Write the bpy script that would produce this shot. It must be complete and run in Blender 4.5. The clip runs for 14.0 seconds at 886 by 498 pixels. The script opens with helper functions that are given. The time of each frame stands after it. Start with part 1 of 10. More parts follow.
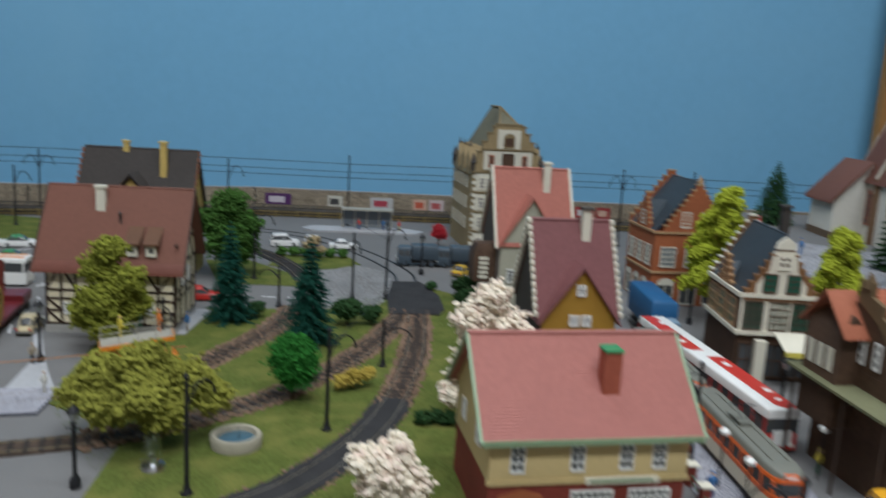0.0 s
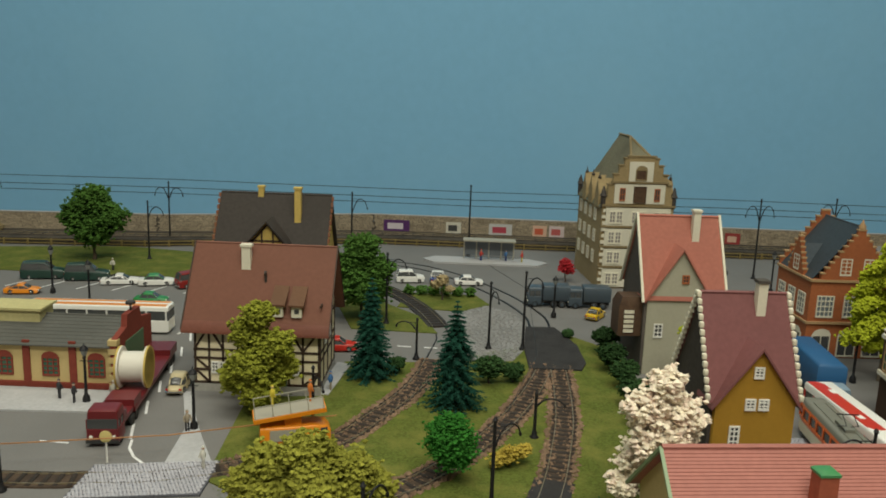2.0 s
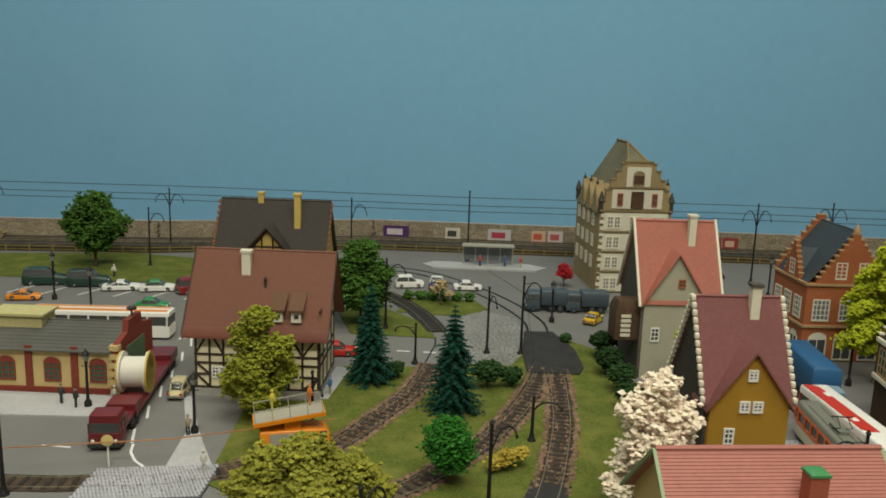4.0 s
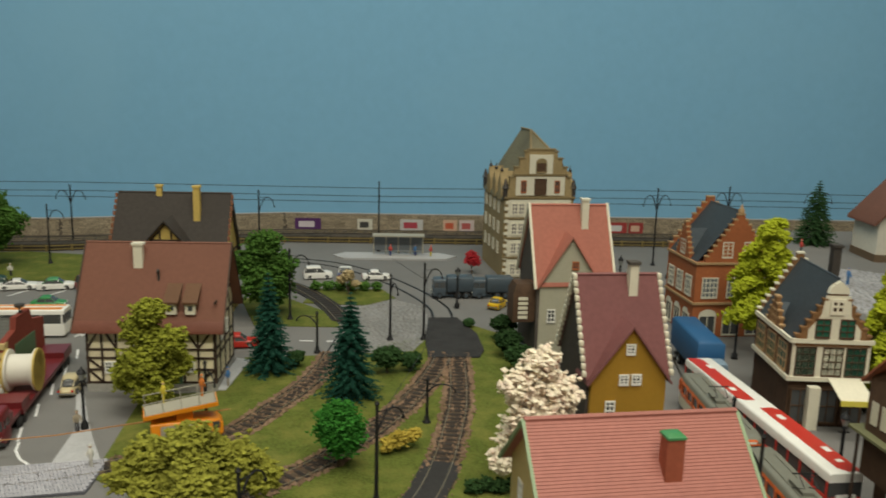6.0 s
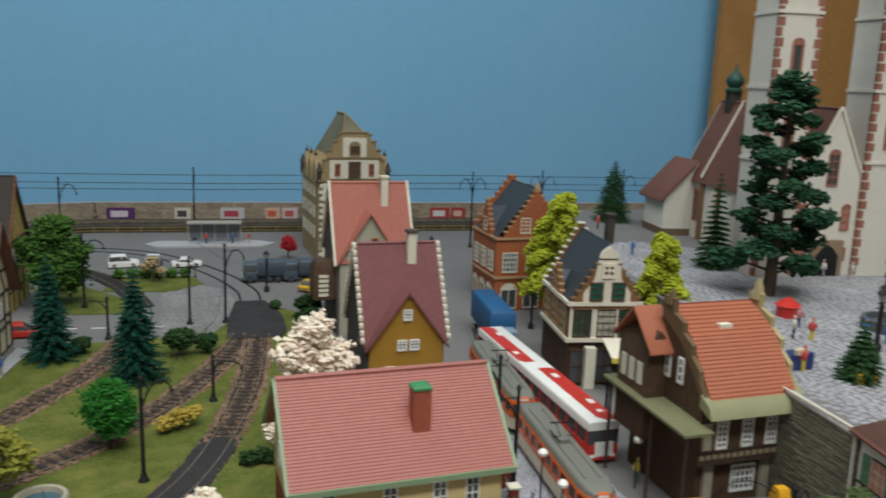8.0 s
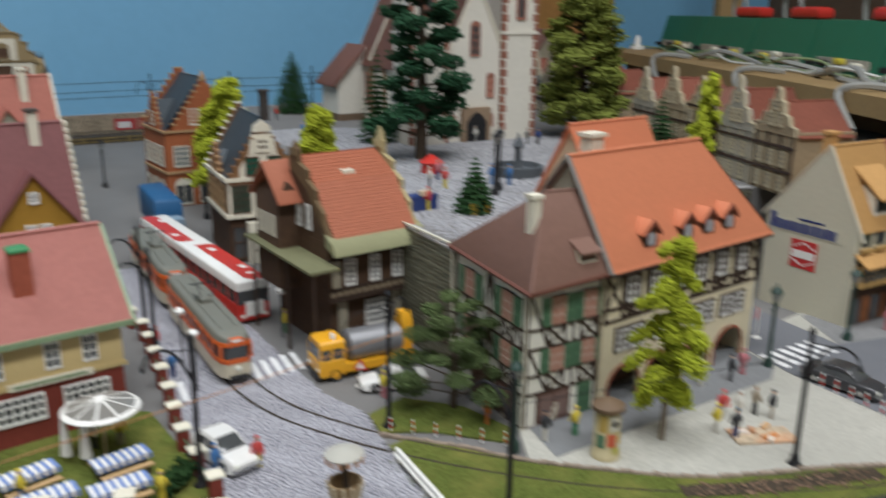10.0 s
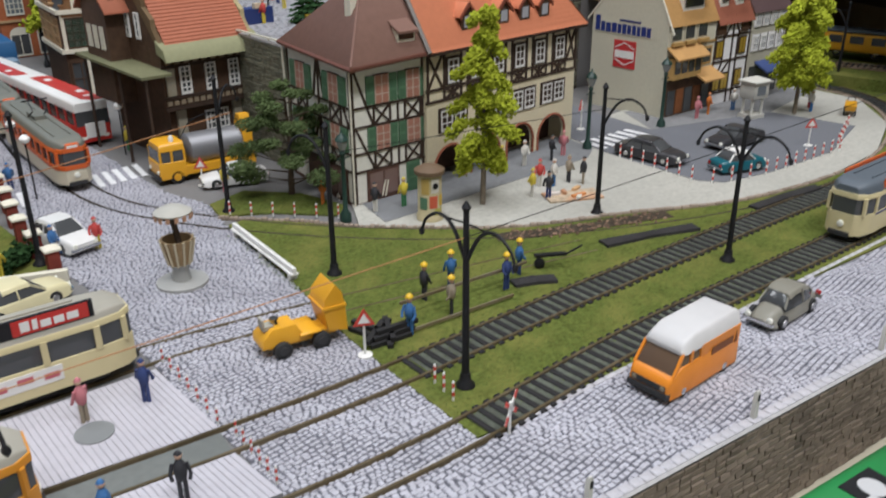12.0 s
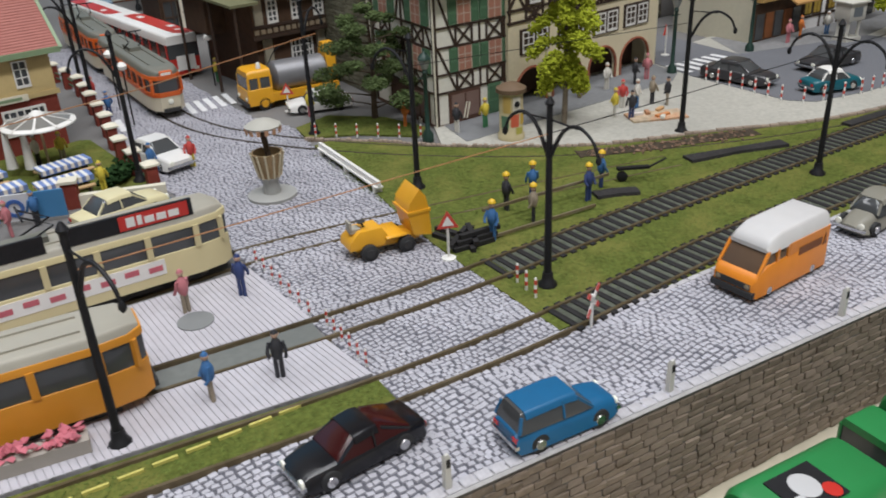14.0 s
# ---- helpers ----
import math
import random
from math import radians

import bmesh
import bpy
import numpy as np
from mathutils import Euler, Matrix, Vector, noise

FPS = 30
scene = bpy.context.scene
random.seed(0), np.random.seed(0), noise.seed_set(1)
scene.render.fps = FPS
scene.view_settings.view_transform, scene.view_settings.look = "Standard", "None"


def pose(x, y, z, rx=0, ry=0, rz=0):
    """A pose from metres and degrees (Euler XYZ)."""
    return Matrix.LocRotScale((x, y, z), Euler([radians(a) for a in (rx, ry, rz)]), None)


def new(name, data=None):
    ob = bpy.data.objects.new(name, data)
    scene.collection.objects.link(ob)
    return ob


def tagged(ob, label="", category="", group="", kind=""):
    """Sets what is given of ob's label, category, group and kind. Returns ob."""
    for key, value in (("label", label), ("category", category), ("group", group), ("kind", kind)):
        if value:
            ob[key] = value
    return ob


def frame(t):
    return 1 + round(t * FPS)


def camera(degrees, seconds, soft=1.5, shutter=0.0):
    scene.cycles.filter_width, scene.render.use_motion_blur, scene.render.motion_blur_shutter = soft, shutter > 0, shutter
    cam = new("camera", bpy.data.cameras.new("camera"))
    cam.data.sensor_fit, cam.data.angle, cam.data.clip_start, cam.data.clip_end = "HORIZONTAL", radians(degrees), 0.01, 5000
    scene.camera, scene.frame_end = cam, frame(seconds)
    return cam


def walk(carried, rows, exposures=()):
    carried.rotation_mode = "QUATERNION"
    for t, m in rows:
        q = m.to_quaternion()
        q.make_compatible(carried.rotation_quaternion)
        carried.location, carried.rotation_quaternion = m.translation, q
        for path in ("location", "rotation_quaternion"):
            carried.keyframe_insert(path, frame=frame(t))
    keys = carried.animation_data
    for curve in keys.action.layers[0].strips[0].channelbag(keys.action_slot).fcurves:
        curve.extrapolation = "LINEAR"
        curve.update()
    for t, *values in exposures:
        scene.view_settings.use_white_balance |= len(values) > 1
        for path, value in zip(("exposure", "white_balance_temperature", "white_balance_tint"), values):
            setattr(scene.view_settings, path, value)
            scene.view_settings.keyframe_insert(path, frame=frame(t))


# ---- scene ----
# The layout is an H0 model town (1:87); lengths below are centimetres, turned into metres by CM.
CM = 0.01
cam = camera(56.0, 14.0, soft=1.8, shutter=0.7)
# seconds, x, y, z (cm), yaw, pitch, roll (degrees)
PATH = [
    (0, 5.02, -2.90, 26.40, -5.23, -11.05, 3.33),
    (0.5, 3.41, 0.24, 29.14, -1.43, -10.39, 2.53),
    (1, 1.60, 0.94, 30.06, -0.42, -9.65, 2.48),
    (1.5, 0.21, 1.28, 31.09, 1.24, -10.94, 1.90),
    (2, -0.67, 1.61, 31.89, 1.14, -11.71, 2.10),
    (4.3, -0.36, 0.45, 32.09, 1.18, -11.31, 1.88),
    (4.5, -0.67, 0.20, 32.26, 0.55, -11.42, 1.79),
    (5, -0.02, -0.07, 32.20, 0.01, -11.58, 1.63),
    (5.5, 1.61, -0.39, 32.03, -1.89, -11.55, 1.53),
    (6, 3.26, -0.35, 31.60, -3.66, -11.61, 1.46),
    (6.5, 5.12, -0.33, 31.05, -5.44, -11.77, 1.32),
    (7, 7.16, -0.76, 30.72, -8.22, -11.93, 1.51),
    (7.2, 7.76, -0.92, 30.31, -9.29, -11.77, 1.70),
    (9.3, 14.35, -5.54, 27.65, -23.89, -13.26, 0.96),
    (9.5, 15.34, -6.15, 26.63, -26.10, -14.38, 0.74),
    (10, 16.85, -7.60, 24.96, -31.58, -16.14, 0.59),
    (10.5, 18.34, -9.67, 23.30, -38.34, -17.65, 1.30),
    (11, 18.69, -11.75, 22.33, -40.94, -19.22, 0.91),
    (11.5, 17.35, -13.59, 20.40, -40.56, -21.66, 0.41),
    (12, 17.00, -14.18, 19.55, -39.49, -23.74, -0.41),
    (12.5, 16.30, -14.31, 18.87, -37.67, -25.08, -1.05),
    (13, 15.71, -14.43, 18.18, -34.88, -26.22, -1.85),
    (13.5, 15.29, -14.80, 18.00, -33.36, -26.63, -2.47),
    (14, 15.80, -15.28, 17.64, -33.52, -26.52, -2.86),
]
EXPOSURES = [(0.0, -0.05, 5500, 8), (1.0, -0.05, 5550, 5), (1.5, -0.05, 6250, 2), (2.1, -0.03, 6850, 0), (4.5, 0.0, 6900, 0), (6.6, 0.0, 6950, 3), (7.2, 0.0, 6250, 5), (9.3, 0.05, 5800, 8), (11.5, 0.12, 5750, 12), (13.0, 0.06, 5750, 12), (14.0, 0.0, 5850, 12)]
walk(cam, [(t, pose(CM * x, CM * y, CM * z, 90 + p, 0, yaw) @ pose(0, 0, 0, 0, 0, roll)) for t, x, y, z, yaw, p, roll in PATH], EXPOSURES)

# ---- light ----
world = bpy.data.worlds.new("room_air")
scene.world = world
world.use_nodes = True
world.node_tree.nodes["Background"].inputs[0].default_value = (0.9, 0.95, 1.0, 1)
world.node_tree.nodes["Background"].inputs[1].default_value = 0.35


def ceiling_lamp(x, y, z, sx, sy, watts, colour):
    data = bpy.data.lights.new("ceiling_lamp", "AREA")
    data.shape, data.size, data.size_y, data.energy, data.color = "RECTANGLE", sx * CM, sy * CM, watts, colour
    ob = new("ceiling_lamp", data)
    ob.matrix_world = pose(x * CM, y * CM, z * CM)
    return ob


ceiling_lamp(40, 10, 215, 150, 30, 24, (1.0, 0.95, 0.87))
ceiling_lamp(5, -95, 215, 200, 40, 50, (1.0, 0.95, 0.87))
ceiling_lamp(-40, 110, 215, 150, 30, 14, (1.0, 0.95, 0.87))


# ---- materials ----
MATS = {}


def material(name, colour, rough=0.7, metal=0.0, grain=300.0, vary=0.12, bump=0.15, blotch=25.0, tint=None, spec=0.3, joint=None, per=0.0):
    """A painted or scenic surface with fine grain and large soft blotches; tint: colour of the blotches; per: difference from piece to piece."""
    if name in MATS:
        return MATS[name]
    m = bpy.data.materials.new(name)
    m.use_nodes = True
    nt = m.node_tree
    n, link = nt.nodes, nt.links.new
    b = n["Principled BSDF"]
    b.inputs["Roughness"].default_value, b.inputs["Metallic"].default_value = rough, metal
    b.inputs["Specular IOR Level"].default_value = spec
    co = n.new("ShaderNodeTexCoord")
    fine, big = n.new("ShaderNodeTexNoise"), n.new("ShaderNodeTexNoise")
    fine.inputs["Scale"].default_value, fine.inputs["Detail"].default_value = grain, 4
    big.inputs["Scale"].default_value, big.inputs["Detail"].default_value = blotch, 3
    link(co.outputs["Object"], fine.inputs["Vector"])
    link(co.outputs["Object"], big.inputs["Vector"])
    dark = tuple(c * (1 - 2 * vary) for c in colour) + (1,)
    light = tuple(min(1, c * (1 + 1.6 * vary)) for c in colour) + (1,)
    r1 = n.new("ShaderNodeMix")
    r1.data_type = "RGBA"
    r1.inputs["A"].default_value, r1.inputs["B"].default_value = dark, light
    link(fine.outputs["Fac"], r1.inputs["Factor"])
    r2 = n.new("ShaderNodeMix")
    r2.data_type = "RGBA"
    t = tint or tuple(c * (1 - 1.5 * vary) for c in colour)
    r2.inputs["B"].default_value = (*t, 1)
    ramp = n.new("ShaderNodeMapRange")
    ramp.inputs["From Min"].default_value, ramp.inputs["From Max"].default_value, ramp.inputs["To Max"].default_value = 0.45, 0.7, 0.75
    link(big.outputs["Fac"], ramp.inputs["Value"])
    link(ramp.outputs["Result"], r2.inputs["Factor"])
    link(r1.outputs["Result"], r2.inputs["A"])
    out = r2.outputs["Result"]
    if per:
        info, hsv, mr = n.new("ShaderNodeObjectInfo"), n.new("ShaderNodeHueSaturation"), n.new("ShaderNodeMapRange")
        geo = n.new("ShaderNodeNewGeometry")
        add = n.new("ShaderNodeMath")
        add.operation = "ADD"
        link(info.outputs["Random"], add.inputs[0])
        link(geo.outputs["Random Per Island"], add.inputs[1])
        mr.inputs["From Max"].default_value = 2.0
        mr.inputs["To Min"].default_value, mr.inputs["To Max"].default_value = 1 - per, 1 + per
        link(add.outputs[0], mr.inputs["Value"])
        link(mr.outputs["Result"], hsv.inputs["Value"])
        link(out, hsv.inputs["Color"])
        out = hsv.outputs["Color"]
    link(out, b.inputs["Base Color"])
    if bump:
        bp = n.new("ShaderNodeBump")
        bp.inputs["Strength"].default_value, bp.inputs["Distance"].default_value = bump, 0.0006
        link(fine.outputs["Fac"], bp.inputs["Height"])
        link(bp.outputs["Normal"], b.inputs["Normal"])
    MATS[name] = m
    return m


def plastic(name, colour, rough=0.35, metal=0.0, vary=0.05):
    return material(name, colour, rough, metal, 120.0, vary, 0.04, 15.0, spec=0.5)


def clear(name, colour=(0.85, 0.9, 0.9)):
    if name in MATS:
        return MATS[name]
    m = bpy.data.materials.new(name)
    m.use_nodes = True
    b = m.node_tree.nodes["Principled BSDF"]
    b.inputs["Base Color"].default_value = (*colour, 1)
    b.inputs["Roughness"].default_value, b.inputs["Transmission Weight"].default_value, b.inputs["IOR"].default_value = 0.05, 1.0, 1.45
    MATS[name] = m
    return m


# ---- mesh helpers (centimetres) ----
class Shape:
    """Collects simple solids into one mesh."""

    def __init__(self):
        self.v, self.f = [], []

    def add(self, verts, faces, m=None):
        k = len(self.v)
        self.v += [tuple(m @ Vector(p)) if m is not None else tuple(p) for p in verts]
        self.f += [tuple(i + k for i in fc) for fc in faces]
        return self

    def box(self, x0, x1, y0, y1, z0, z1, m=None, bevel=0.0):
        if bevel:
            return self.loft([(x0 + bevel, x1 - bevel, y0 + bevel, y1 - bevel, z0), (x0, x1, y0, y1, z0 + bevel), (x0, x1, y0, y1, z1 - bevel), (x0 + bevel, x1 - bevel, y0 + bevel, y1 - bevel, z1)], m)
        v = [(x, y, z) for z in (z0, z1) for x, y in ((x0, y0), (x1, y0), (x1, y1), (x0, y1))]
        return self.add(v, [(3, 2, 1, 0), (4, 5, 6, 7), (0, 1, 5, 4), (1, 2, 6, 5), (2, 3, 7, 6), (3, 0, 4, 7)], m)

    def loft(self, rects, m=None):
        """Rectangles (x0, x1, y0, y1, z) joined from the bottom up."""
        v = [(x, y, z) for x0, x1, y0, y1, z in rects for x, y in ((x0, y0), (x1, y0), (x1, y1), (x0, y1))]
        f = [(3, 2, 1, 0), tuple(range(len(v) - 4, len(v)))]
        for i in range(len(rects) - 1):
            a = 4 * i
            f += [(a + j, a + (j + 1) % 4, a + 4 + (j + 1) % 4, a + 4 + j) for j in range(4)]
        return self.add(v, f, m)

    def prism(self, poly, z0, z1, m=None):
        """A polygon (anticlockwise) in x, y, raised from z0 to z1."""
        k = len(poly)
        v = [(x, y, z0) for x, y in poly] + [(x, y, z1) for x, y in poly]
        return self.add(v, [tuple(range(k - 1, -1, -1)), tuple(range(k, 2 * k))] + [(i, (i + 1) % k, k + (i + 1) % k, k + i) for i in range(k)], m)

    def slab(self, poly, y0, y1, m=None):
        """A polygon in x, z (anticlockwise seen from -y), from y0 to y1."""
        k = len(poly)
        v = [(x, y0, z) for x, z in poly] + [(x, y1, z) for x, z in poly]
        return self.add(v, [tuple(range(k)), tuple(range(2 * k - 1, k - 1, -1))] + [((i + 1) % k, i, k + i, k + (i + 1) % k) for i in range(k)], m)

    def side(self, poly, x0, x1, m=None):
        """A polygon in y, z (anticlockwise seen from +x), from x0 to x1."""
        k = len(poly)
        v = [(x1, y, z) for y, z in poly] + [(x0, y, z) for y, z in poly]
        return self.add(v, [tuple(range(k)), tuple(range(2 * k - 1, k - 1, -1))] + [((i + 1) % k, i, k + i, k + (i + 1) % k) for i in range(k)], m)

    def tube(self, pts, r, n=8, r1=None, m=None):
        """A round bar along points, radius r to r1."""
        pts = [Vector(p) for p in pts]
        r1 = r if r1 is None else r1
        v, f = [], []
        for i, p in enumerate(pts):
            d = (pts[min(i + 1, len(pts) - 1)] - pts[max(i - 1, 0)]).normalized()
            a = d.orthogonal().normalized()
            if i and abs(a.dot(last)) < 2:
                a = (last - d * last.dot(d)).normalized()
            last = a
            b = d.cross(a)
            rr = r + (r1 - r) * i / max(1, len(pts) - 1)
            v += [p + rr * (math.cos(6.2832 * j / n) * a + math.sin(6.2832 * j / n) * b) for j in range(n)]
        for i in range(len(pts) - 1):
            f += [(i * n + j, i * n + (j + 1) % n, i * n + n + (j + 1) % n, i * n + n + j) for j in range(n)]
        f += [tuple(range(n - 1, -1, -1)), tuple(range(len(v) - n, len(v)))]
        return self.add(v, f, m)

    def lathe(self, prof, n=16, m=None):
        """A profile of (radius, z) turned about z."""
        v, f = [], []
        for r, z in prof:
            v += [(r * math.cos(6.2832 * j / n), r * math.sin(6.2832 * j / n), z) for j in range(n)]
        for i in range(len(prof) - 1):
            f += [(i * n + j, i * n + (j + 1) % n, i * n + n + (j + 1) % n, i * n + n + j) for j in range(n)]
        f += [tuple(range(n - 1, -1, -1)), tuple(range(len(v) - n, len(v)))]
        return self.add(v, f, m)

    def disc(self, x, y, z, r, w, axis="y", n=16):
        """A short cylinder, as a wheel, of width w about x or y or z."""
        turn = {"y": pose(0, 0, 0, 90), "x": pose(0, 0, 0, 0, 90), "z": Matrix()}[axis]
        return self.lathe([(r * 0.9, -w / 2), (r, -w / 2 + 0.1 * w), (r, w / 2 - 0.1 * w), (r * 0.9, w / 2)], n, Matrix.Translation((x, y, z)) @ turn)

    def mesh(self, name, smooth=False):
        me = bpy.data.meshes.new(name)
        me.from_pydata([(x * CM, y * CM, z * CM) for x, y, z in self.v], [], self.f)
        if smooth or len(self.f) < 4000:
            me.polygons.foreach_set("use_smooth", [True] * len(me.polygons))
            me.set_sharp_from_angle(angle=0.85)
        me.update()
        return me


def at(x=0, y=0, z=0, rx=0, ry=0, rz=0):
    """A pose in centimetres, for the mesh helpers."""
    return pose(x, y, z, rx, ry, rz)


def thing(name, label, category, x, y, z=0, rz=0, group="", kind=""):
    """An empty at the base of a thing that parents its parts."""
    ob = new(name)
    ob.empty_display_size = 0.01
    ob.matrix_world = pose(x * CM, y * CM, z * CM, 0, 0, rz)
    return tagged(ob, label, category, group, kind)


def solid(name, shape, mat, label, category, x=0, y=0, z=0, rz=0, group="", kind="", smooth=False):
    """A thing made of one mesh."""
    me = shape.mesh(name, smooth)
    me.materials.append(mat)
    ob = new(name, me)
    ob.matrix_world = pose(x * CM, y * CM, z * CM, 0, 0, rz)
    return tagged(ob, label, category, group, kind)


def part(name, shape, mat, parent, label="", at_cm=(0, 0, 0), rz=0, smooth=False, m=None):
    """One mesh object under a thing or a part; shape may be a ready mesh."""
    me = shape if isinstance(shape, bpy.types.Mesh) else shape.mesh(name, smooth)
    if not me.materials:
        me.materials.append(mat)
    ob = new(name, me)
    ob.parent = parent
    ob.matrix_local = m if m is not None else pose(at_cm[0] * CM, at_cm[1] * CM, at_cm[2] * CM, 0, 0, rz)
    return tagged(ob, label) if label else ob


def inside(poly, x, y):
    c, k = False, len(poly)
    for i in range(k):
        (x0, y0), (x1, y1) = poly[i], poly[i - 1]
        if (y0 > y) != (y1 > y) and x < (x1 - x0) * (y - y0) / (y1 - y0) + x0:
            c = not c
    return c


def smooth_line(pts, n=8):
    """Catmull-Rom through points."""
    out = []
    p = [Vector(q) for q in pts]
    for i in range(len(p) - 1):
        a, b, c, d = p[max(i - 1, 0)], p[i], p[i + 1], p[min(i + 2, len(p) - 1)]
        for j in range(n):
            t = j / n
            out.append(0.5 * ((2 * b) + (c - a) * t + (2 * a - 5 * b + 4 * c - d) * t * t + (3 * b - a - 3 * c + d) * t ** 3))
    return out + [p[-1]]


# ---- paints and surfaces ----
ASPHALT = material("grey_road_paint", (0.175, 0.17, 0.165), 0.85, 0, 500, 0.08, 0.1, 12)
PLAZA = material("beige_paving", (0.43, 0.42, 0.37), 0.85, 0, 350, 0.16, 0.25, 9)
DARKROAD = material("dark_asphalt", (0.15, 0.155, 0.17), 0.85, 0, 500, 0.1, 0.15, 14)
GRASS = material("grass_flock", (0.107, 0.13, 0.028), 0.95, 0, 500, 0.42, 1.0, 38, tint=(0.18, 0.175, 0.045), spec=0.1)
JOINT = material("dark_paving_joint", (0.115, 0.115, 0.135), 0.9, 0, 600, 0.2, 0.3, 30)
COBBLE = material("grey_cobble", (0.43, 0.425, 0.465), 0.75, 0, 500, 0.15, 0.25, 20, per=0.16)
SLEEPER = material("dark_sleeper", (0.022, 0.021, 0.021), 0.7, 0, 400, 0.2, 0.2, 40)
BALLAST = material("brown_ballast", (0.12, 0.078, 0.055), 0.95, 0, 500, 0.35, 1.0, 60, tint=(0.28, 0.2, 0.15))
STONEWALL = material("brown_wall_stone", (0.27, 0.215, 0.165), 0.9, 0, 300, 0.25, 0.5, 30, per=0.3)
BLACK = material("black_iron", (0.018, 0.018, 0.02), 0.55, 0.2, 300, 0.2, 0.1, 40)
WHITE = plastic("white_paint", (0.78, 0.77, 0.73), 0.45)
GLASSY = plastic("dark_window", (0.065, 0.068, 0.07), 0.1)
RUBBER = plastic("black_rubber", (0.02, 0.02, 0.02), 0.7)
CHROME = plastic("dull_chrome", (0.6, 0.6, 0.6), 0.25, 1.0)
CREAM = material("cream_plaster", (0.74, 0.66, 0.46), 0.8, 0, 400, 0.06, 0.15, 20)
TIMBER = material("dark_timber", (0.055, 0.035, 0.025), 0.7, 0, 300, 0.2, 0.15, 40)
TRUNK = material("bark", (0.09, 0.065, 0.045), 0.9, 0, 500, 0.3, 0.6, 60)


def facing(face, w, d):
    """The frame of a facade: x along it, -y outward."""
    return {"front": pose(0, 0, 0), "right": pose(w * CM, 0, 0, 0, 0, 90), "back": pose(w * CM, d * CM, 0, 0, 0, 180), "left": pose(0, d * CM, 0, 0, 0, 270)}[face]


WINDOWS = {}


def window(parent, m, u, z, w, h, cols=2, rows=3, frame_mat=None, pane_mat=None, arch=False, bar=0.09):
    """A framed window on a facade frame m, its sill's left end at u, z."""
    frame_mat, pane_mat = frame_mat or WHITE, pane_mat or GLASSY
    key = (round(w, 2), round(h, 2), cols, rows, frame_mat.name, pane_mat.name, arch, bar)
    if key not in WINDOWS:
        s, p = Shape(), Shape()
        y0, y1 = -0.14, 0.05
        t = bar * 1.5
        xs, zs = [0, t], [-0.1, t * 0.8]
        for i in range(1, cols):
            xs += [w * i / cols - bar / 2, w * i / cols + bar / 2]
        for j in range(1, rows):
            zs += [h * j / rows - bar / 2, h * j / rows + bar / 2]
        xs, zs = xs + [w - t, w], zs + [h - t, h]
        nx, nz = len(xs), len(zs)
        v = [(x, y, z) for y in (y0, y1) for z in zs for x in xs]
        f, k = [], nx * nz
        for j in range(nz - 1):
            for i in range(nx - 1):
                q = [j * nx + i, j * nx + i + 1, (j + 1) * nx + i + 1, (j + 1) * nx + i]
                if i % 2 and j % 2:
                    f += [(q[n], q[n] + k, q[(n + 1) % 4] + k, q[(n + 1) % 4]) for n in range(4)]
                else:
                    f.append(tuple(q))
        e = nx * (nz - 1)
        f += [(0, e, e + k, k), (nx - 1, nx - 1 + k, e + nx - 1 + k, e + nx - 1), (0, k, nx - 1 + k, nx - 1), (e, e + nx - 1, e + nx - 1 + k, e + k)]
        if arch:
            n = 10
            top = [(w / 2 + (w / 2) * math.cos(math.pi * i / n), h + 0.35 * w * math.sin(math.pi * i / n)) for i in range(1, n)]
            o = len(v)
            v += [(x, y0, z) for x, z in top]
            f.append(tuple([e, e + nx - 1] + list(range(o, o + n - 1))))
        s.add(v, f)
        p.box(t * 0.5, w - t * 0.5, -0.06, 0.04, t * 0.5, h - t * 0.5)
        me, pm = s.mesh("window"), p.mesh("pane")
        me.materials.append(frame_mat)
        pm.materials.append(pane_mat)
        WINDOWS[key] = (me, pm)
    me, pm = WINDOWS[key]
    ob = part("window", me, None, parent, m=m @ pose(u * CM, 0, z * CM))
    part("pane", pm, None, ob)
    return ob


def beams(parent, m, lines, mat=None, wide=0.22, proud=0.09):
    """Half-timber beams on a facade, each (u0, z0, u1, z1)."""
    s = Shape()
    for k, (u0, z0, u1, z1) in enumerate(lines):
        a, b = Vector((u0, 0, z0)), Vector((u1, 0, z1))
        l = (b - a).length
        ang = math.degrees(math.atan2(z1 - z0, u1 - u0))
        s.box(-wide / 3, l + wide / 3, -proud - 0.004 * (k % 5), 0.05, -wide / 2, wide / 2, at(u0, 0, z0, 0, -ang, 0))
    return part("timber_frame", s, mat or TIMBER, parent, m=m)


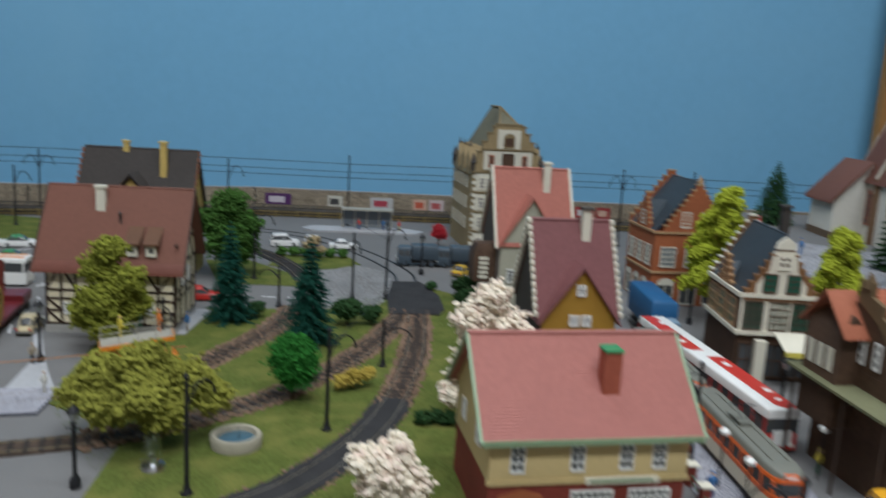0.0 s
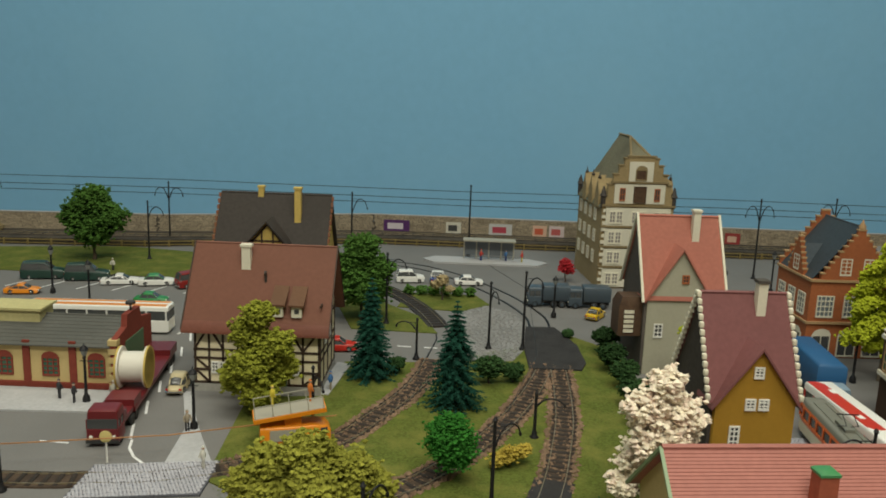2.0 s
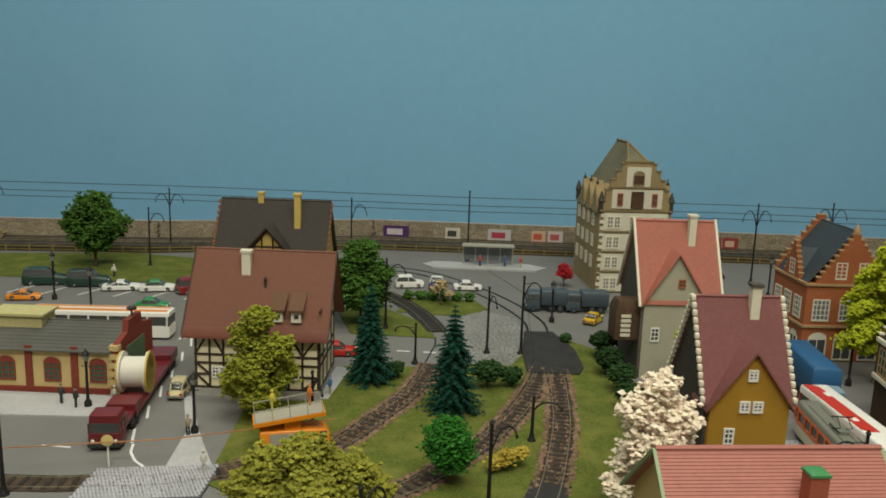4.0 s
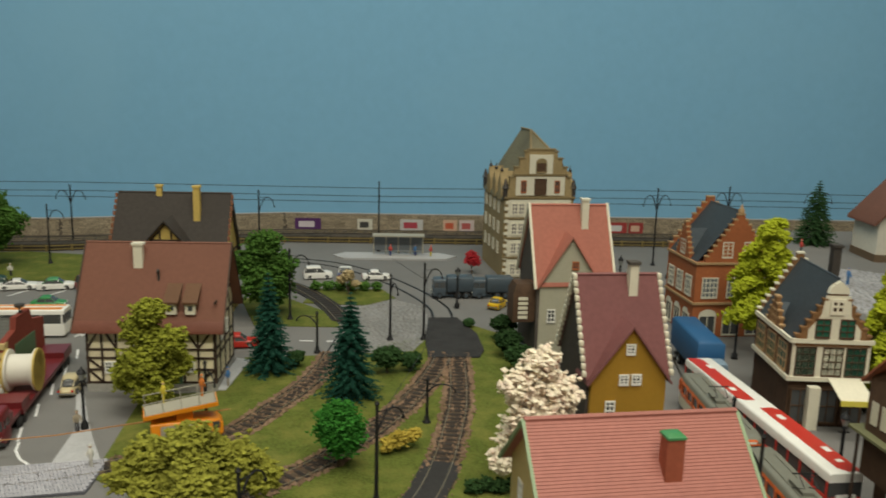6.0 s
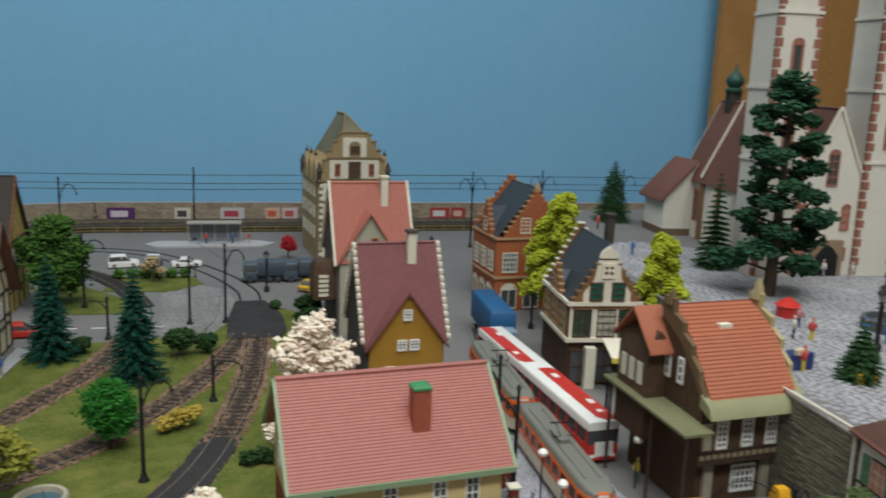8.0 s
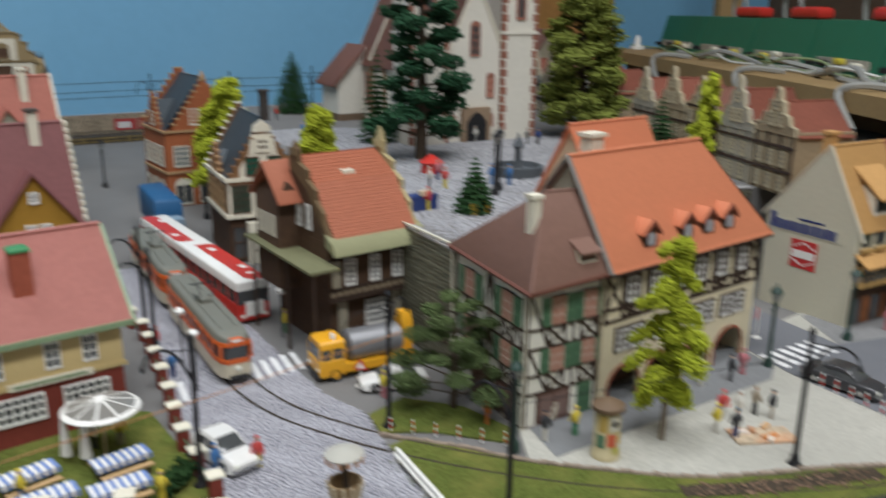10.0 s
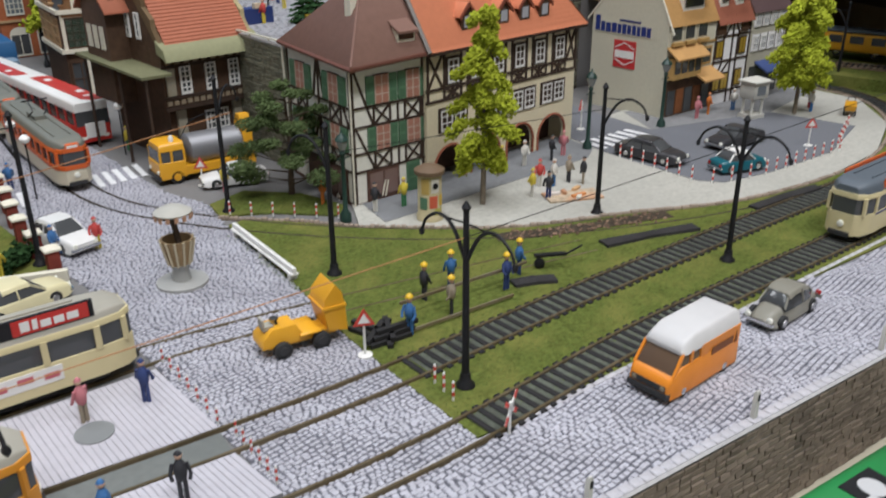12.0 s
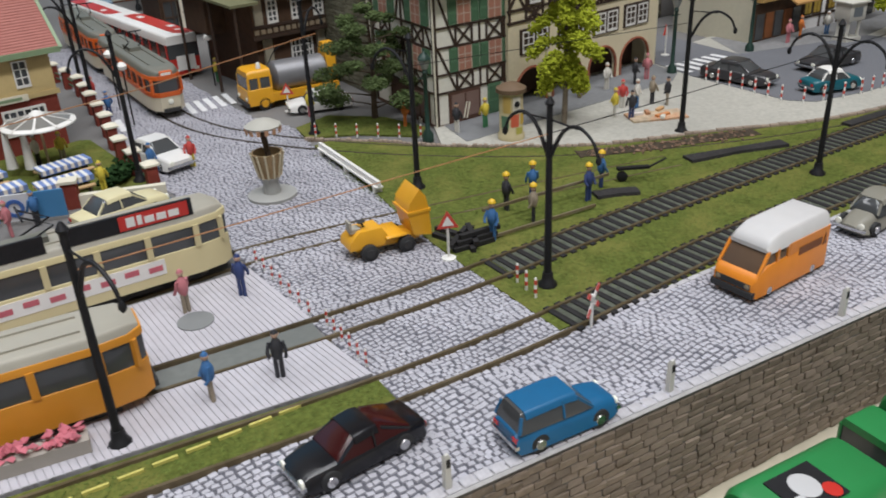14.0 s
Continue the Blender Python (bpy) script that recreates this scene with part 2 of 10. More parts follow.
def gable_roof(parent, w, d, e, r, axis, mat, over=0.7, rows=12, thick=0.22, name="roof", front_over=None, ridge_at=0.5, label=""):
    """Two tiled slopes with stepped courses; axis: the way that the ridge runs."""
    made = []
    fo = over if front_over is None else front_over
    span, length = (d, w) if axis == "x" else (w, d)
    rows = int(rows * 1.5)
    mid = span * ridge_at
    for s in (0, 1):
        run = mid if s == 0 else span - mid
        drop = over * (r - e) / run
        a, b = (-over, e - drop), (mid, r)
        if s:
            a = (span + over, e - drop)
        prof = []
        for i in range(rows):
            t0, t1 = i / rows, (i + 1) / rows
            p0 = (a[0] + (b[0] - a[0]) * t0, a[1] + (b[1] - a[1]) * t0 + thick)
            p1 = (a[0] + (b[0] - a[0]) * t1, a[1] + (b[1] - a[1]) * t1 + thick * 0.72)
            prof += [p0, p1]
        prof.append((b[0], b[1] + thick))
        poly = [a] + prof + [b]
        poly = poly[::-1] if s == 0 else poly
        sh = Shape()
        if axis == "x":
            sh.side(poly, -fo, length + fo)
        else:
            sh.slab(poly, -fo, length + fo)
        made.append(part(name, sh, mat, parent, label))
    cap = Shape()
    k = thick * 1.2
    if axis == "x":
        cap.tube([(-fo, mid, r + thick * 0.7), (length + fo, mid, r + thick * 0.7)], k, 6)
    else:
        cap.tube([(mid, -fo, r + thick * 0.7), (mid, length + fo, r + thick * 0.7)], k, 6)
    part("ridge_tile", cap, mat, parent)
    return made


def body(parent, w, d, e, r, axis, mat, base=0.0, ridge_at=0.5, name="wall"):
    """Walls with their gables."""
    s = Shape()
    if axis == "x":
        s.side([(0, base), (d, base), (d, e), (d * ridge_at, r), (0, e)], 0, w)
    else:
        s.slab([(0, base), (w, base), (w, e), (w * ridge_at, r), (0, e)], 0, d)
    return part(name, s, mat, parent)


def chimney(parent, x, y, z0, z1, w, d, mat, cap_mat=None):
    s = Shape().box(x - w / 2, x + w / 2, y - d / 2, y + d / 2, z0, z1)
    ob = part("chimney", s, mat, parent)
    c = Shape().box(x - w * 0.65, x + w * 0.65, y - d * 0.65, y + d * 0.65, z1, z1 + 0.25)
    part("cap", c, cap_mat or mat, ob)
    return ob


# ---- trees ----
def clump(s, c, r, rng, squash=0.8):
    """A small ragged tuft of foam."""
    k = [(1, 0, 0), (-1, 0, 0), (0, 1, 0), (0, -1, 0), (0, 0, 1), (0, 0, -1)]
    v = [Vector(c) + Vector((x * r * rng.uniform(0.6, 1.3), y * r * rng.uniform(0.6, 1.3), z * r * squash * rng.uniform(0.6, 1.3))) + Vector((rng.uniform(-0.3, 0.3) * r, rng.uniform(-0.3, 0.3) * r, rng.uniform(-0.3, 0.3) * r)) for x, y, z in k]
    s.add(v, [(0, 2, 4), (2, 1, 4), (1, 3, 4), (3, 0, 4), (2, 0, 5), (1, 2, 5), (3, 1, 5), (0, 3, 5)])


def leafy(name, label, x, y, z, h, r, blobs, mat, seed, trunk_h=0.35, n=1300, size=0.26, group="", droop=0.8):
    """A broad-leaved model tree; blobs: (dx, dy, height share, radius share) of its foliage masses."""
    rng = random.Random(seed)
    t = thing(name, label, "tree", x, y, z, group=group)
    s = Shape()
    s.tube(smooth_line([(0, 0, 0), (0.1, 0.05, h * trunk_h * 0.6), (-0.05, 0.1, h * trunk_h), (0, 0, h * 0.75)], 4), 0.028 * h, 7, 0.01 * h)
    for dx, dy, hz, br in blobs:
        s.tube([(0, 0, h * trunk_h * rng.uniform(0.7, 1.2)), (dx * r * 0.5, dy * r * 0.5, h * (trunk_h + hz) / 2), (dx * r, dy * r, h * hz)], 0.012 * h, 5, 0.004 * h)
    part("trunk", s, TRUNK, t)
    c = Shape()
    area = sum(b[3] ** 2 for b in blobs)
    for dx, dy, hz, br in blobs:
        for i in range(int(n * br * br / area)):
            d = Vector((rng.gauss(0, 1), rng.gauss(0, 1), rng.gauss(0, 1))).normalized()
            q = (rng.random() ** 0.4) * rng.uniform(0.85, 1.2) * br * r * (0.78 + 0.35 * noise.noise(d * 2.3 + Vector((seed, dx * 5, hz * 9))))
            clump(c, (dx * r + d.x * q, dy * r + d.y * q, h * hz + d.z * q * 0.8), size * rng.uniform(0.55, 1.25), rng, droop)
    part("crown", c, mat, t)
    return t


def fir(name, label, x, y, z, h, r, mat, seed, tiers=15, group="", bare=0.06):
    """A model conifer: whorls of drooping twigs with needle tufts."""
    rng = random.Random(seed)
    t = thing(name, label, "tree", x, y, z, group=group)
    s = Shape().tube([(0, 0, 0), (0, 0, h * 0.97)], 0.022 * h, 6, 0.004 * h)
    part("trunk", s, TRUNK, t)
    c = Shape()
    for i in range(tiers):
        f = i / (tiers - 1)
        zz = h * (bare + (0.97 - bare) * f)
        rr = r * (1 - f) ** 0.85 * rng.uniform(0.88, 1.1) + 0.1
        k = max(5, int(15 * (1 - 0.55 * f)))
        for j in range(k):
            a = 6.2832 * (j + rng.random() * 0.7) / k
            l = rr * rng.uniform(0.75, 1.12)
            for q in range(6):
                u = (q + 1) / 6
                cx, cy = math.cos(a) * l * u, math.sin(a) * l * u
                w = 0.09 + 0.13 * (1 - abs(u - 0.5)) * min(1.5, rr)
                dz = -0.32 * l * u ** 1.3 + 0.12 * l * u ** 3
                for e in (-1, 1, 0):
                    b = a + e * 0.9
                    p = Vector((cx, cy, zz + dz))
                    tip = p + Vector((math.cos(b) * w * 2, math.sin(b) * w * 2, -w * rng.uniform(-0.3, 1.1)))
                    n2 = Vector((-math.sin(b), math.cos(b), 0)) * w * 0.55
                    c.add([p - n2, p + n2, tip, p + Vector((0, 0, w * 0.6))], [(0, 2, 1), (0, 3, 2), (3, 1, 2)])
    part("crown", c, mat, t)
    return t


# ---- vehicles ----
def hull(s, stations, n=4):
    """A rounded body along x; stations: (x, half width below, half width above, z low, z high, corner radius)."""
    rings = []
    for x, wb, wt, z0, z1, rad in stations:
        rad = min(rad, (z1 - z0) / 2.05, wt * 0.95)
        ring = [(x, -wb, z0), (x, wb, z0)]
        wm = wb + (wt - wb) * 0.75
        ring.append((x, wm, z1 - rad))
        for i in range(1, n):
            a = math.pi / 2 * i / n
            ring.append((x, wt - rad + rad * math.cos(a) * 1.0, z1 - rad + rad * math.sin(a)))
        ring += [(x, wt - rad, z1), (x, -(wt - rad), z1)]
        for i in range(n - 1, 0, -1):
            a = math.pi / 2 * i / n
            ring.append((x, -(wt - rad + rad * math.cos(a)), z1 - rad + rad * math.sin(a)))
        ring.append((x, -wm, z1 - rad))
        rings.append(ring)
    k = len(rings[0])
    v = [p for ring in rings for p in ring]
    f = [tuple(range(k - 1, -1, -1)), tuple(range(len(v) - k, len(v)))]
    for i in range(len(rings) - 1):
        f += [(i * k + j, i * k + (j + 1) % k, i * k + k + (j + 1) % k, i * k + k + j) for j in range(k)]
    # the rings run towards +x, seen from behind
    s.add(v, f)
    return s


def wheels(t, xs, y, r, w=0.2, hub=CHROME):
    for x in xs:
        for sgn in (-1, 1):
            ob = part("wheel", Shape().disc(x, sgn * y, r, r, w), RUBBER, t)
            part("hubcap", Shape().disc(x, sgn * (y + 0.02), r, r * 0.55, w + 0.02), hub, ob)


def car(name, label, x, y, rz, paint, kind="saloon", length=4.9, width=1.9, height=1.6, z=0, group="", roof_paint=None, hub=CHROME, glass=None):
    """A model car, nose towards its own +x."""
    t = thing(name, label, "car", x, y, z, rz, group)
    L, W, H = length, width / 2, height
    belt = H * 0.62
    s = Shape()
    lo = 0.22
    soft = 0.34 if kind == "wagon" else 0.2
    if kind == "beetle":
        hull(s, [(-L / 2, W * 0.5, W * 0.4, lo + 0.15, lo + 0.45, 0.2), (-L * 0.46, W * 0.7, W * 0.65, lo, belt * 0.72, 0.35), (-L * 0.3, W * 0.92, W * 0.8, lo, belt, 0.4), (0, W * 0.95, W * 0.85, lo, belt, 0.3), (L * 0.22, W * 0.92, W * 0.75, lo, belt, 0.4), (L * 0.4, W * 0.85, W * 0.6, lo, belt * 0.78, 0.4), (L * 0.48, W * 0.7, W * 0.45, lo + 0.05, belt * 0.6, 0.3), (L / 2, W * 0.45, W * 0.35, lo + 0.15, lo + 0.4, 0.2)])
        cab = [(-L * 0.36, W * 0.6, W * 0.5, belt * 0.8, belt * 1.02, 0.2), (-L * 0.26, W * 0.8, W * 0.62, belt * 0.8, H * 0.88, 0.4), (-L * 0.1, W * 0.84, W * 0.68, belt * 0.8, H * 0.99, 0.4), (L * 0.06, W * 0.84, W * 0.68, belt * 0.8, H, 0.4), (L * 0.17, W * 0.82, W * 0.62, belt * 0.8, H * 0.93, 0.35), (L * 0.25, W * 0.78, W * 0.7, belt * 0.8, belt * 1.02, 0.1)]
    else:
        hull(s, [(-L / 2, W * 0.84, W * 0.8, lo + 0.1, belt * 0.86, 0.15), (-L * 0.475, W * 0.94, W * 0.88, lo, belt * 0.95, soft), (-L * 0.3, W, W * 0.93, lo, belt, soft), (L * 0.1, W, W * 0.93, lo, belt, soft), (L * 0.3, W, W * 0.9, lo, belt * 0.98, soft * 1.2), (L * 0.44, W * 0.93, W * 0.82, lo, belt * 0.9, soft * 1.2), (L / 2, W * 0.84, W * 0.76, lo + 0.1, belt * 0.72, 0.15)])
        rear = {"saloon": (-0.34, -0.23), "wagon": (-0.48, -0.44), "coupe": (-0.36, -0.14)}[kind]
        cab = [(L * rear[0], W * 0.88, W * 0.8, belt * 0.9, belt * 1.03, 0.1), (L * rear[1], W * 0.88, W * 0.7, belt * 0.9, H * 0.97, 0.22), (-L * 0.05, W * 0.89, W * 0.72, belt * 0.9, H, 0.22), (L * 0.08, W * 0.89, W * 0.7, belt * 0.9, H * 0.97, 0.22), (L * 0.23, W * 0.87, W * 0.8, belt * 0.9, belt * 1.02, 0.1)]
    part("body", s, paint, t, smooth=False)
    g = Shape()
    hull(g, cab)
    part("window_glass", g, glass or GLASSY, t)
    rf = Shape()
    tops = cab[1:-1]
    hull(rf, [(x0 + (0.03 * L if i == 0 else 0), wb * 0.9, wt * 1.03, z1 - 0.2, z1 + 0.03, 0.2) for i, (x0, wb, wt, z0, z1, rad) in enumerate(tops)])
    part("roof", rf, roof_paint or paint, t)
    for sgn in (-1, 1):
        for i in range(len(cab) - 1):
            a, b = cab[i], cab[i + 1]
            if i in (0, len(cab) - 2):
                part("pillar", Shape().tube([(a[0], sgn * a[1] * 0.95, a[4] - 0.1), (b[0], sgn * b[2] * 0.98, b[4] - 0.12)] if i == 0 else [(a[0], sgn * a[2] * 0.98, a[4] - 0.12), (b[0], sgn * b[1] * 0.95, b[4] - 0.1)], 0.06, 4), roof_paint or paint, t)
        part("pillar", Shape().tube([(-L * 0.06, sgn * W * 0.9, belt * 0.95), (-L * 0.06, sgn * W * 0.73, H * 0.95)], 0.05, 4), roof_paint or paint, t)
    for sx in (-1, 1):
        part("bumper", Shape().box(sx * L / 2 - 0.08, sx * L / 2 + 0.08, -W * 0.88, W * 0.88, 0.42, 0.56), CHROME, t)
    for sgn in (-1, 1):
        part("headlight", Shape().disc(L / 2 - 0.03, sgn * W * 0.62, belt * 0.66, 0.15, 0.1, "x", 10), plastic("lamp_glass", (0.85, 0.85, 0.75), 0.1), t)
        part("tail_light", Shape().box(-L / 2 - 0.03, -L / 2 + 0.06, sgn * W * 0.66 - 0.12, sgn * W * 0.66 + 0.12, belt * 0.62, belt * 0.78), plastic("red_lamp", (0.5, 0.02, 0.02), 0.2), t)
    wheels(t, (-L * 0.29, L * 0.3), W - 0.13, 0.36, 0.22, hub)
    return t


def figure(x, y, z, rz, colour, legs, seed, label, h=2.0):
    """A painted figurine, one plain mesh."""
    s = Shape()
    k = h / 2.0
    s.tube([(0, -0.1 * k, 0), (0, -0.1 * k, 0.9 * k)], 0.09 * k, 5)
    s.tube([(0, 0.1 * k, 0), (0, 0.1 * k, 0.9 * k)], 0.09 * k, 5)
    s.lathe([(0.12 * k, 0.8 * k), (0.22 * k, 0.95 * k), (0.25 * k, 1.35 * k), (0.12 * k, 1.62 * k), (0.07 * k, 1.68 * k)], 7)
    s.tube([(0, -0.24 * k, 1.5 * k), (0.12 * k, -0.33 * k, 1.15 * k), (0.25 * k, -0.25 * k, 0.95 * k)], 0.07 * k, 5)
    s.tube([(0, 0.24 * k, 1.5 * k), (0.05 * k, 0.34 * k, 1.1 * k), (0.2 * k, 0.3 * k, 0.9 * k)], 0.07 * k, 5)
    s.lathe([(0.05 * k, 1.66 * k), (0.14 * k, 1.76 * k), (0.15 * k, 1.88 * k), (0.06 * k, 2.0 * k)], 7)
    ob = solid("figurine", s, colour, label, "figurine", x, y, z, rz)
    ob.data.materials.append(legs)
    ob.data.materials.append(plastic("figure_skin", (0.55, 0.36, 0.26), 0.6))
    for i, p in enumerate(ob.data.polygons):
        zc = p.center.z / (k * CM)
        p.material_index = 1 if zc < 0.86 else (2 if 1.66 < zc < 1.86 else 0)
    return ob


# ---- room ----
SKYPAINT = material("blue_backdrop_paint", (0.205, 0.435, 0.655), 0.75, 0, 60, 0.03, 0.03, 3, tint=(0.225, 0.455, 0.665), spec=0.25)
ROOMWALL = material("room_wall_paint", (0.38, 0.36, 0.33), 0.9, 0, 60, 0.04, 0.05, 4)
PLY = material("brown_plywood", (0.36, 0.19, 0.06), 0.6, 0, 120, 0.12, 0.08, 8)
PLANK = material("raw_timber", (0.32, 0.216, 0.096), 0.75, 0, 150, 0.15, 0.1, 10)


def slab_thing(name, x0, x1, y0, y1, z0, z1, mat, label, category, rz=0):
    return solid(name, Shape().box(x0, x1, y0, y1, z0, z1), mat, label, category, kind="structure")


slab_thing("backdrop", -258, 258, 176, 180, -60, 150, SKYPAINT, "plain sky-blue painted backdrop wall", "backdrop")
slab_thing("wall_north", -260, 260, 181, 186, -80, 230, ROOMWALL, "plain painted room wall", "wall")
slab_thing("wall_south", -260, 260, -206, -200, -80, 230, ROOMWALL, "plain painted room wall", "wall")
slab_thing("wall_west", -266, -260, -200, 186, -80, 230, ROOMWALL, "plain painted room wall", "wall")
slab_thing("wall_east", 260, 266, -200, 186, -80, 230, ROOMWALL, "plain painted room wall", "wall")
slab_thing("ceiling", -266, 266, -206, 186, 230, 236, material("ceiling_white", (0.8, 0.8, 0.78), 0.9), "plain white room ceiling", "ceiling")
slab_thing("floor", -266, 266, -206, 186, -86, -80, material("floor_grey", (0.2, 0.19, 0.18), 0.6), "dark grey room floor", "floor")


def zone(name, poly, top, mat, label, category="ground", thick=0.3):
    return solid(name, Shape().prism(poly, top - thick, top), mat, label, category, kind="structure")




def front(x):
    """The line of the front wall's face."""
    return 0.4 - 0.09 * (x - 27)


def strip(pts, width, top, bottom=-0.05, rough=0.0, seed=1):
    """A ribbon of that width along points (x, y), with a ragged edge if rough."""
    rng = random.Random(seed)
    line = [Vector((p[0], p[1], 0)) for p in pts]
    v, f = [], []
    for i, p in enumerate(line):
        d = (line[min(i + 1, len(line) - 1)] - line[max(i - 1, 0)]).normalized()
        n = Vector((-d.y, d.x, 0))
        a, b = width / 2 + rng.uniform(-rough, rough), width / 2 + rng.uniform(-rough, rough)
        for q, z in ((p - n * (a + 0.04), bottom), (p - n * a, top), (p + n * b, top), (p + n * (b + 0.04), bottom)):
            v.append((q.x, q.y, z))
    for i in range(len(line) - 1):
        f += [(4 * i + j, 4 * i + 4 + j, 4 * i + 5 + j, 4 * i + 1 + j) for j in range(3)]
    k = len(v)
    f += [(0, 1, 2, 3), (k - 1, k - 2, k - 3, k - 4)]
    return Shape().add(v, f)


zone("ground", [(-150, 22), (5, 2.4), (20, front(20)), (60, front(60)), (130, -7.6), (130, 176), (-150, 176)], 0.0, ASPHALT, "grey painted layout board with streets", thick=4)
zone("park_grass", [(-12, 56), (-20, 61.8), (-20.6, 72), (-21, 79), (-14, 80), (-13, 90.5), (-3, 91.5), (6, 93), (9, 101), (14, 103.5), (19, 98), (18, 70), (12.4, 55), (12.2, 45), (8, 40), (-12, 40)], 0.12, GRASS, "green grass of the little park", "grass")
zone("road_island_grass", [(-14, 103), (-3, 102.5), (-5, 109), (-12, 117), (-18, 116)], 0.12, GRASS, "bright green lawn strip behind the park road", "grass")
zone("bed_grass", [(-9, 114), (0, 113), (4, 117), (2, 122), (-8, 122)], 0.12, GRASS, "small planted green traffic island", "grass")
zone("back_grass", [(-90, 126), (-34, 125), (-32, 141), (-60, 146), (-90, 140)], 0.12, GRASS, "bright green lawn behind the car park", "grass")
zone("track_grass", [(37.3, 31.5), (36.3, 22), (35.2, 15), (35.0, 11.9), (34.7, 5.3), (56, 4.4), (125, 0), (125, 32), (100, 30), (98.6, 21.4), (91.9, 15.7), (82.7, 12.3), (74.4, 11.8), (65, 13.2), (57.4, 16.7), (51, 19.3), (46.8, 22.6), (43.4, 26), (39, 31.8)], 0.1, GRASS, "mown grass round the tram tracks", "grass")
zone("corner_grass", [(37.6, 33.2), (40.5, 31.6), (43.6, 28.2), (44.8, 29.5), (43.8, 33.5), (41, 36.6), (38, 35.6)], 0.14, GRASS, "small grass patch at the street corner", "grass")
zone("strip_grass", [(8, 7.0), (27.3, 5.5), (27.4, 7.1), (8, 9.6)], 0.1, GRASS, "narrow grass strip beside the tram stop", "grass")
zone("garden_grass", [(13, 41.6), (13.5, 33.4), (27.2, 30.4), (26.7, 37), (26.2, 43), (25.6, 43.4)], 0.12, GRASS, "beer garden lawn beside the restaurant", "grass")
zone("pavement", [(43.4, 26.0), (46.8, 22.7), (51.1, 19.4), (57.4, 16.8), (65.1, 13.3), (74.4, 11.9), (82.7, 12.4), (91.8, 15.7), (98.4, 21.4), (99.5, 30), (78, 33.5), (66, 32), (46, 31)], 0.18, PLAZA, "light beige paved plaza beside the houses", "pavement")
zone("side_street", [(66.6, 26.0), (66.3, 17.4), (67.4, 15.9), (72, 15.0), (80, 14.6), (88.6, 17), (87.5, 24.2), (74.5, 27.6), (76.2, 42), (69.4, 44), (68.2, 34)], 0.22, DARKROAD, "dark asphalt street with parked cars", "road")
zone("footway", [(44.9, 25.3), (64.6, 26.0), (66.5, 27.2), (67.6, 31.5), (51, 31), (46, 30.5)], 0.205, material("footway_grey", (0.20, 0.205, 0.21), 0.85, 0, 300, 0.12, 0.2, 20), "grey footway along the arcade", "pavement")
zone("shop_pavement", [(74.6, 27.7), (87.5, 24.3), (97.5, 26), (98, 31), (77.5, 33)], 0.2, material("grey_slabs", (0.22, 0.22, 0.22), 0.85, 0, 300, 0.15, 0.2, 20), "grey pavement before the shop row", "pavement")
zone("church_square", [(46.4, 35), (52, 36), (66, 44), (69, 48), (82, 43), (130, 40), (130, 128), (62, 128), (54, 118), (51, 92), (50, 62), (47.2, 50)], 8.9, ASPHALT, "grey cobbled church square on a terrace", "ground", thick=8.85)
zone("lower_shelf", [(-40, 8), (-40, -22), (130, -34), (130, -6.5), (60, front(60) + 0.5), (20, front(20) + 0.5)], -5.2, material("cream_board", (0.55, 0.5, 0.38), 0.7, 0, 150, 0.08, 0.08, 10), "pale cream shelf below the layout's edge", "shelf", thick=2)

# platforms of the tram stop, ribbed white slabs
RIBWHITE = material("white_slab", (0.48, 0.465, 0.50), 0.7, 0, 300, 0.06, 0.1, 20)


def platform(name, quad, label, n):
    t = thing(name, label, "platform", 0, 0, 0, kind="structure")
    a, b, c, d = [Vector((*q, 0)) for q in quad]
    for i in range(n):
        t0, t1 = i / n + 0.06 / n, (i + 1) / n - 0.06 / n
        p = [a.lerp(b, t0), a.lerp(b, t1), d.lerp(c, t1), d.lerp(c, t0)]
        part("slab", Shape().prism([(q.x, q.y) for q in p], 0.02, 0.22), RIBWHITE, t)
    part("bed", Shape().prism([(q.x, q.y) for q in (a, b, c, d)], -0.02, 0.17), material("grey_joint", (0.40, 0.39, 0.42), 0.8), t)


platform("tram_platform", [(12, 13.6), (27.35, 12.1), (27.15, 17.9), (12, 18.2)], "white ribbed slab tram platform", 62)
platform("tram_platform", [(8, 9.7), (27.35, 7.2), (27.1, 10.3), (8, 12.2)], "white ribbed slab tram platform beside grass", 78)
solid("track_infill", Shape().prism([(8, 12.3), (27.1, 10.4), (27.3, 11.95), (8, 13.7)], -0.05, 0.1), material("grey_infill", (0.16, 0.17, 0.16), 0.8), "flat grey infill between the platform edges", "track bed", kind="structure")

# stone kerb round the plaza
kerb = thing("kerb", "rough brown stone kerb round the plaza", "kerb", 0, 0, 0, kind="structure")
line = smooth_line([(37.4, 33, 0), (40.6, 29.6, 0), (43.4, 26, 0), (46.8, 22.7, 0), (51.1, 19.4, 0), (57.4, 16.8, 0), (65.1, 13.3, 0), (74.4, 11.9, 0), (82.7, 12.4, 0), (91.8, 15.7, 0), (98.4, 21.4, 0), (100.4, 30, 0)], 14)
rng = random.Random(5)
for i in range(len(line) - 1):
    p, q = line[i], line[i + 1]
    d = (q - p)
    s = Shape().box(0.02, d.length - 0.03, -0.13 - rng.uniform(0, 0.06), 0.12, -0.05, 0.24 + rng.uniform(-0.06, 0.05), bevel=0.03)
    part("kerb_stone", s, STONEWALL, kerb, at_cm=(p.x, p.y, 0), rz=math.degrees(math.atan2(d.y, d.x)))


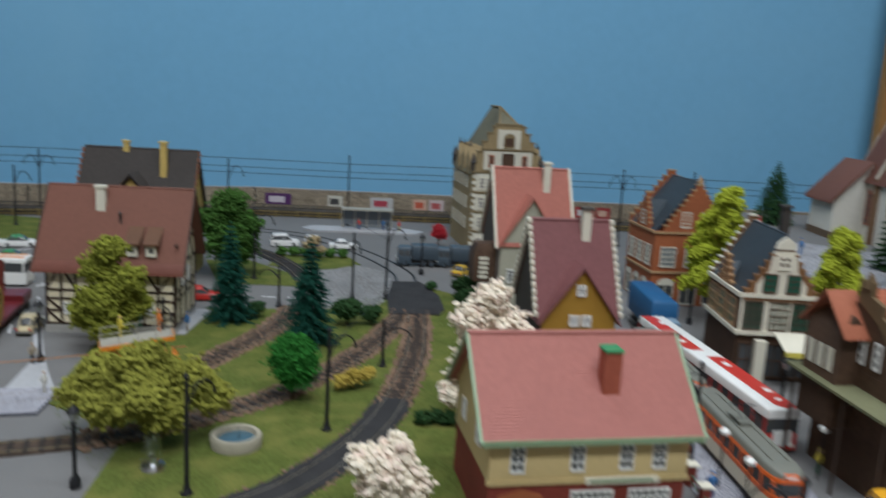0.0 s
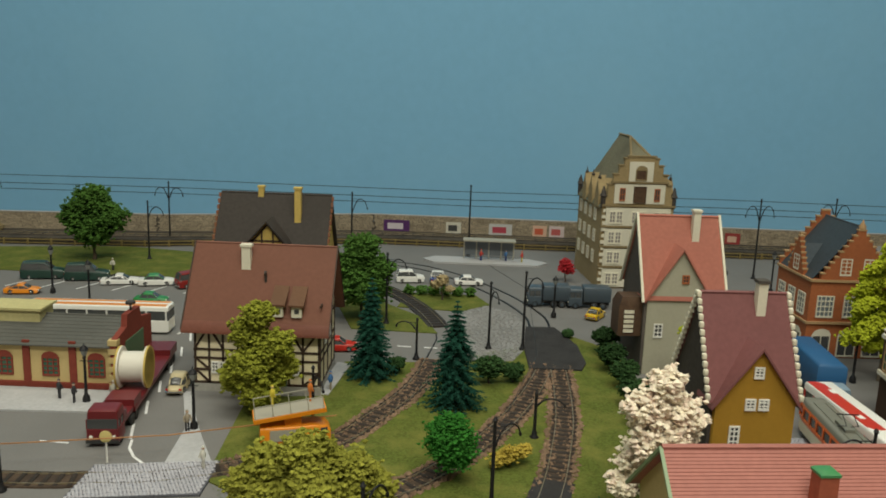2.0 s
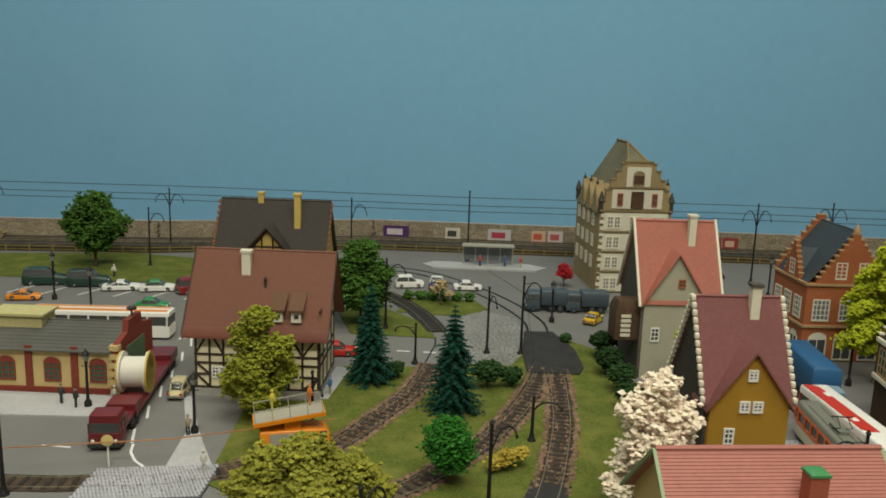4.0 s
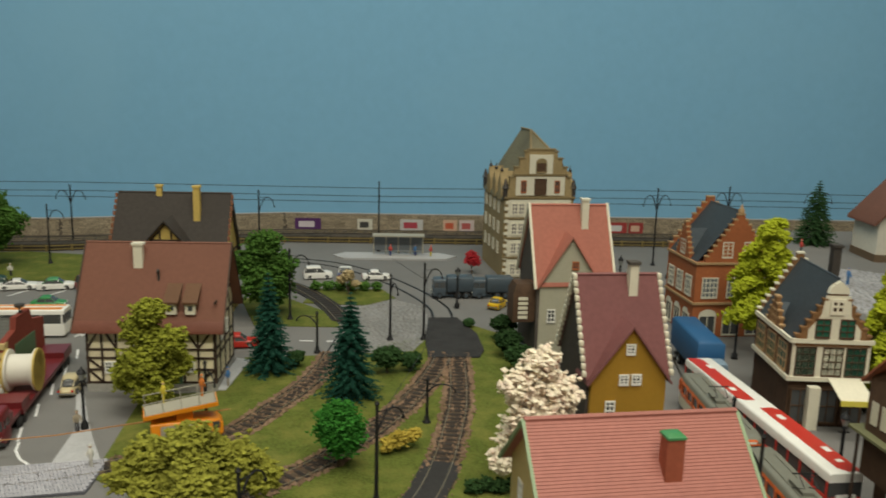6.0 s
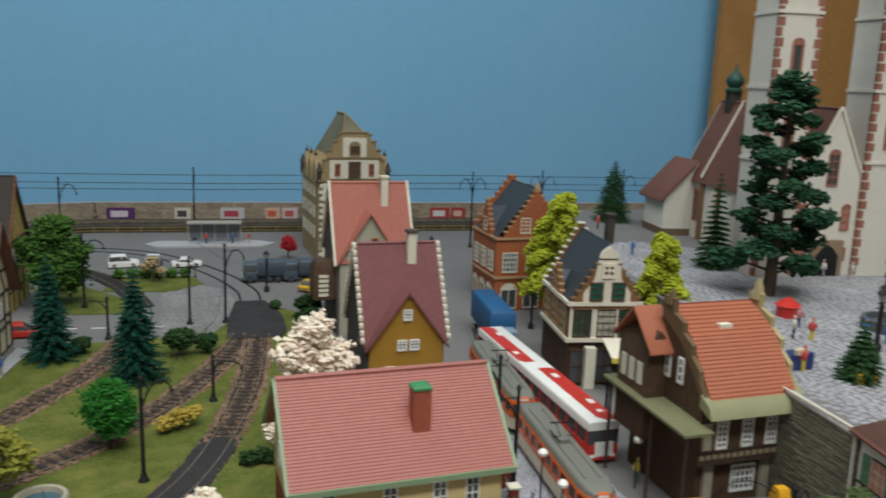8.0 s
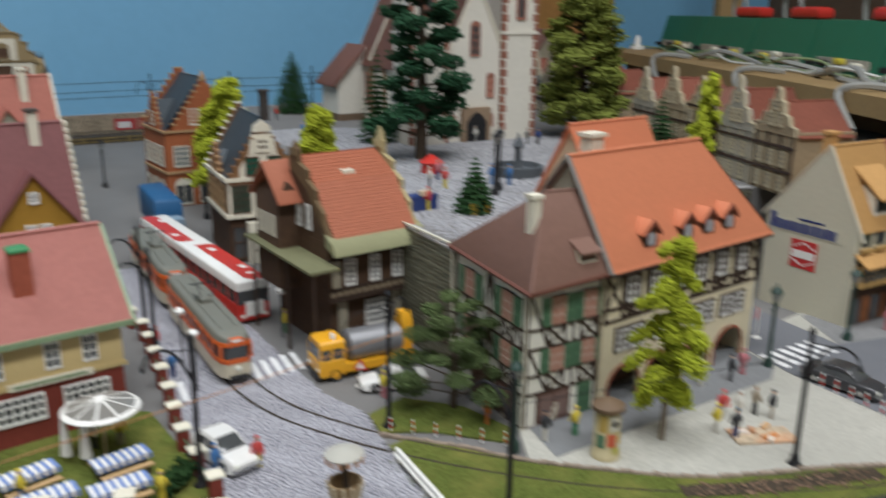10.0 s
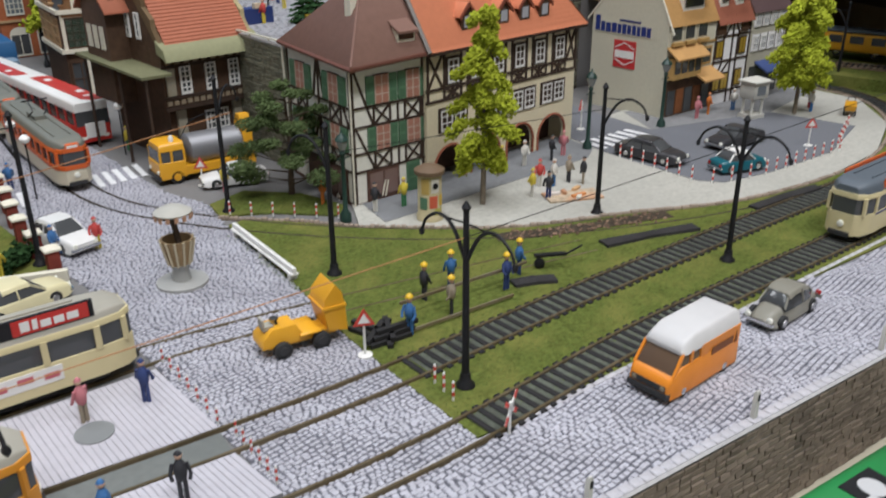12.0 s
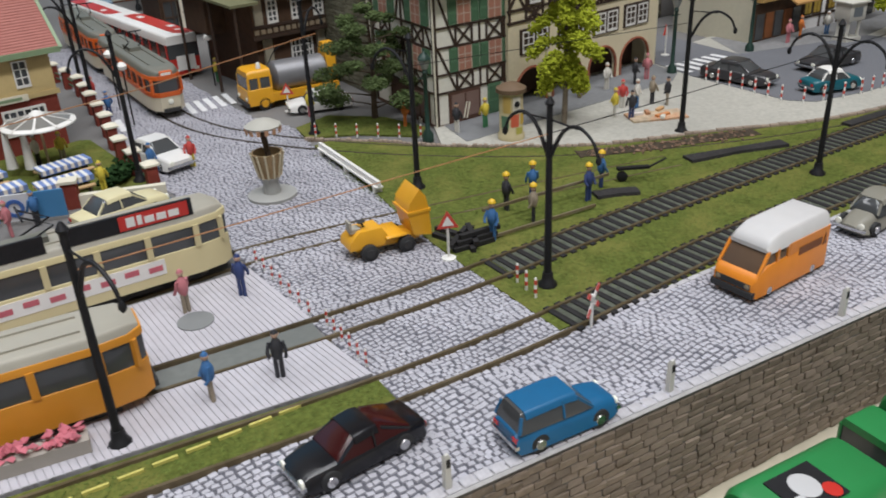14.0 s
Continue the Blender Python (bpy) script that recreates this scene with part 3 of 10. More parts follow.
# ---- cobbles ----
def stone_shape(w, d, h, rng):
    j = lambda k: rng.uniform(-k, k)
    b = [(-w / 2 + j(w * 0.12), -d / 2 + j(d * 0.12)), (w / 2 + j(w * 0.12), -d / 2 + j(d * 0.12)), (w / 2 + j(w * 0.12), d / 2 + j(d * 0.12)), (-w / 2 + j(w * 0.12), d / 2 + j(d * 0.12))]
    v = [(x, y, -0.02) for x, y in b] + [(x * 0.84, y * 0.84, h) for x, y in b]
    return v, [(4, 5, 6, 7), (0, 1, 5, 4), (1, 2, 6, 5), (2, 3, 7, 6), (3, 0, 4, 7)]


def cobbles(poly, skip, pitch, seed, wave=0.5):
    """Stones in gently arched rows that fill a polygon."""
    rng = random.Random(seed)
    xs, ys = [p[0] for p in poly], [p[1] for p in poly]
    s, spots = Shape(), []
    y, row = min(ys) - 1, 0
    while y < max(ys) + 1:
        x = min(xs) + (row % 2) * pitch / 2
        while x < max(xs):
            w = pitch * rng.uniform(0.8, 1.35)
            cy = y + wave * math.sin(x * 1.1 + 0.25 * row) * pitch + rng.uniform(-0.06, 0.06) * pitch
            if inside(poly, x, cy):
                if skip and skip(x, cy):
                    spots.append((x, cy))
                else:
                    v, f = stone_shape(w * 0.9, pitch * 0.82 * rng.uniform(0.85, 1.1), 0.055 + rng.uniform(0, 0.035), rng)
                    s.add(v, f, at(x, cy, 0, 0, 0, rng.uniform(-14, 14)))
            x += w * 1.04
        y += pitch * 0.92
        row += 1
    return s, spots


SQUARE = [(27.35, 5.4), (34.75, 5.2), (35.1, 11.9), (35.2, 15), (36.3, 22), (37.2, 31.5), (37.4, 33.2), (38, 35.8), (36.8, 40), (36.5, 60), (36, 75), (28.6, 75), (28.5, 56), (28.2, 50), (27.3, 43), (26.9, 37), (27.4, 30.3), (27.9, 26), (12, 26.5), (12, 20.6), (27.3, 20.4), (27.3, 17.9)]
ROAD = [(6, 2.8), (20, front(20) + 0.2), (60, front(60) + 0.2), (115, front(115) + 0.2), (115, 0.2), (56, 4.3), (34.75, 5.2), (27.35, 5.4), (6, 6.9)]
solid("road", Shape().prism(SQUARE, -0.05, 0.03), JOINT, "cobbled town square and street with dark joints", "road", kind="structure")
lower_road = solid("road", Shape().prism(ROAD, -0.05, 0.03), JOINT, "cobbled front road above the stone wall", "road", kind="structure")
s, spots = cobbles(ROAD, lambda x, y: 29.2 < x < 33.6 and 0.8 < y < 4.6, 0.27, 11)
solid("cobblestones", s, COBBLE, "small pale grey cobbles of the front road", "cobbles", kind="stuff")
s2, none = cobbles(SQUARE, None, 0.25, 12)
solid("cobblestones", s2, COBBLE, "small pale grey cobbles of the town square", "cobbles", kind="stuff")
rng = random.Random(4)
kinds = []
for i in range(8):
    v, f = stone_shape(0.25 * rng.uniform(0.85, 1.2), 0.225, 0.07, rng)
    me = Shape().add(v, f).mesh("cobble")
    me.materials.append(COBBLE)
    kinds.append(me)
for x, y in spots[:300]:
    part("cobble", rng.choice(kinds), None, lower_road, at_cm=(x, y, rng.uniform(-0.01, 0.015)), rz=rng.uniform(-14, 14))
if spots[300:]:
    extra = Shape()
    for x, y in spots[300:]:
        v, f = stone_shape(0.25, 0.225, 0.07, rng)
        extra.add(v, f, at(x, y, 0))
    solid("cobblestones", extra, COBBLE, "small pale grey cobbles along the road's middle", "cobbles", kind="stuff")
border = thing("road_border", "row of pale blocks along the wall's top", "kerb", 20, front(20), 0, math.degrees(math.atan(-0.09)), kind="structure")
block = Shape().box(0.02, 0.52, 0.06, 0.5, -0.02, 0.1, bevel=0.03).mesh("kerb_block")
block.materials.append(material("pale_block", (0.44, 0.43, 0.45), 0.8, 0, 400, 0.12, 0.2, 20, per=0.12))
for k in range(130):
    part("kerb_block", block, None, border, at_cm=(0.55 * k, 0, 0))
border = thing("road_border", "pale strip of blocks between road and tram track", "kerb", 27.4, 5.3, 0, -1.7, kind="structure")
strip_block = Shape().box(0.02, 0.72, -0.12, 0.14, -0.02, 0.11, bevel=0.02).mesh("kerb_block")
strip_block.materials.append(MATS["pale_block"])
for k in range(60):
    part("kerb_block", strip_block, None, border, at_cm=(0.75 * k, 0, 0))
SQ2 = [(47.6, 36), (66, 45), (69, 49), (92, 51), (92, 78), (62, 100), (53, 100), (51, 62), (48, 50)]
s3, none = cobbles(SQ2, None, 0.62, 13, 0.8)
solid("cobblestones", s3, material("church_cobble", (0.36, 0.36, 0.38), 0.8, 0, 300, 0.15, 0.2, 15, per=0.2), "grey cobbles of the church square", "cobbles", 0, 0, 8.88, kind="stuff")

SQ3 = [(0.5, 93), (7.6, 93), (8.8, 104), (7.4, 113), (2, 118), (-1.2, 112)]
s4, none = cobbles(SQ3, None, 0.55, 14, 0.8)
solid("cobblestones", s4, material("park_cobble", (0.27, 0.265, 0.26), 0.8, 0, 300, 0.15, 0.2, 15, per=0.25), "grey cobbles beside the park junction", "cobbles", 0, 0, 0.02, kind="stuff")

# ---- markings ----
MARK = material("white_road_marking", (0.75, 0.75, 0.75), 0.6, 0, 300, 0.08, 0.05, 30)


def marking(name, polys, z, label):
    t = thing(name, label, "marking", 0, 0, 0, kind="structure")
    for p in polys:
        part("stripe", Shape().prism(p, z - 0.02, z + 0.012), MARK, t)


def dash(x0, y0, x1, y1, w=0.22):
    d = Vector((x1 - x0, y1 - y0)).normalized()
    n = Vector((-d.y, d.x)) * w / 2
    return [(x0 - n.x, y0 - n.y), (x1 - n.x, y1 - n.y), (x1 + n.x, y1 + n.y), (x0 + n.x, y0 + n.y)]


marking("zebra_crossing", [dash(x, 43.9 + 0.12 * (x - 33.5), x + 0.35, 47.0 + 0.12 * (x - 33.5), 0.42) for x in (27.8, 28.6, 33.9, 34.7, 35.5, 36.3, 37.1)], 0.1, "white zebra crossing over the cobbled street")
marking("zebra_crossing", [dash(67.5 + 1.05 * i, 29.1, 67.4 + 1.1 * i, 26.6, 0.52) for i in range(6)], 0.235, "white zebra crossing over the dark street")
marking("lane_line", [dash(-28.6 - 0.21 * i * 3.4, 68.6 + i * 5.4, -28.9 - 0.21 * (i * 3.4 + 3.0), 71.6 + i * 5.4, 0.25) for i in range(6)], 0.02, "white dashed centre line of the road")
marking("lane_line", [dash(-25.9, 64.2, -27.0, 65.2), dash(-27.0, 65.2, -28.0, 66.8), dash(-28.0, 66.8, -28.4, 68.4), dash(-36, 67.4, -33.4, 67.2, 0.2)], 0.02, "curved white edge line of the junction")
marking("lane_line", [dash(-14 + 3.2 * i, 97.2 - 0.1 * i, -12.4 + 3.2 * i, 97.1 - 0.1 * i, 0.25) for i in range(5)], 0.02, "white dashed line of the park road")
marking("parking_line", [dash(-66 + 5.2 * i, 116.5, -63.5 + 5.2 * i, 122.5, 0.2) for i in range(6)], 0.02, "white lines between the parking bays")
marking("hatched_marking", [dash(-34.5 + 0.6 * i, 98 + 0.4 * i, -33.2 + 0.6 * i, 104 + 0.5 * i, 0.25) for i in range(5)], 0.02, "white hatched marking behind the bus")
solid("pavement", Shape().prism([(-24, 63.6), (-20.3, 62.2), (-19.5, 63), (-22.6, 69.4), (-24, 72.5), (-26.9, 79.6), (-27.6, 79.4), (-24.6, 71)], -0.05, 0.16), material("pale_kerb", (0.42, 0.42, 0.43), 0.8), "narrow pale pavement round the road corner", "pavement", kind="structure")
solid("pavement", Shape().prism([(-60, 72.4), (-34.6, 73.6), (-33.8, 78.9), (-60, 79)], -0.05, 0.16), MATS["pale_kerb"], "pale pavement before the depot", "pavement", kind="structure")
solid("pavement", Shape().prism([(-14.6, 80.3), (-13.2, 80.3), (-12.2, 89.5), (-13.8, 90)], -0.05, 0.2), MATS["pale_kerb"], "grey path beside the timbered house", "path", kind="structure")
crossing = Shape()
rngc = random.Random(8)
for i in range(34):
    for j in range(19):
        v, f = stone_shape(0.26, 0.26, 0.05, rngc)
        crossing.add(v, f, at(-29.2 + i * 0.28 + (j % 2) * 0.13, 57.8 + j * 0.29 + 0.05 * i, 0.2))
solid("road", Shape().prism([(-29.4, 57.6), (-19.6, 59.2), (-19.6, 64.8), (-29.4, 63.2)], -0.05, 0.205), JOINT, "raised cobbled bed of the level crossing", "road", kind="structure")
solid("cobblestones", crossing, COBBLE, "cobbled strip where the track crosses the road", "cobbles", kind="stuff")


# ---- tracks ----
material("tram_rail", (0.13, 0.10, 0.055), 0.5, 0.5, 300, 0.25, 0.15, 60, tint=(0.2, 0.16, 0.1))
material("tram_groove", (0.06, 0.048, 0.036), 0.6, 0.3, 300, 0.25, 0.15, 60)
RAILTOP = material("worn_rail", (0.25, 0.2, 0.12), 0.42, 0.5, 300, 0.25, 0.15, 60, tint=(0.3, 0.26, 0.2))
SLEEPER_MESH = Shape().box(-0.15, 0.15, -1.08, 1.08, -0.02, 0.2, bevel=0.03).mesh("sleeper")
SLEEPER_MESH.materials.append(SLEEPER)


def track(name, label, pts, sleepers=(0, 0), bed=None, bed_mat=None, z=0.1, every=0.62, gauge=1.65, mesh=None, wide=0.07, mat=None):
    """A track along points; sleepers: the share of its length that shows them."""
    t = thing(name, label, "track", 0, 0, 0, kind="structure")
    line = smooth_line([(x, y, 0) for x, y in pts], 14)
    if bed:
        whole, gone, first = sum((line[i + 1] - line[i]).length for i in range(len(line) - 1)), 0.0, 0
        while gone < whole * sleepers[0]:
            gone += (line[first + 1] - line[first]).length
            first += 1
        part("track_bed", strip(line[first:], bed, z + 0.02, -0.05, 0.12 if not bed_mat else 0.03, 3), bed_mat or BALLAST, t)
    for sgn in (-1, 1):
        off = []
        for i, p in enumerate(line):
            d = (line[min(i + 1, len(line) - 1)] - line[max(i - 1, 0)]).normalized()
            off.append(p + Vector((-d.y, d.x, 0)) * sgn * gauge / 2)
        part("rail", strip(off, wide, z + (0.12 if sleepers[1] else 0.02), z - 0.1), mat or RAILTOP, t)
    total = sum((line[i + 1] - line[i]).length for i in range(len(line) - 1))
    run, nxt = 0.0, total * sleepers[0]
    for i in range(len(line) - 1):
        d = line[i + 1] - line[i]
        while nxt < run + d.length and nxt < total * sleepers[1]:
            p = line[i] + d * ((nxt - run) / d.length)
            part("sleeper", mesh or SLEEPER_MESH, None, t, at_cm=(p.x, p.y, z - 0.11), rz=math.degrees(math.atan2(d.y, d.x)))
            nxt += every
        run += d.length
    return line


DARKBED = material("black_track_bed", (0.035, 0.033, 0.033), 0.9, 0, 400, 0.3, 0.6, 50)
GREYBED = material("grey_track_bed", (0.105, 0.115, 0.09), 0.85, 0, 400, 0.3, 0.6, 40)
STONES = material("ballast_stone", (0.23, 0.15, 0.10), 0.9, 0, 300, 0.25, 0.4, 30, per=0.35)


def edge_stones(lines, width, seed, label, size=0.2, step=0.16, inner=0.0):
    """Loose stones beside a track."""
    rng = random.Random(seed)
    s = Shape()
    for line in lines:
        for i in range(len(line) - 1):
            d = line[i + 1] - line[i]
            n = Vector((-d.y, d.x, 0)).normalized()
            for k in range(max(1, int(d.length / step))):
                if -29.8 < line[i].x < -19.2 and line[i].y < 66:
                    continue
                for sgn in (-1, 1):
                    p = line[i] + d * rng.random() + n * sgn * (width / 2 + rng.gauss(0, 0.13))
                    clump(s, (p.x, p.y, 0.16), size * rng.uniform(0.5, 1.2), rng)
                if inner and rng.random() < inner:
                    p = line[i] + d * rng.random() + n * rng.uniform(-1.0, 1.0)
                    clump(s, (p.x, p.y, 0.14), size * rng.uniform(0.5, 1.0), rng)
    return solid("ballast_stones", s, STONES, label, "ballast", kind="stuff")


track("tram_track", "tram track on dark sleepers through grass", [(4, 13.6), (21, 11.9), (27.7, 11.25), (35.5, 10.85), (47, 10.9), (62, 10.6), (75, 10.2), (84, 11.0), (93, 15), (100, 22), (103, 32)], (0.29, 1), 1.75, GREYBED, z=0.1, wide=0.13, mat=MATS["tram_rail"])
track("tram_track", "tram track on dark sleepers beside the road", [(4, 8.8), (20, 6.9), (27.4, 6.1), (34.8, 5.8), (45.5, 6.2), (55, 6.0), (70, 5.6), (85, 6.5), (98, 11), (107, 20), (110, 32)], (0.262, 1), 1.75, GREYBED, z=0.1, wide=0.13, mat=MATS["tram_rail"])
track("tram_track", "rails sunk in cobbles at the tram stop", [(4, 20.4), (20, 19.5), (27.5, 19.5), (33, 18.8), (38, 17.8), (44, 16.6), (52, 14.9)], z=0.09, wide=0.13, mat=MATS["tram_rail"])
track("tram_track", "street track curving round the corner", [(37.5, 92), (35.5, 80), (33.2, 62), (32.6, 47), (33.3, 40), (35.6, 34.8), (39, 29.6), (43, 25.0), (47.6, 20.9), (53.6, 17.2), (60, 14.4), (66, 12.6)], z=0.09, wide=0.15, mat=MATS["tram_groove"])
PARKBED = material("dark_brown_ballast", (0.055, 0.038, 0.028), 0.95, 0, 500, 0.35, 1.0, 60, tint=(0.11, 0.075, 0.05))
DARK_SLEEPER = Shape().box(-0.2, 0.2, -1.15, 1.15, -0.02, 0.2, bevel=0.04).mesh("sleeper")
DARK_SLEEPER.materials.append(material("tarred_sleeper", (0.03, 0.023, 0.019), 0.8, 0, 300, 0.3, 0.3, 60, per=0.3))
l1 = track("park_track", "narrow curved track on brown ballast in grass", [(-60, 60), (-35, 60.4), (-28.8, 61), (-24, 61.6), (-17, 64.8), (-11, 69.4), (-7.8, 75.8), (-5.4, 81.6), (-3.9, 87.4), (-3.2, 92.4)], (0, 1), 2.5, PARKBED, z=0.13, every=1.0, mesh=DARK_SLEEPER)
track("street_rails", "dark rails curving over the park road", [(-3.2, 92.4), (-2.6, 97), (-2.2, 101), (-2.9, 105.4)], z=0.06, wide=0.14, mat=BLACK)
track("park_track", "curved track on dark bed behind the park road", [(-2.9, 105.4), (-5.2, 112.4), (-8.2, 118.6), (-11.8, 124), (-17, 129)], (0, 1), 2.9, DARKBED, z=0.13, every=1.1, mesh=DARK_SLEEPER)
l2 = track("park_track", "curved track on brown ballast through the park", [(-22, 52.4), (-12, 55.8), (-5, 61.2), (-1.6, 65.1), (2.2, 71.1), (4.6, 76), (6.9, 82), (8.7, 88), (9.6, 92)], (0, 1), 2.5, PARKBED, z=0.13, every=1.0, mesh=DARK_SLEEPER)
l3 = track("park_track", "curved track on dark bed through the park", [(-5, 42.4), (-2.2, 45.4), (0.9, 48.4), (4.2, 53.8), (6.3, 58.6), (7.8, 64), (9.1, 70.6), (10.1, 77), (10.7, 84.8), (11, 92)], (0.33, 1), 2.5, PARKBED, z=0.14, every=0.95, mesh=DARK_SLEEPER)
track("street_rails", "dark rails in a wide curve over the square", [(10.3, 106), (10.0, 112), (7.2, 120), (2.6, 128.5), (-3.6, 136.5), (-9.5, 140.6), (-18, 142.6), (-32, 143)], z=0.06, wide=0.3, mat=BLACK, gauge=2.6)
solid("track_bed", strip(smooth_line([(-5, 42.4, 0), (-2.2, 45.4, 0), (0.9, 48.4, 0), (4.2, 53.8, 0), (6.3, 58.6, 0), (7.8, 64, 0)], 8), 3.2, 0.24, -0.05, 0.1, 5), DARKBED, "black painted track bed near the restaurant", "track bed", kind="structure")
solid("track_bed", Shape().prism([(7.7, 90.4), (13.6, 90.6), (14.4, 93), (14.2, 99.4), (12.2, 106.6), (8.4, 106.4), (7.6, 98)], -0.05, 0.3), DARKBED, "black painted track bed at the junction", "track bed", kind="structure")
edge_stones([l1[28:], l2[10:], l3[66:]], 2.75, 9, "loose brown stones along the park tracks", 0.26, 0.13)
edge_stones([l1[28:], l2[10:], l3[70:]], 1.1, 12, "brown stones between the park rails", 0.2, 0.2, 0.6)
edge_stones([l3[:66]], 3.3, 14, "pale stones along the black track bed", 0.16, 0.22)
# hole in the works and loose panels
solid("trench", strip(smooth_line([(48.6, 19.2, 0), (52, 17.6, 0), (56, 16.1, 0), (59.6, 14.9, 0)], 6), 1.1, 0.14, -0.05, 0.1, 2), material("dug_earth", (0.06, 0.045, 0.03), 0.95, 0, 400, 0.4, 1.0, 50), "dug brown earth of the track works", "earth", kind="structure")
edge_stones([smooth_line([(49, 18.9, 0), (52, 17.5, 0), (56, 16.0, 0), (59, 15, 0)], 6)], 0.7, 19, "broken brown pieces in the dug trench", 0.16, 0.2, 0.6)
for k, (x, y, l, rz) in enumerate(((52.6, 14.3, 6.6, -17), (44.9, 13.9, 2.4, -24), (64.5, 11.9, 7, -6))):
    solid("scrap_track", strip([(0, 0), (l / 2, 0.1), (l, 0)], 0.8, 0.2, 0, 0.08, k + 2), DARKBED, "black track piece lying in the grass", "scrap track", x, y, 0.08, rz)

# ---- walls ----
BRICKMESH = []
rng = random.Random(21)
for i in range(8):
    w = rng.uniform(0.55, 1.0)
    v = Shape().box(-w / 2, w / 2, -0.06, 0.1, -0.15, 0.15, bevel=0.035)
    v.v = [(x + rng.uniform(-0.03, 0.03), y + rng.uniform(-0.03, 0.02), z + rng.uniform(-0.025, 0.025)) for x, y, z in v.v]
    me = v.mesh("wall_stone")
    me.materials.append(STONEWALL)
    BRICKMESH.append((w, v, me))


def stone_wall(name, label, x0, y0, x1, y1, z0, z1, near=(0, 0), seed=1, mat=None):
    """A wall of rough courses; near: the stretch, in cm from its start, whose stones are single parts."""
    l, ang = math.hypot(x1 - x0, y1 - y0), math.degrees(math.atan2(y1 - y0, x1 - x0))
    t = thing(name, label, "wall", x0, y0, 0, ang, kind="structure")
    part("core", Shape().box(0, l, 0.02, 0.9, z0, z1), material("wall_mortar", (0.10, 0.085, 0.07), 0.95, 0, 300, 0.2, 0.3, 30), t)
    part("coping", Shape().box(0, l, -0.1, 0.24 if z0 < 0 else 0.7, z1, z1 + (0.02 if z0 < 0 else 0.14)), material("pale_coping", (0.38, 0.37, 0.36), 0.85, 0, 300, 0.15, 0.2, 20), t)
    rng, rest, count = random.Random(seed), Shape(), 0
    z, row = z0 + 0.17, 0
    while z < z1 - 0.1:
        u = rng.uniform(0, 0.5)
        while u < l - 0.5:
            w, sh, me = rng.choice(BRICKMESH)
            if near[0] < u < near[1] and count < 300:
                part("wall_stone", me, None, t, at_cm=(u + w / 2, rng.uniform(-0.03, 0.03), z))
                count += 1
            else:
                rest.add(sh.v, sh.f, at(u + w / 2, rng.uniform(-0.03, 0.03), z))
            u += w + 0.05
        z += 0.335
        row += 1
    tagged(part("wall_stones", rest, mat or STONEWALL, t), kind="stuff")
    return t


stone_wall("front_wall", "brown rough stone wall below the front road", 14, front(14), 100, front(100), -5.2, 0.02, (16, 32), 31)
stone_wall("terrace_wall", "grey-brown stone retaining wall of the church square", 46.6, 50.5, 46.0, 35, 0, 9.0, (0, 0), 32, material("olive_wall_stone", (0.17, 0.165, 0.115), 0.9, 0, 300, 0.2, 0.4, 30, per=0.2))
PALEWALL = material("pale_wall_stone", (0.33, 0.275, 0.2), 0.9, 0, 300, 0.25, 0.4, 30, per=0.4)
for k, (x0, y0, x1, y1) in enumerate(((-18, 166, 118, 166), (-58, 155.6, -18, 166), (-150, 147, -58, 155.6))):
    stone_wall("back_wall", "low stone wall before the blue backdrop", x0, y0, x1, y1, 0, 4.3, (0, 0), 33 + k, PALEWALL)
stone_wall("terrace_wall", "olive-grey stone retaining wall behind the shops", 68.8, 47.8, 82, 42.9, 0, 8.9, (0, 0), 34, MATS["olive_wall_stone"])
IVORY_RAIL = plastic("ivory_rail", (0.62, 0.6, 0.48), 0.6)
handrail = thing("terrace_rail", "slim pale rail along the terrace edge", "railing", 46.3, 35, 9.14)
part("rail", Shape().box(-0.09, 0.09, 0, 15.2, 0.16, 0.26), IVORY_RAIL, handrail)
for i in range(6):
    part("post", Shape().box(-0.06, 0.06, 0.2 + 2.9 * i, 0.32 + 2.9 * i, -0.02, 0.16), IVORY_RAIL, handrail)
DARKBANK = material("dark_bank", (0.05, 0.042, 0.034), 0.95, 0, 400, 0.35, 0.8, 40, tint=(0.1, 0.08, 0.06))
zone("embankment", [(-150, 138.4), (-57, 147), (-17, 158), (118, 158), (118, 165.85), (-18, 165.85), (-58, 155.45), (-150, 146.85)], 1.2, DARKBANK, "dark ballast bank of the back line", "embankment", thick=1.25)
track("railway", "raised railway line along the backdrop wall", [(-150, 142.6), (-57.6, 151.2), (-17.6, 161.6), (20, 162), (118, 162)], (0, 1), 3.4, DARKBANK, z=1.3, every=2.0)
fence = thing("track_fence", "low yellow-brown fence along the back line", "fence", 0, 0, 0)
FENCEWOOD = material("fence_wood", (0.22, 0.165, 0.06), 0.8)
corners = [(-150, 137.9), (-57, 146.5), (-17, 157.4), (118, 157.4)]
for p, q in zip(corners, corners[1:]):
    for z in (0.4, 1.0):
        part("rail", Shape().tube([(*p, z), (*q, z)], 0.12, 4), FENCEWOOD, fence)
    n = int(math.hypot(q[0] - p[0], q[1] - p[1]) // 4)
    for k in range(n):
        part("post", Shape().box(-0.12, 0.12, -0.15, 0.15, 0, 1.2), FENCEWOOD, fence, at_cm=(p[0] + (q[0] - p[0]) * k / n, p[1] + (q[1] - p[1]) * k / n, 0))


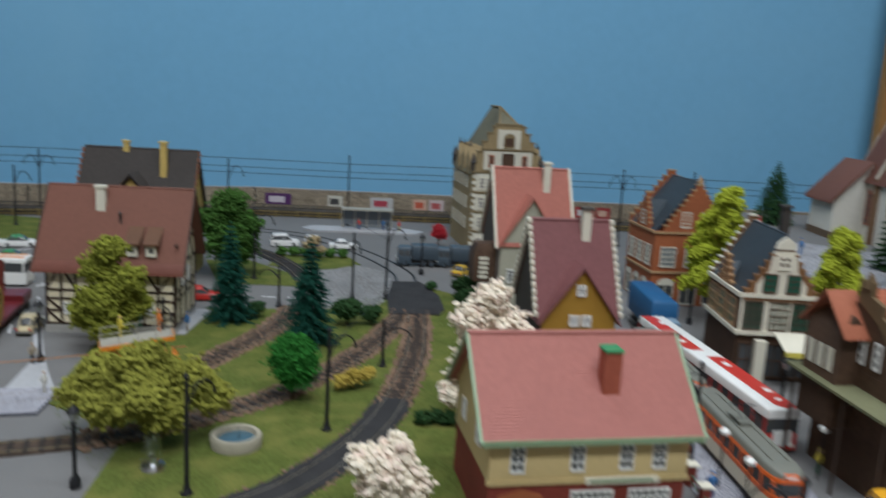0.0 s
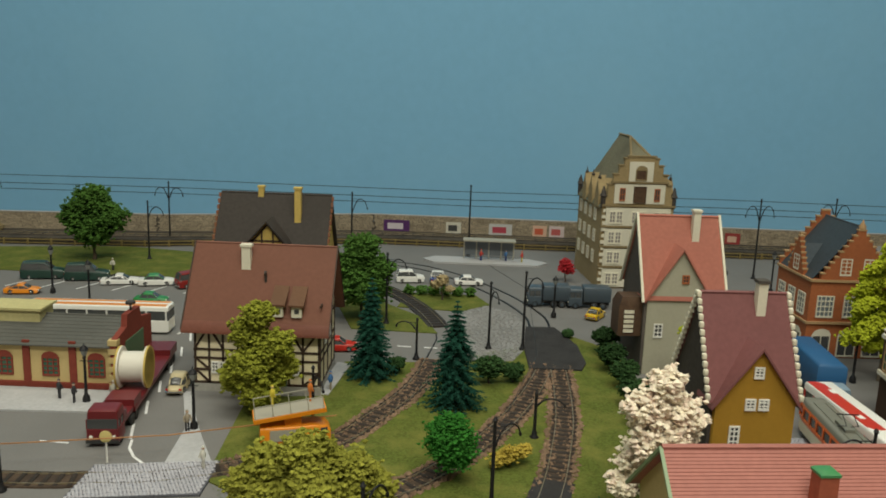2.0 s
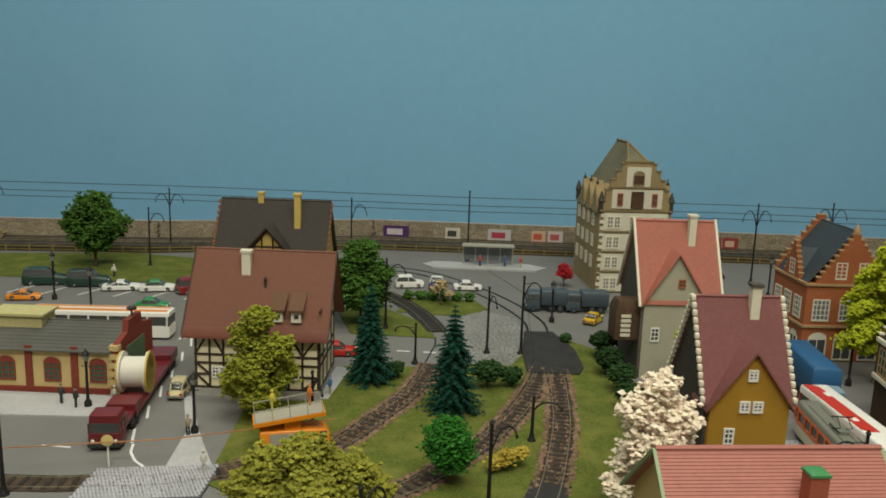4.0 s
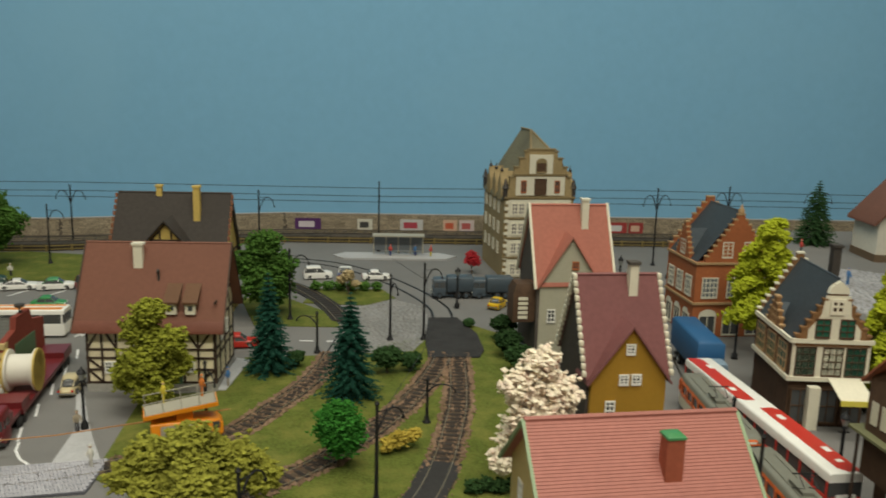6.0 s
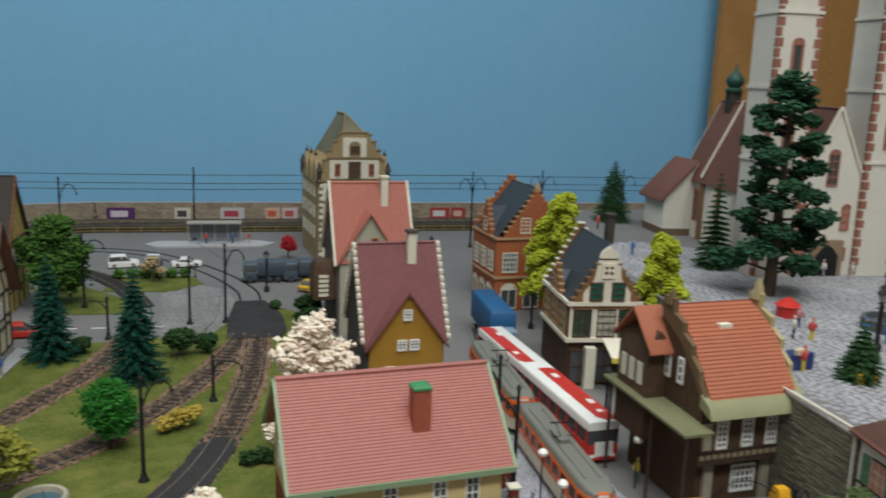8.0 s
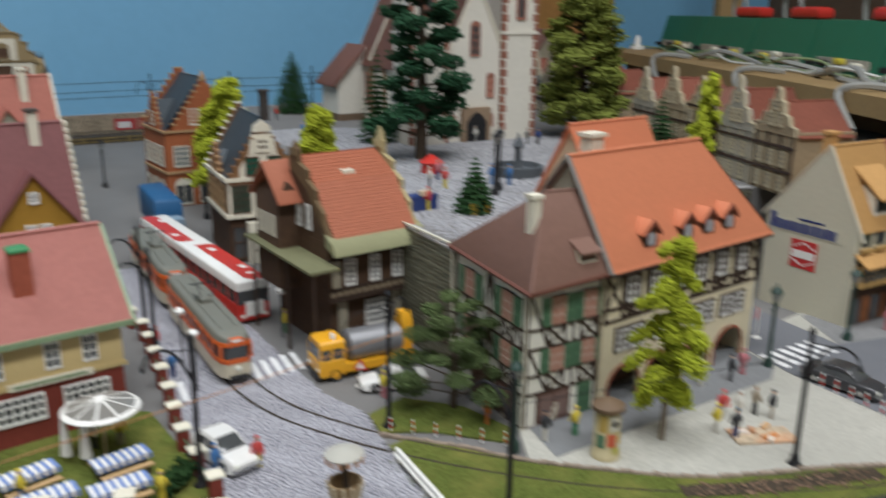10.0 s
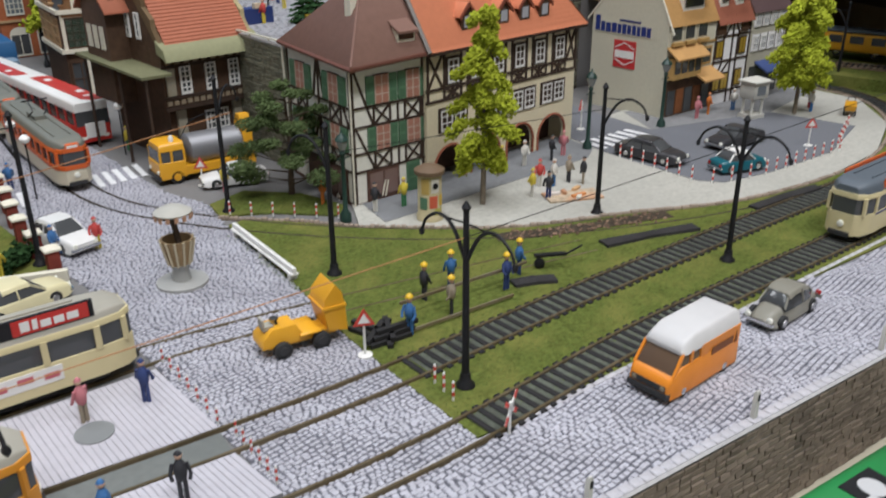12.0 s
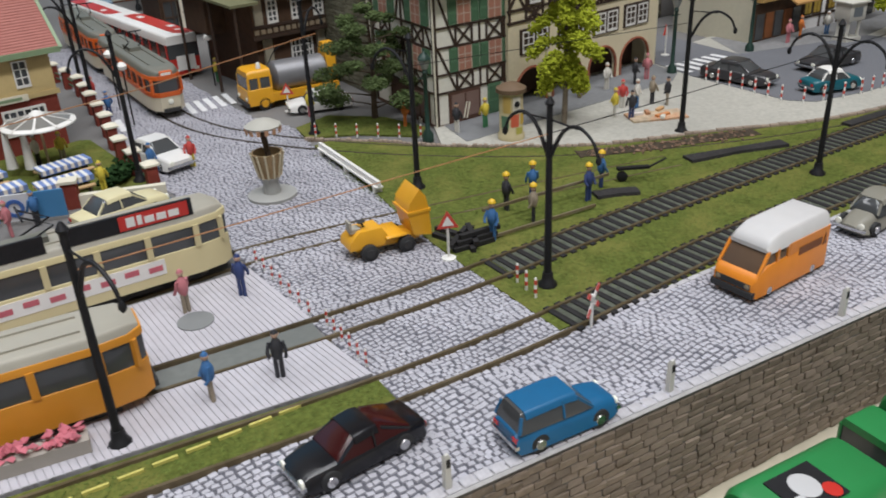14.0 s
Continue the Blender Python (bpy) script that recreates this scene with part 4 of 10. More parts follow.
# ---- house paints ----
RED_TILE = material("red_roof_tile", (0.36, 0.14, 0.115), 0.55, 0, 250, 0.08, 0.15, 15)
PINK_TILE = material("pink_roof_tile", (0.42, 0.155, 0.115), 0.6, 0, 250, 0.1, 0.15, 15)
BROWN_TILE = material("brown_roof_tile", (0.2, 0.085, 0.058), 0.6, 0, 250, 0.08, 0.12, 15)
CORNER_TILE = material("umber_roof_tile", (0.20, 0.112, 0.085), 0.6, 0, 250, 0.08, 0.12, 15)
DARK_TILE = material("dark_slate", (0.055, 0.047, 0.042), 0.65, 0, 250, 0.15, 0.15, 15)
PLUM_TILE = material("plum_roof_tile", (0.21, 0.085, 0.085), 0.6, 0, 250, 0.1, 0.15, 15)
ORANGE_TILE = material("orange_roof_tile", (0.60, 0.215, 0.11), 0.55, 0, 250, 0.05, 0.1, 12)
RUST_TILE = material("rust_roof_tile", (0.37, 0.128, 0.07), 0.55, 0, 250, 0.08, 0.12, 15)
STRAW_TILE = material("straw_roof_tile", (0.52, 0.3, 0.11), 0.6, 0, 250, 0.08, 0.12, 15)
BLUE_SLATE = material("blue_slate", (0.06, 0.075, 0.09), 0.45, 0, 250, 0.15, 0.12, 15)
OCHRE = material("ochre_plaster", (0.36, 0.20, 0.025), 0.8, 0, 300, 0.06, 0.1, 15)
GREYPLASTER = material("grey_green_plaster", (0.42, 0.40, 0.31), 0.85, 0, 300, 0.06, 0.12, 15)
REDBRICK = material("red_brick", (0.36, 0.115, 0.045), 0.8, 0, 300, 0.15, 0.2, 20)
DEEPBRICK = material("deep_red_brick", (0.22, 0.045, 0.03), 0.8, 0, 300, 0.15, 0.2, 20)
YELLOW = material("yellow_plaster", (0.56, 0.43, 0.20), 0.8, 0, 300, 0.06, 0.1, 15)
BROWNWOOD = material("brown_boards", (0.085, 0.048, 0.028), 0.7, 0, 200, 0.25, 0.25, 20)
SANDSTONE = material("sandstone", (0.33, 0.25, 0.13), 0.85, 0, 300, 0.15, 0.25, 15)
GREENTRIM = plastic("green_trim", (0.22, 0.30, 0.17), 0.5)
GREENSHUT = plastic("green_shutter", (0.07, 0.15, 0.08), 0.55)
IVORY = material("ivory_trim", (0.72, 0.68, 0.55), 0.6, 0, 300, 0.06, 0.08, 20)
OLIVETRIM = material("olive_eave", (0.27, 0.27, 0.15), 0.7, 0, 300, 0.08, 0.1, 20)
REDPANE = plastic("curtained_window", (0.40, 0.19, 0.135), 0.3)
GREENPANE = plastic("green_window", (0.03, 0.12, 0.08), 0.15)
GREYPANE = plastic("grey_window", (0.16, 0.18, 0.2), 0.12)


def rows_of(parent, face, w, d, us, z, ww, wh, cols=2, rows=3, **kw):
    for u in us:
        window(parent, facing(face, w, d), u, z, ww, wh, cols, rows, **kw)


def cross_gable(parent, x0, x1, base, e, peak, depth, wall_mat, roof_mat, y=-0.05, over=0.3, rows=8):
    """A gable that stands on the front and runs back into the roof."""
    mid = (x0 + x1) / 2
    part("gable", Shape().slab([(x0, base), (x1, base), (x1, e), (mid, peak), (x0, e)], y, depth), wall_mat, parent)
    for s in (-1, 1):
        a, b = (mid + s * ((x1 - x0) / 2 + over), e - over * (peak - e) / ((x1 - x0) / 2)), (mid, peak)
        poly = [(a[0], a[1]), (b[0], b[1]), (b[0], b[1] + 0.25), (a[0], a[1] + 0.25)]
        if s > 0:
            poly = poly[::-1]
        part("gable_roof", Shape().slab(poly, y - over, depth), roof_mat, parent)


def verge(parent, pts, mat, wide=0.3, thick=0.28, name="verge"):
    """A board or coping along a sloping edge, through points (x, y, z)."""
    s = Shape()
    for a, b in zip(pts, pts[1:]):
        s.tube([a, b], wide * 0.6, 4)
    return part(name, s, mat, parent)


def step_gable(parent, x0, x1, e, peak, steps, y0, y1, mat, trim, m=None, base=None):
    """A stepped parapet gable in x, z with trimmed steps."""
    mid, half = (x0 + x1) / 2, (x1 - x0) / 2
    left, right = [], []
    for i in range(steps):
        z = e + (peak - e) * (i + 1) / steps
        h = half * (1 - i / steps) if i else half
        left += [(mid - h, e + (peak - e) * i / steps if i else e), (mid - h, z)]
        right += [(mid + h, e + (peak - e) * i / steps if i else e), (mid + h, z)]
    poly = [(x0, base if base is not None else e - 0.3), (x1, base if base is not None else e - 0.3)] + right + left[::-1]
    part("gable", Shape().slab(poly, y0, y1), mat, parent, m=m)
    for i in range(steps):
        z = e + (peak - e) * (i + 1) / steps
        h, hn = half * (1 - i / steps) if i else half, half * (1 - (i + 1) / steps)
        for s in (-1, 1):
            a, b = sorted((mid + s * h * 1.03, mid + s * hn))
            part("coping", Shape().box(a, b, y0 - 0.08, y1 + 0.08, z, z + 0.18), trim, parent, m=m)


# ---- restaurant ----
rr = thing("restaurant_house", "small yellow and red-brick house with a red tiled roof", "house", 12.6, 41.9, 0, 6)
part("wall", Shape().box(0, 12.4, 0, 9.4, 0, 3.7), DEEPBRICK, rr, "red brick ground floor")
part("wall", Shape().side([(-0.05, 3.7), (9.45, 3.7), (9.45, 7.0), (4.7, 11.3), (-0.05, 7.0)], -0.05, 12.45), YELLOW, rr, "yellow upper floor")
gable_roof(rr, 12.4, 9.4, 7.0, 11.4, "x", RED_TILE, 0.55, 22, 0.16, front_over=0.7)
part("cornice", Shape().box(-0.2, 12.6, -0.15, 0, 3.6, 3.9), YELLOW, rr)
part("fascia", Shape().box(-0.7, 13.1, -0.69, -0.55, 6.27, 6.62), GREENTRIM, rr)
for x in (-0.75, 13.15):
    verge(rr, [(x, -0.65, 6.5), (x, 4.7, 11.45), (x, 10.05, 6.5)], GREENTRIM, 0.24, name="barge_board")
c = part("chimney", Shape().box(7.15, 8.25, 1.5, 2.5, 7.6, 11.2), material("chimney_brick", (0.34, 0.09, 0.05), 0.8, 0, 300, 0.15, 0.2, 30), rr)
part("cap", Shape().loft([(7.1, 8.3, 1.42, 2.58, 11.2), (7.1, 8.3, 1.42, 2.58, 11.35), (7.3, 8.1, 1.62, 2.38, 11.5)]), plastic("green_cap", (0.05, 0.22, 0.08), 0.5), c)
rows_of(rr, "front", 12.4, 9.4, (1.2, 4.9, 8.0, 10.1), 4.45, 0.9, 1.6, 2, 3, pane_mat=GLASSY, bar=0.06)
rows_of(rr, "front", 12.4, 9.4, (5.1, 8.8), 1.5, 2.7, 1.6, 6, 3)
rows_of(rr, "right", 12.4, 9.4, (2.0, 6.0), 5.0, 0.95, 1.35, 2, 2)
rows_of(rr, "left", 12.4, 9.4, (2.0, 6.0), 5.0, 0.95, 1.35, 2, 2)
door = part("door", Shape().box(0.7, 3.3, -0.12, 0.02, 0, 2.2), plastic("green_door", (0.03, 0.2, 0.05), 0.4), rr)
part("door_handle", Shape().disc(2.1, -0.16, 1.1, 0.1, 0.08), CHROME, door)
part("door_arch", Shape().slab([(0.4, 2.2), (3.6, 2.2), (3.3, 2.9), (2.0, 3.3), (0.7, 2.9)], -0.1, 0.02), REDBRICK, rr)
sign = part("sign_board", Shape().box(5.9, 10.6, -0.25, -0.06, 3.55, 3.95), IVORY, rr)
part("lettering", Shape().box(6.2, 10.2, -0.27, -0.25, 3.66, 3.84), GREENTRIM, sign)

# ---- ochre house ----
oh = thing("ochre_house", "narrow house with an ochre gable and plum-red roof", "house", 19.4, 63.5, 0, 4)
# wall body much darker than the ochre front gable
body(oh, 6.8, 8.0, 8.4, 15.5, "x", material("dark_grey_side_wall", (0.07, 0.06, 0.055), 0.8, 0, 200, 0.2, 0.2, 20))
gable_roof(oh, 6.8, 8.0, 8.4, 15.5, "x", PLUM_TILE, 0.35, 26, 0.14, front_over=0.2)
cross_gable(oh, 0.25, 6.6, 0, 7.9, 12.2, 2.6, OCHRE, PLUM_TILE, y=-0.5, over=0.4)
for x in (-0.32, 7.1):
    for i in range(14):
        f = i / 14
        part("verge_stone", Shape().box(x - 0.16, x + 0.16, -0.4 + 4.4 * f, -0.4 + 4.4 * f + 0.34, 8.0 + 7.75 * f, 8.0 + 7.75 * f + 0.5, bevel=0.05), IVORY, oh, "pale worn verge stone")
        part("verge_stone", Shape().box(x - 0.16, x + 0.16, 8.4 - 4.4 * f - 0.34, 8.4 - 4.4 * f, 8.0 + 7.75 * f, 8.0 + 7.75 * f + 0.5, bevel=0.05), IVORY, oh, "pale worn verge stone")
chimney(oh, 4.6, 3.4, 13.0, 16.6, 0.75, 0.75, IVORY, material("soot", (0.08, 0.07, 0.06), 0.9))
rows_of(oh, "front", 6.8, 8.0, (3.0,), 10.0, 0.8, 0.85, 2, 3)
for ob in [o for o in oh.children if o.name.startswith("window")]:
    ob.location.y -= 0.5 * CM
for u in (2.55, 3.6):
    window(oh, pose(0, -0.5 * CM, 0), u, 7.4, 0.85, 0.85, 2, 3)
window(oh, pose(0, -0.5 * CM, 0), 1.5, 4.3, 0.85, 1.7, 2, 4)
for u in (1.5, 4.2):
    window(oh, pose(0, -0.5 * CM, 0), u, 1.0, 0.85, 1.7, 2, 4)

# ---- pink roofed house ----
ph = thing("pink_roof_house", "grey plastered house with a pink-red roof", "house", 20.0, 91.0, 0, 4)
# wall body much darker than the plastered front gable
body(ph, 8.8, 9.0, 9.2, 17.2, "x", material("dark_brown_side_wall", (0.10, 0.085, 0.075), 0.8, 0, 200, 0.2, 0.2, 20))
gable_roof(ph, 8.8, 9.0, 9.2, 17.2, "x", PINK_TILE, 0.35, 24, 0.15, front_over=0.2)
cross_gable(ph, 0.3, 7.2, 0, 8.9, 14.2, 2.9, GREYPLASTER, PINK_TILE, y=-0.15, over=0.4)
for x in (-0.32, 9.1):
    verge(ph, [(x, -0.5, 8.4), (x, 4.5, 17.5), (x, 9.5, 8.4)], IVORY, 0.3)
chimney(ph, 6.1, 3.4, 14.6, 18.0, 0.8, 0.8, IVORY)
window(ph, pose(0, -0.15 * CM, 0), 3.9, 10.6, 0.8, 0.9, 2, 2, REDBRICK)
window(ph, pose(0, -0.15 * CM, 0), 1.2, 4.4, 1.0, 1.5, 2, 3)
bay = part("bay", Shape().loft([(-2.6, 0, 0.6, 3.8, 4.2), (-2.6, 0, 0.6, 3.8, 7.6), (-2.2, 0, 1.0, 3.4, 8.6)]), BROWNWOOD, ph, "brown boarded oriel")
for k in range(5):
    part("pane", Shape().box(-2.0, -0.9, 0.52, 0.6, 4.6 + 0.55 * k, 4.95 + 0.55 * k), IVORY, bay)

# ---- gabled office ----
off = thing("gabled_office", "tall sandstone and white building with a stepped gable", "house", 21.2, 130, 0, 6)
W, D = 11.4, 15.0
COPE = material("weathered_coping", (0.25, 0.19, 0.10), 0.85, 0, 300, 0.2, 0.2, 15)
part("wall", Shape().box(0, W, 0, D, 0, 13.2), SANDSTONE, off)
A, B = (4.0, 20.6), (W - 4.0, 20.6)
slate = material("mossy_slate", (0.17, 0.155, 0.10), 0.8, 0, 250, 0.25, 0.2, 15)
part("roof", Shape().add([(-0.3, 0.2, 12.8), (W + 0.3, 0.2, 12.8), (W + 0.3, D + 0.2, 12.8), (-0.3, D + 0.2, 12.8), (A[0], 0.2, A[1]), (B[0], 0.2, B[1]), (W / 2, 7.0, 23.4), (W / 2, D - 2, 23.4), (W / 2, D, 21.0)],
    [(0, 4, 6, 7, 8, 3), (4, 5, 6), (1, 2, 8, 7, 6, 5), (3, 8, 2), (0, 3, 2, 1), (0, 1, 5, 4)]), slate, off, "mossy slate half-hipped roof")
part("ridge_tile", Shape().tube([(A[0], 0.2, A[1]), (W / 2, 7.0, 23.5), (W / 2, D - 2, 23.5)], 0.2, 6).tube([(B[0], 0.2, B[1]), (W / 2, 7.0, 23.5)], 0.2, 6), COPE, off)
steps = [(5.7, 13.2), (5.0, 15.0), (4.3, 16.7), (3.5, 18.3), (2.7, 19.7), (2.1, 20.8)]
right = [(W / 2 + 5.7, 12.9)]
for (h, z), (h2, z2) in zip(steps, steps[1:]):
    right += [(W / 2 + h, z2 - 0.3), (W / 2 + h2, z2 - 0.3)]
right += [(W / 2 + 2.1, 20.8)]
part("gable", Shape().slab(right + [(W - x, z) for x, z in right[::-1]], -0.12, 0.5), SANDSTONE, off)
for (h, z), (h2, z2) in zip(steps, steps[1:]):
    for sgn in (-1, 1):
        a, b = sorted((W / 2 + sgn * (h + 0.15), W / 2 + sgn * h2))
        part("coping", Shape().box(a, b, -0.25, 0.6, z2 - 0.3, z2 - 0.08), COPE, off)
part("coping", Shape().box(W / 2 - 2.3, W / 2 + 2.3, -0.25, 0.6, 20.8, 21.05), COPE, off)
PALE = material("pale_render", (0.66, 0.63, 0.52), 0.8, 0, 300, 0.06, 0.1, 15)
for z0, z1, u0, u1 in ((0.3, 3.2, 0.6, 10.8), (3.7, 6.4, 0.6, 10.8), (6.9, 9.6, 0.6, 10.8), (10.1, 12.9, 0.6, 10.8), (13.6, 16.6, 1.7, 9.7), (17.0, 20.1, 3.8, 7.6)):
    part("facade_band", Shape().box(u0, u1, -0.26, -0.1, z0, z1), PALE, off)
for z in (3.4, 6.6, 9.8, 13.1, 16.75):
    part("string_course", Shape().box(-0.15 if z < 14 else 1.2, W + 0.15 if z < 14 else W - 1.2, -0.36, 0.1, z, z + 0.3), COPE, off)
for u in (0.35, 10.65):
    for k in range(13):
        part("quoin", Shape().box(u - (0.35 if k % 2 else 0.2), u + (0.35 if k % 2 else 0.2), -0.3, -0.1, 0.2 + k, 0.7 + k), IVORY, off)
CURTAIN = plastic("grey_curtain", (0.22, 0.2, 0.2), 0.3)
for z in (0.7, 4.1, 7.3, 10.5):
    for u in (1.1, 4.6, 8.1):
        window(off, pose(0, -0.26 * CM, 0), u, z, 1.1, 1.9, 2, 3, frame_mat=IVORY, pane_mat=CURTAIN, bar=0.12)
        window(off, pose(0, -0.26 * CM, 0), u + 1.1, z, 1.1, 1.9, 2, 3, frame_mat=IVORY, pane_mat=CURTAIN, bar=0.12)
window(off, pose(0, -0.26 * CM, 0), 4.7, 13.8, 2.0, 2.5, 1, 1, frame_mat=BROWNWOOD, pane_mat=BROWNWOOD)
window(off, pose(0, -0.26 * CM, 0), 4.8, 17.3, 1.8, 1.6, 1, 1, frame_mat=COPE, pane_mat=BROWNWOOD, arch=True)
for u in (2.5, 8.0):
    window(off, pose(0, -0.26 * CM, 0), u, 14.1, 0.9, 1.9, 2, 2, frame_mat=REDBRICK)
for z in (3.6, 7.0, 10.4):
    rows_of(off, "left", W, D, (1.5, 4.6, 7.7, 10.8), z, 1.3, 1.9, 2, 3, frame_mat=IVORY, pane_mat=CURTAIN)
for y in (2.6, 6.6, 10.6):
    for x, sgn in ((-0.3, 1), (W + 0.3, -1)):
        dm = part("dormer", Shape().side([(y - 1.1, 12.6), (y + 1.1, 12.6), (y + 1.1, 15.2), (y + 0.5, 16.0), (y, 17.2), (y - 0.5, 16.0), (y - 1.1, 15.2)], min(x, x + 2.6 * sgn), max(x, x + 2.6 * sgn)), SANDSTONE, off)
        part("finial", Shape().lathe([(0.22, 0), (0.3, 0.2), (0.1, 0.5), (0.05, 1.0)], 8, at(x + 0.3 * sgn, y, 17.1)), DARK_TILE, dm)
for x, y in ((0.1, 0.1), (W - 0.1, 0.1), (0.1, D)):
    part("pinnacle", Shape().lathe([(0.4, 0), (0.4, 1.6), (0.6, 1.7), (0.45, 2.0), (0.1, 3.2)], 8, at(x, y, 13.0)), DARK_TILE, off)

# ---- timbered house in the park ----
lh = thing("timbered_house", "half-timbered house with a wide red-brown roof", "house", -26.7, 80.4, 0, 0)
W, D = 12.6, 9.0
body(lh, W, D, 7.8, 14.3, "x", CREAM)
part("plinth", Shape().box(-0.1, W + 0.1, -0.12, D, 0, 0.8), material("grey_plinth", (0.35, 0.34, 0.31), 0.85), lh)
gable_roof(lh, W, D, 7.8, 14.3, "x", BROWN_TILE, 0.95, 30, 0.1, front_over=1.0)
part("eave_course", Shape().side([(-1.0, 6.3), (-0.4, 7.0), (-0.4, 7.45), (-1.0, 6.62)], -1.02, W + 1.02), material("eave_tile", (0.17, 0.06, 0.04), 0.6), lh, "darker red eave course")
verge(lh, [(-1.02, -0.95, 6.6), (-1.02, 4.5, 14.45)], TIMBER, 0.16)
verge(lh, [(W + 1.02, -0.95, 6.6), (W + 1.02, 4.5, 14.45), (W + 1.02, 9.95, 6.6)], TIMBER, 0.16)
m = facing("front", W, D)
ln = [(0, z, W, z) for z in (0.95, 3.5, 4.4, 6.9)] + [(u, 0.9, u, 6.9) for u in (0.1, 1.5, 2.9, 4.4, 6.2, 8.0, 9.5, 10.9, W - 0.1)] + [(0, 2.3, 2.9, 2.3), (8.0, 2.3, W, 2.3)]
ln += [(0.1, 4.5, 1.5, 6.8), (1.5, 6.8, 2.9, 4.5), (8.0, 4.5, 9.5, 6.8), (9.5, 6.8, 10.9, 4.5), (10.9, 4.5, W, 6.8), (0.1, 2.3, 1.5, 0.95), (0.1, 3.5, 1.5, 2.3), (10.9, 0.95, W, 2.3)]
beams(lh, m, ln)
beams(lh, facing("right", W, D), [(0, z, D, z) for z in (0.95, 3.5, 4.4, 6.9, 9.2)] + [(u, 0.9, u, 6.9) for u in (0.1, 2, 4.5, 7, D - 0.1)] + [(1.3, 6.9, 4.5, 12), (D - 1.3, 6.9, 4.5, 12)])
rows_of(lh, "front", W, D, (1.7, 2.5), 2.0, 0.75, 1.15, 2, 3)
rows_of(lh, "front", W, D, (9.7,), 2.1, 0.85, 1.15, 2, 3)
rows_of(lh, "right", W, D, (2.4, 5.0), 4.7, 1.0, 1.4, 2, 3)
door = part("door", Shape().box(8.2, 9.3, -0.12, 0, 0.8, 3.2), GREENSHUT, lh)
part("door_handle", Shape().disc(9.05, -0.16, 1.9, 0.07, 0.06), CHROME, door)
chimney(lh, 4.55, 3.2, 11.9, 14.35, 0.9, 0.7, IVORY)
part("vent", Shape().tube([(6.7, 2.2, 10.8), (6.7, 2.2, 11.9)], 0.13, 8).disc(6.7, 2.1, 11.9, 0.26, 0.2, "x", 8), DARK_TILE, lh)
for u in (7.9, 9.75):
    dm = part("dormer", Shape().side([(0.0, 8.5), (1.9, 10.2), (1.9, 10.75), (-0.25, 9.55)], u - 0.1, u + 1.2), material("dormer_board", (0.13, 0.065, 0.035), 0.7), lh)
    part("dormer_front", Shape().box(u + 0.05, u + 1.05, -0.3, 0.2, 8.1, 9.25), IVORY, dm)
    part("dormer_roof", Shape().side([(-0.55, 9.2), (1.9, 10.6), (1.9, 10.75), (-0.55, 9.4)], u - 0.2, u + 1.3), MATS["dormer_board"], dm)
    part("pane", Shape().box(u + 0.35, u + 0.8, -0.34, -0.3, 8.5, 8.95), GLASSY, dm)

# ---- yellow timbered house behind ----
bh = thing("yellow_timbered_house", "half-timbered house with dark slate roof", "house", -31.2, 103, 0, 0)
W, D = 13.4, 10.0
YELLOWT = material("yellow_infill", (0.60, 0.44, 0.13), 0.8)
body(bh, W, D, 8.5, 16.2, "x", YELLOWT)
gable_roof(bh, W, D, 8.5, 16.2, "x", DARK_TILE, 0.6, 20, 0.12, front_over=0.5)
for x in (-0.6, W + 0.6):
    for i in range(12):
        f = i / 12
        part("verge_tile", Shape().box(x - 0.12, x + 0.12, -0.5 + 5.4 * f, -0.1 + 5.4 * f, 7.9 + 8.4 * f, 8.45 + 8.4 * f), material("verge_tile", (0.3, 0.13, 0.07), 0.7), bh)
cross_gable(bh, 4.6, 8.6, 9.0, 11.2, 13.4, 3.4, YELLOWT, DARK_TILE, y=-0.1, over=0.8)
beams(bh, pose(0, -0.1 * CM, 0), [(4.6, 9.3, 8.6, 9.3), (4.6, 11.0, 8.6, 11.0), (4.7, 9.2, 4.7, 11), (5.9, 9.2, 5.9, 12.2), (7.3, 9.2, 7.3, 12.2), (8.5, 9.2, 8.5, 11), (4.8, 11, 6.6, 13.1), (8.4, 11, 6.6, 13.1)])
for u in (5.05, 6.15, 7.5):
    window(bh, pose(0, -0.12 * CM, 0), u, 9.5, 0.75, 1.1, 2, 2)
chimney(bh, 9.8, 3.2, 12.8, 17.2, 0.8, 0.8, YELLOWT)
chimney(bh, 4.7, 5.0, 15.8, 17.0, 0.7, 0.7, YELLOWT)
beams(bh, facing("right", W, D), [(0, z, D, z) for z in (2.5, 5.3, 8.4)] + [(u, 0.2, u, 8.4) for u in (0.1, 2.5, 5, 7.5, 9.9)])
rows_of(bh, "right", W, D, (0.9, 3.3, 5.8, 8.0), 6.0, 1.0, 1.5, 2, 3)

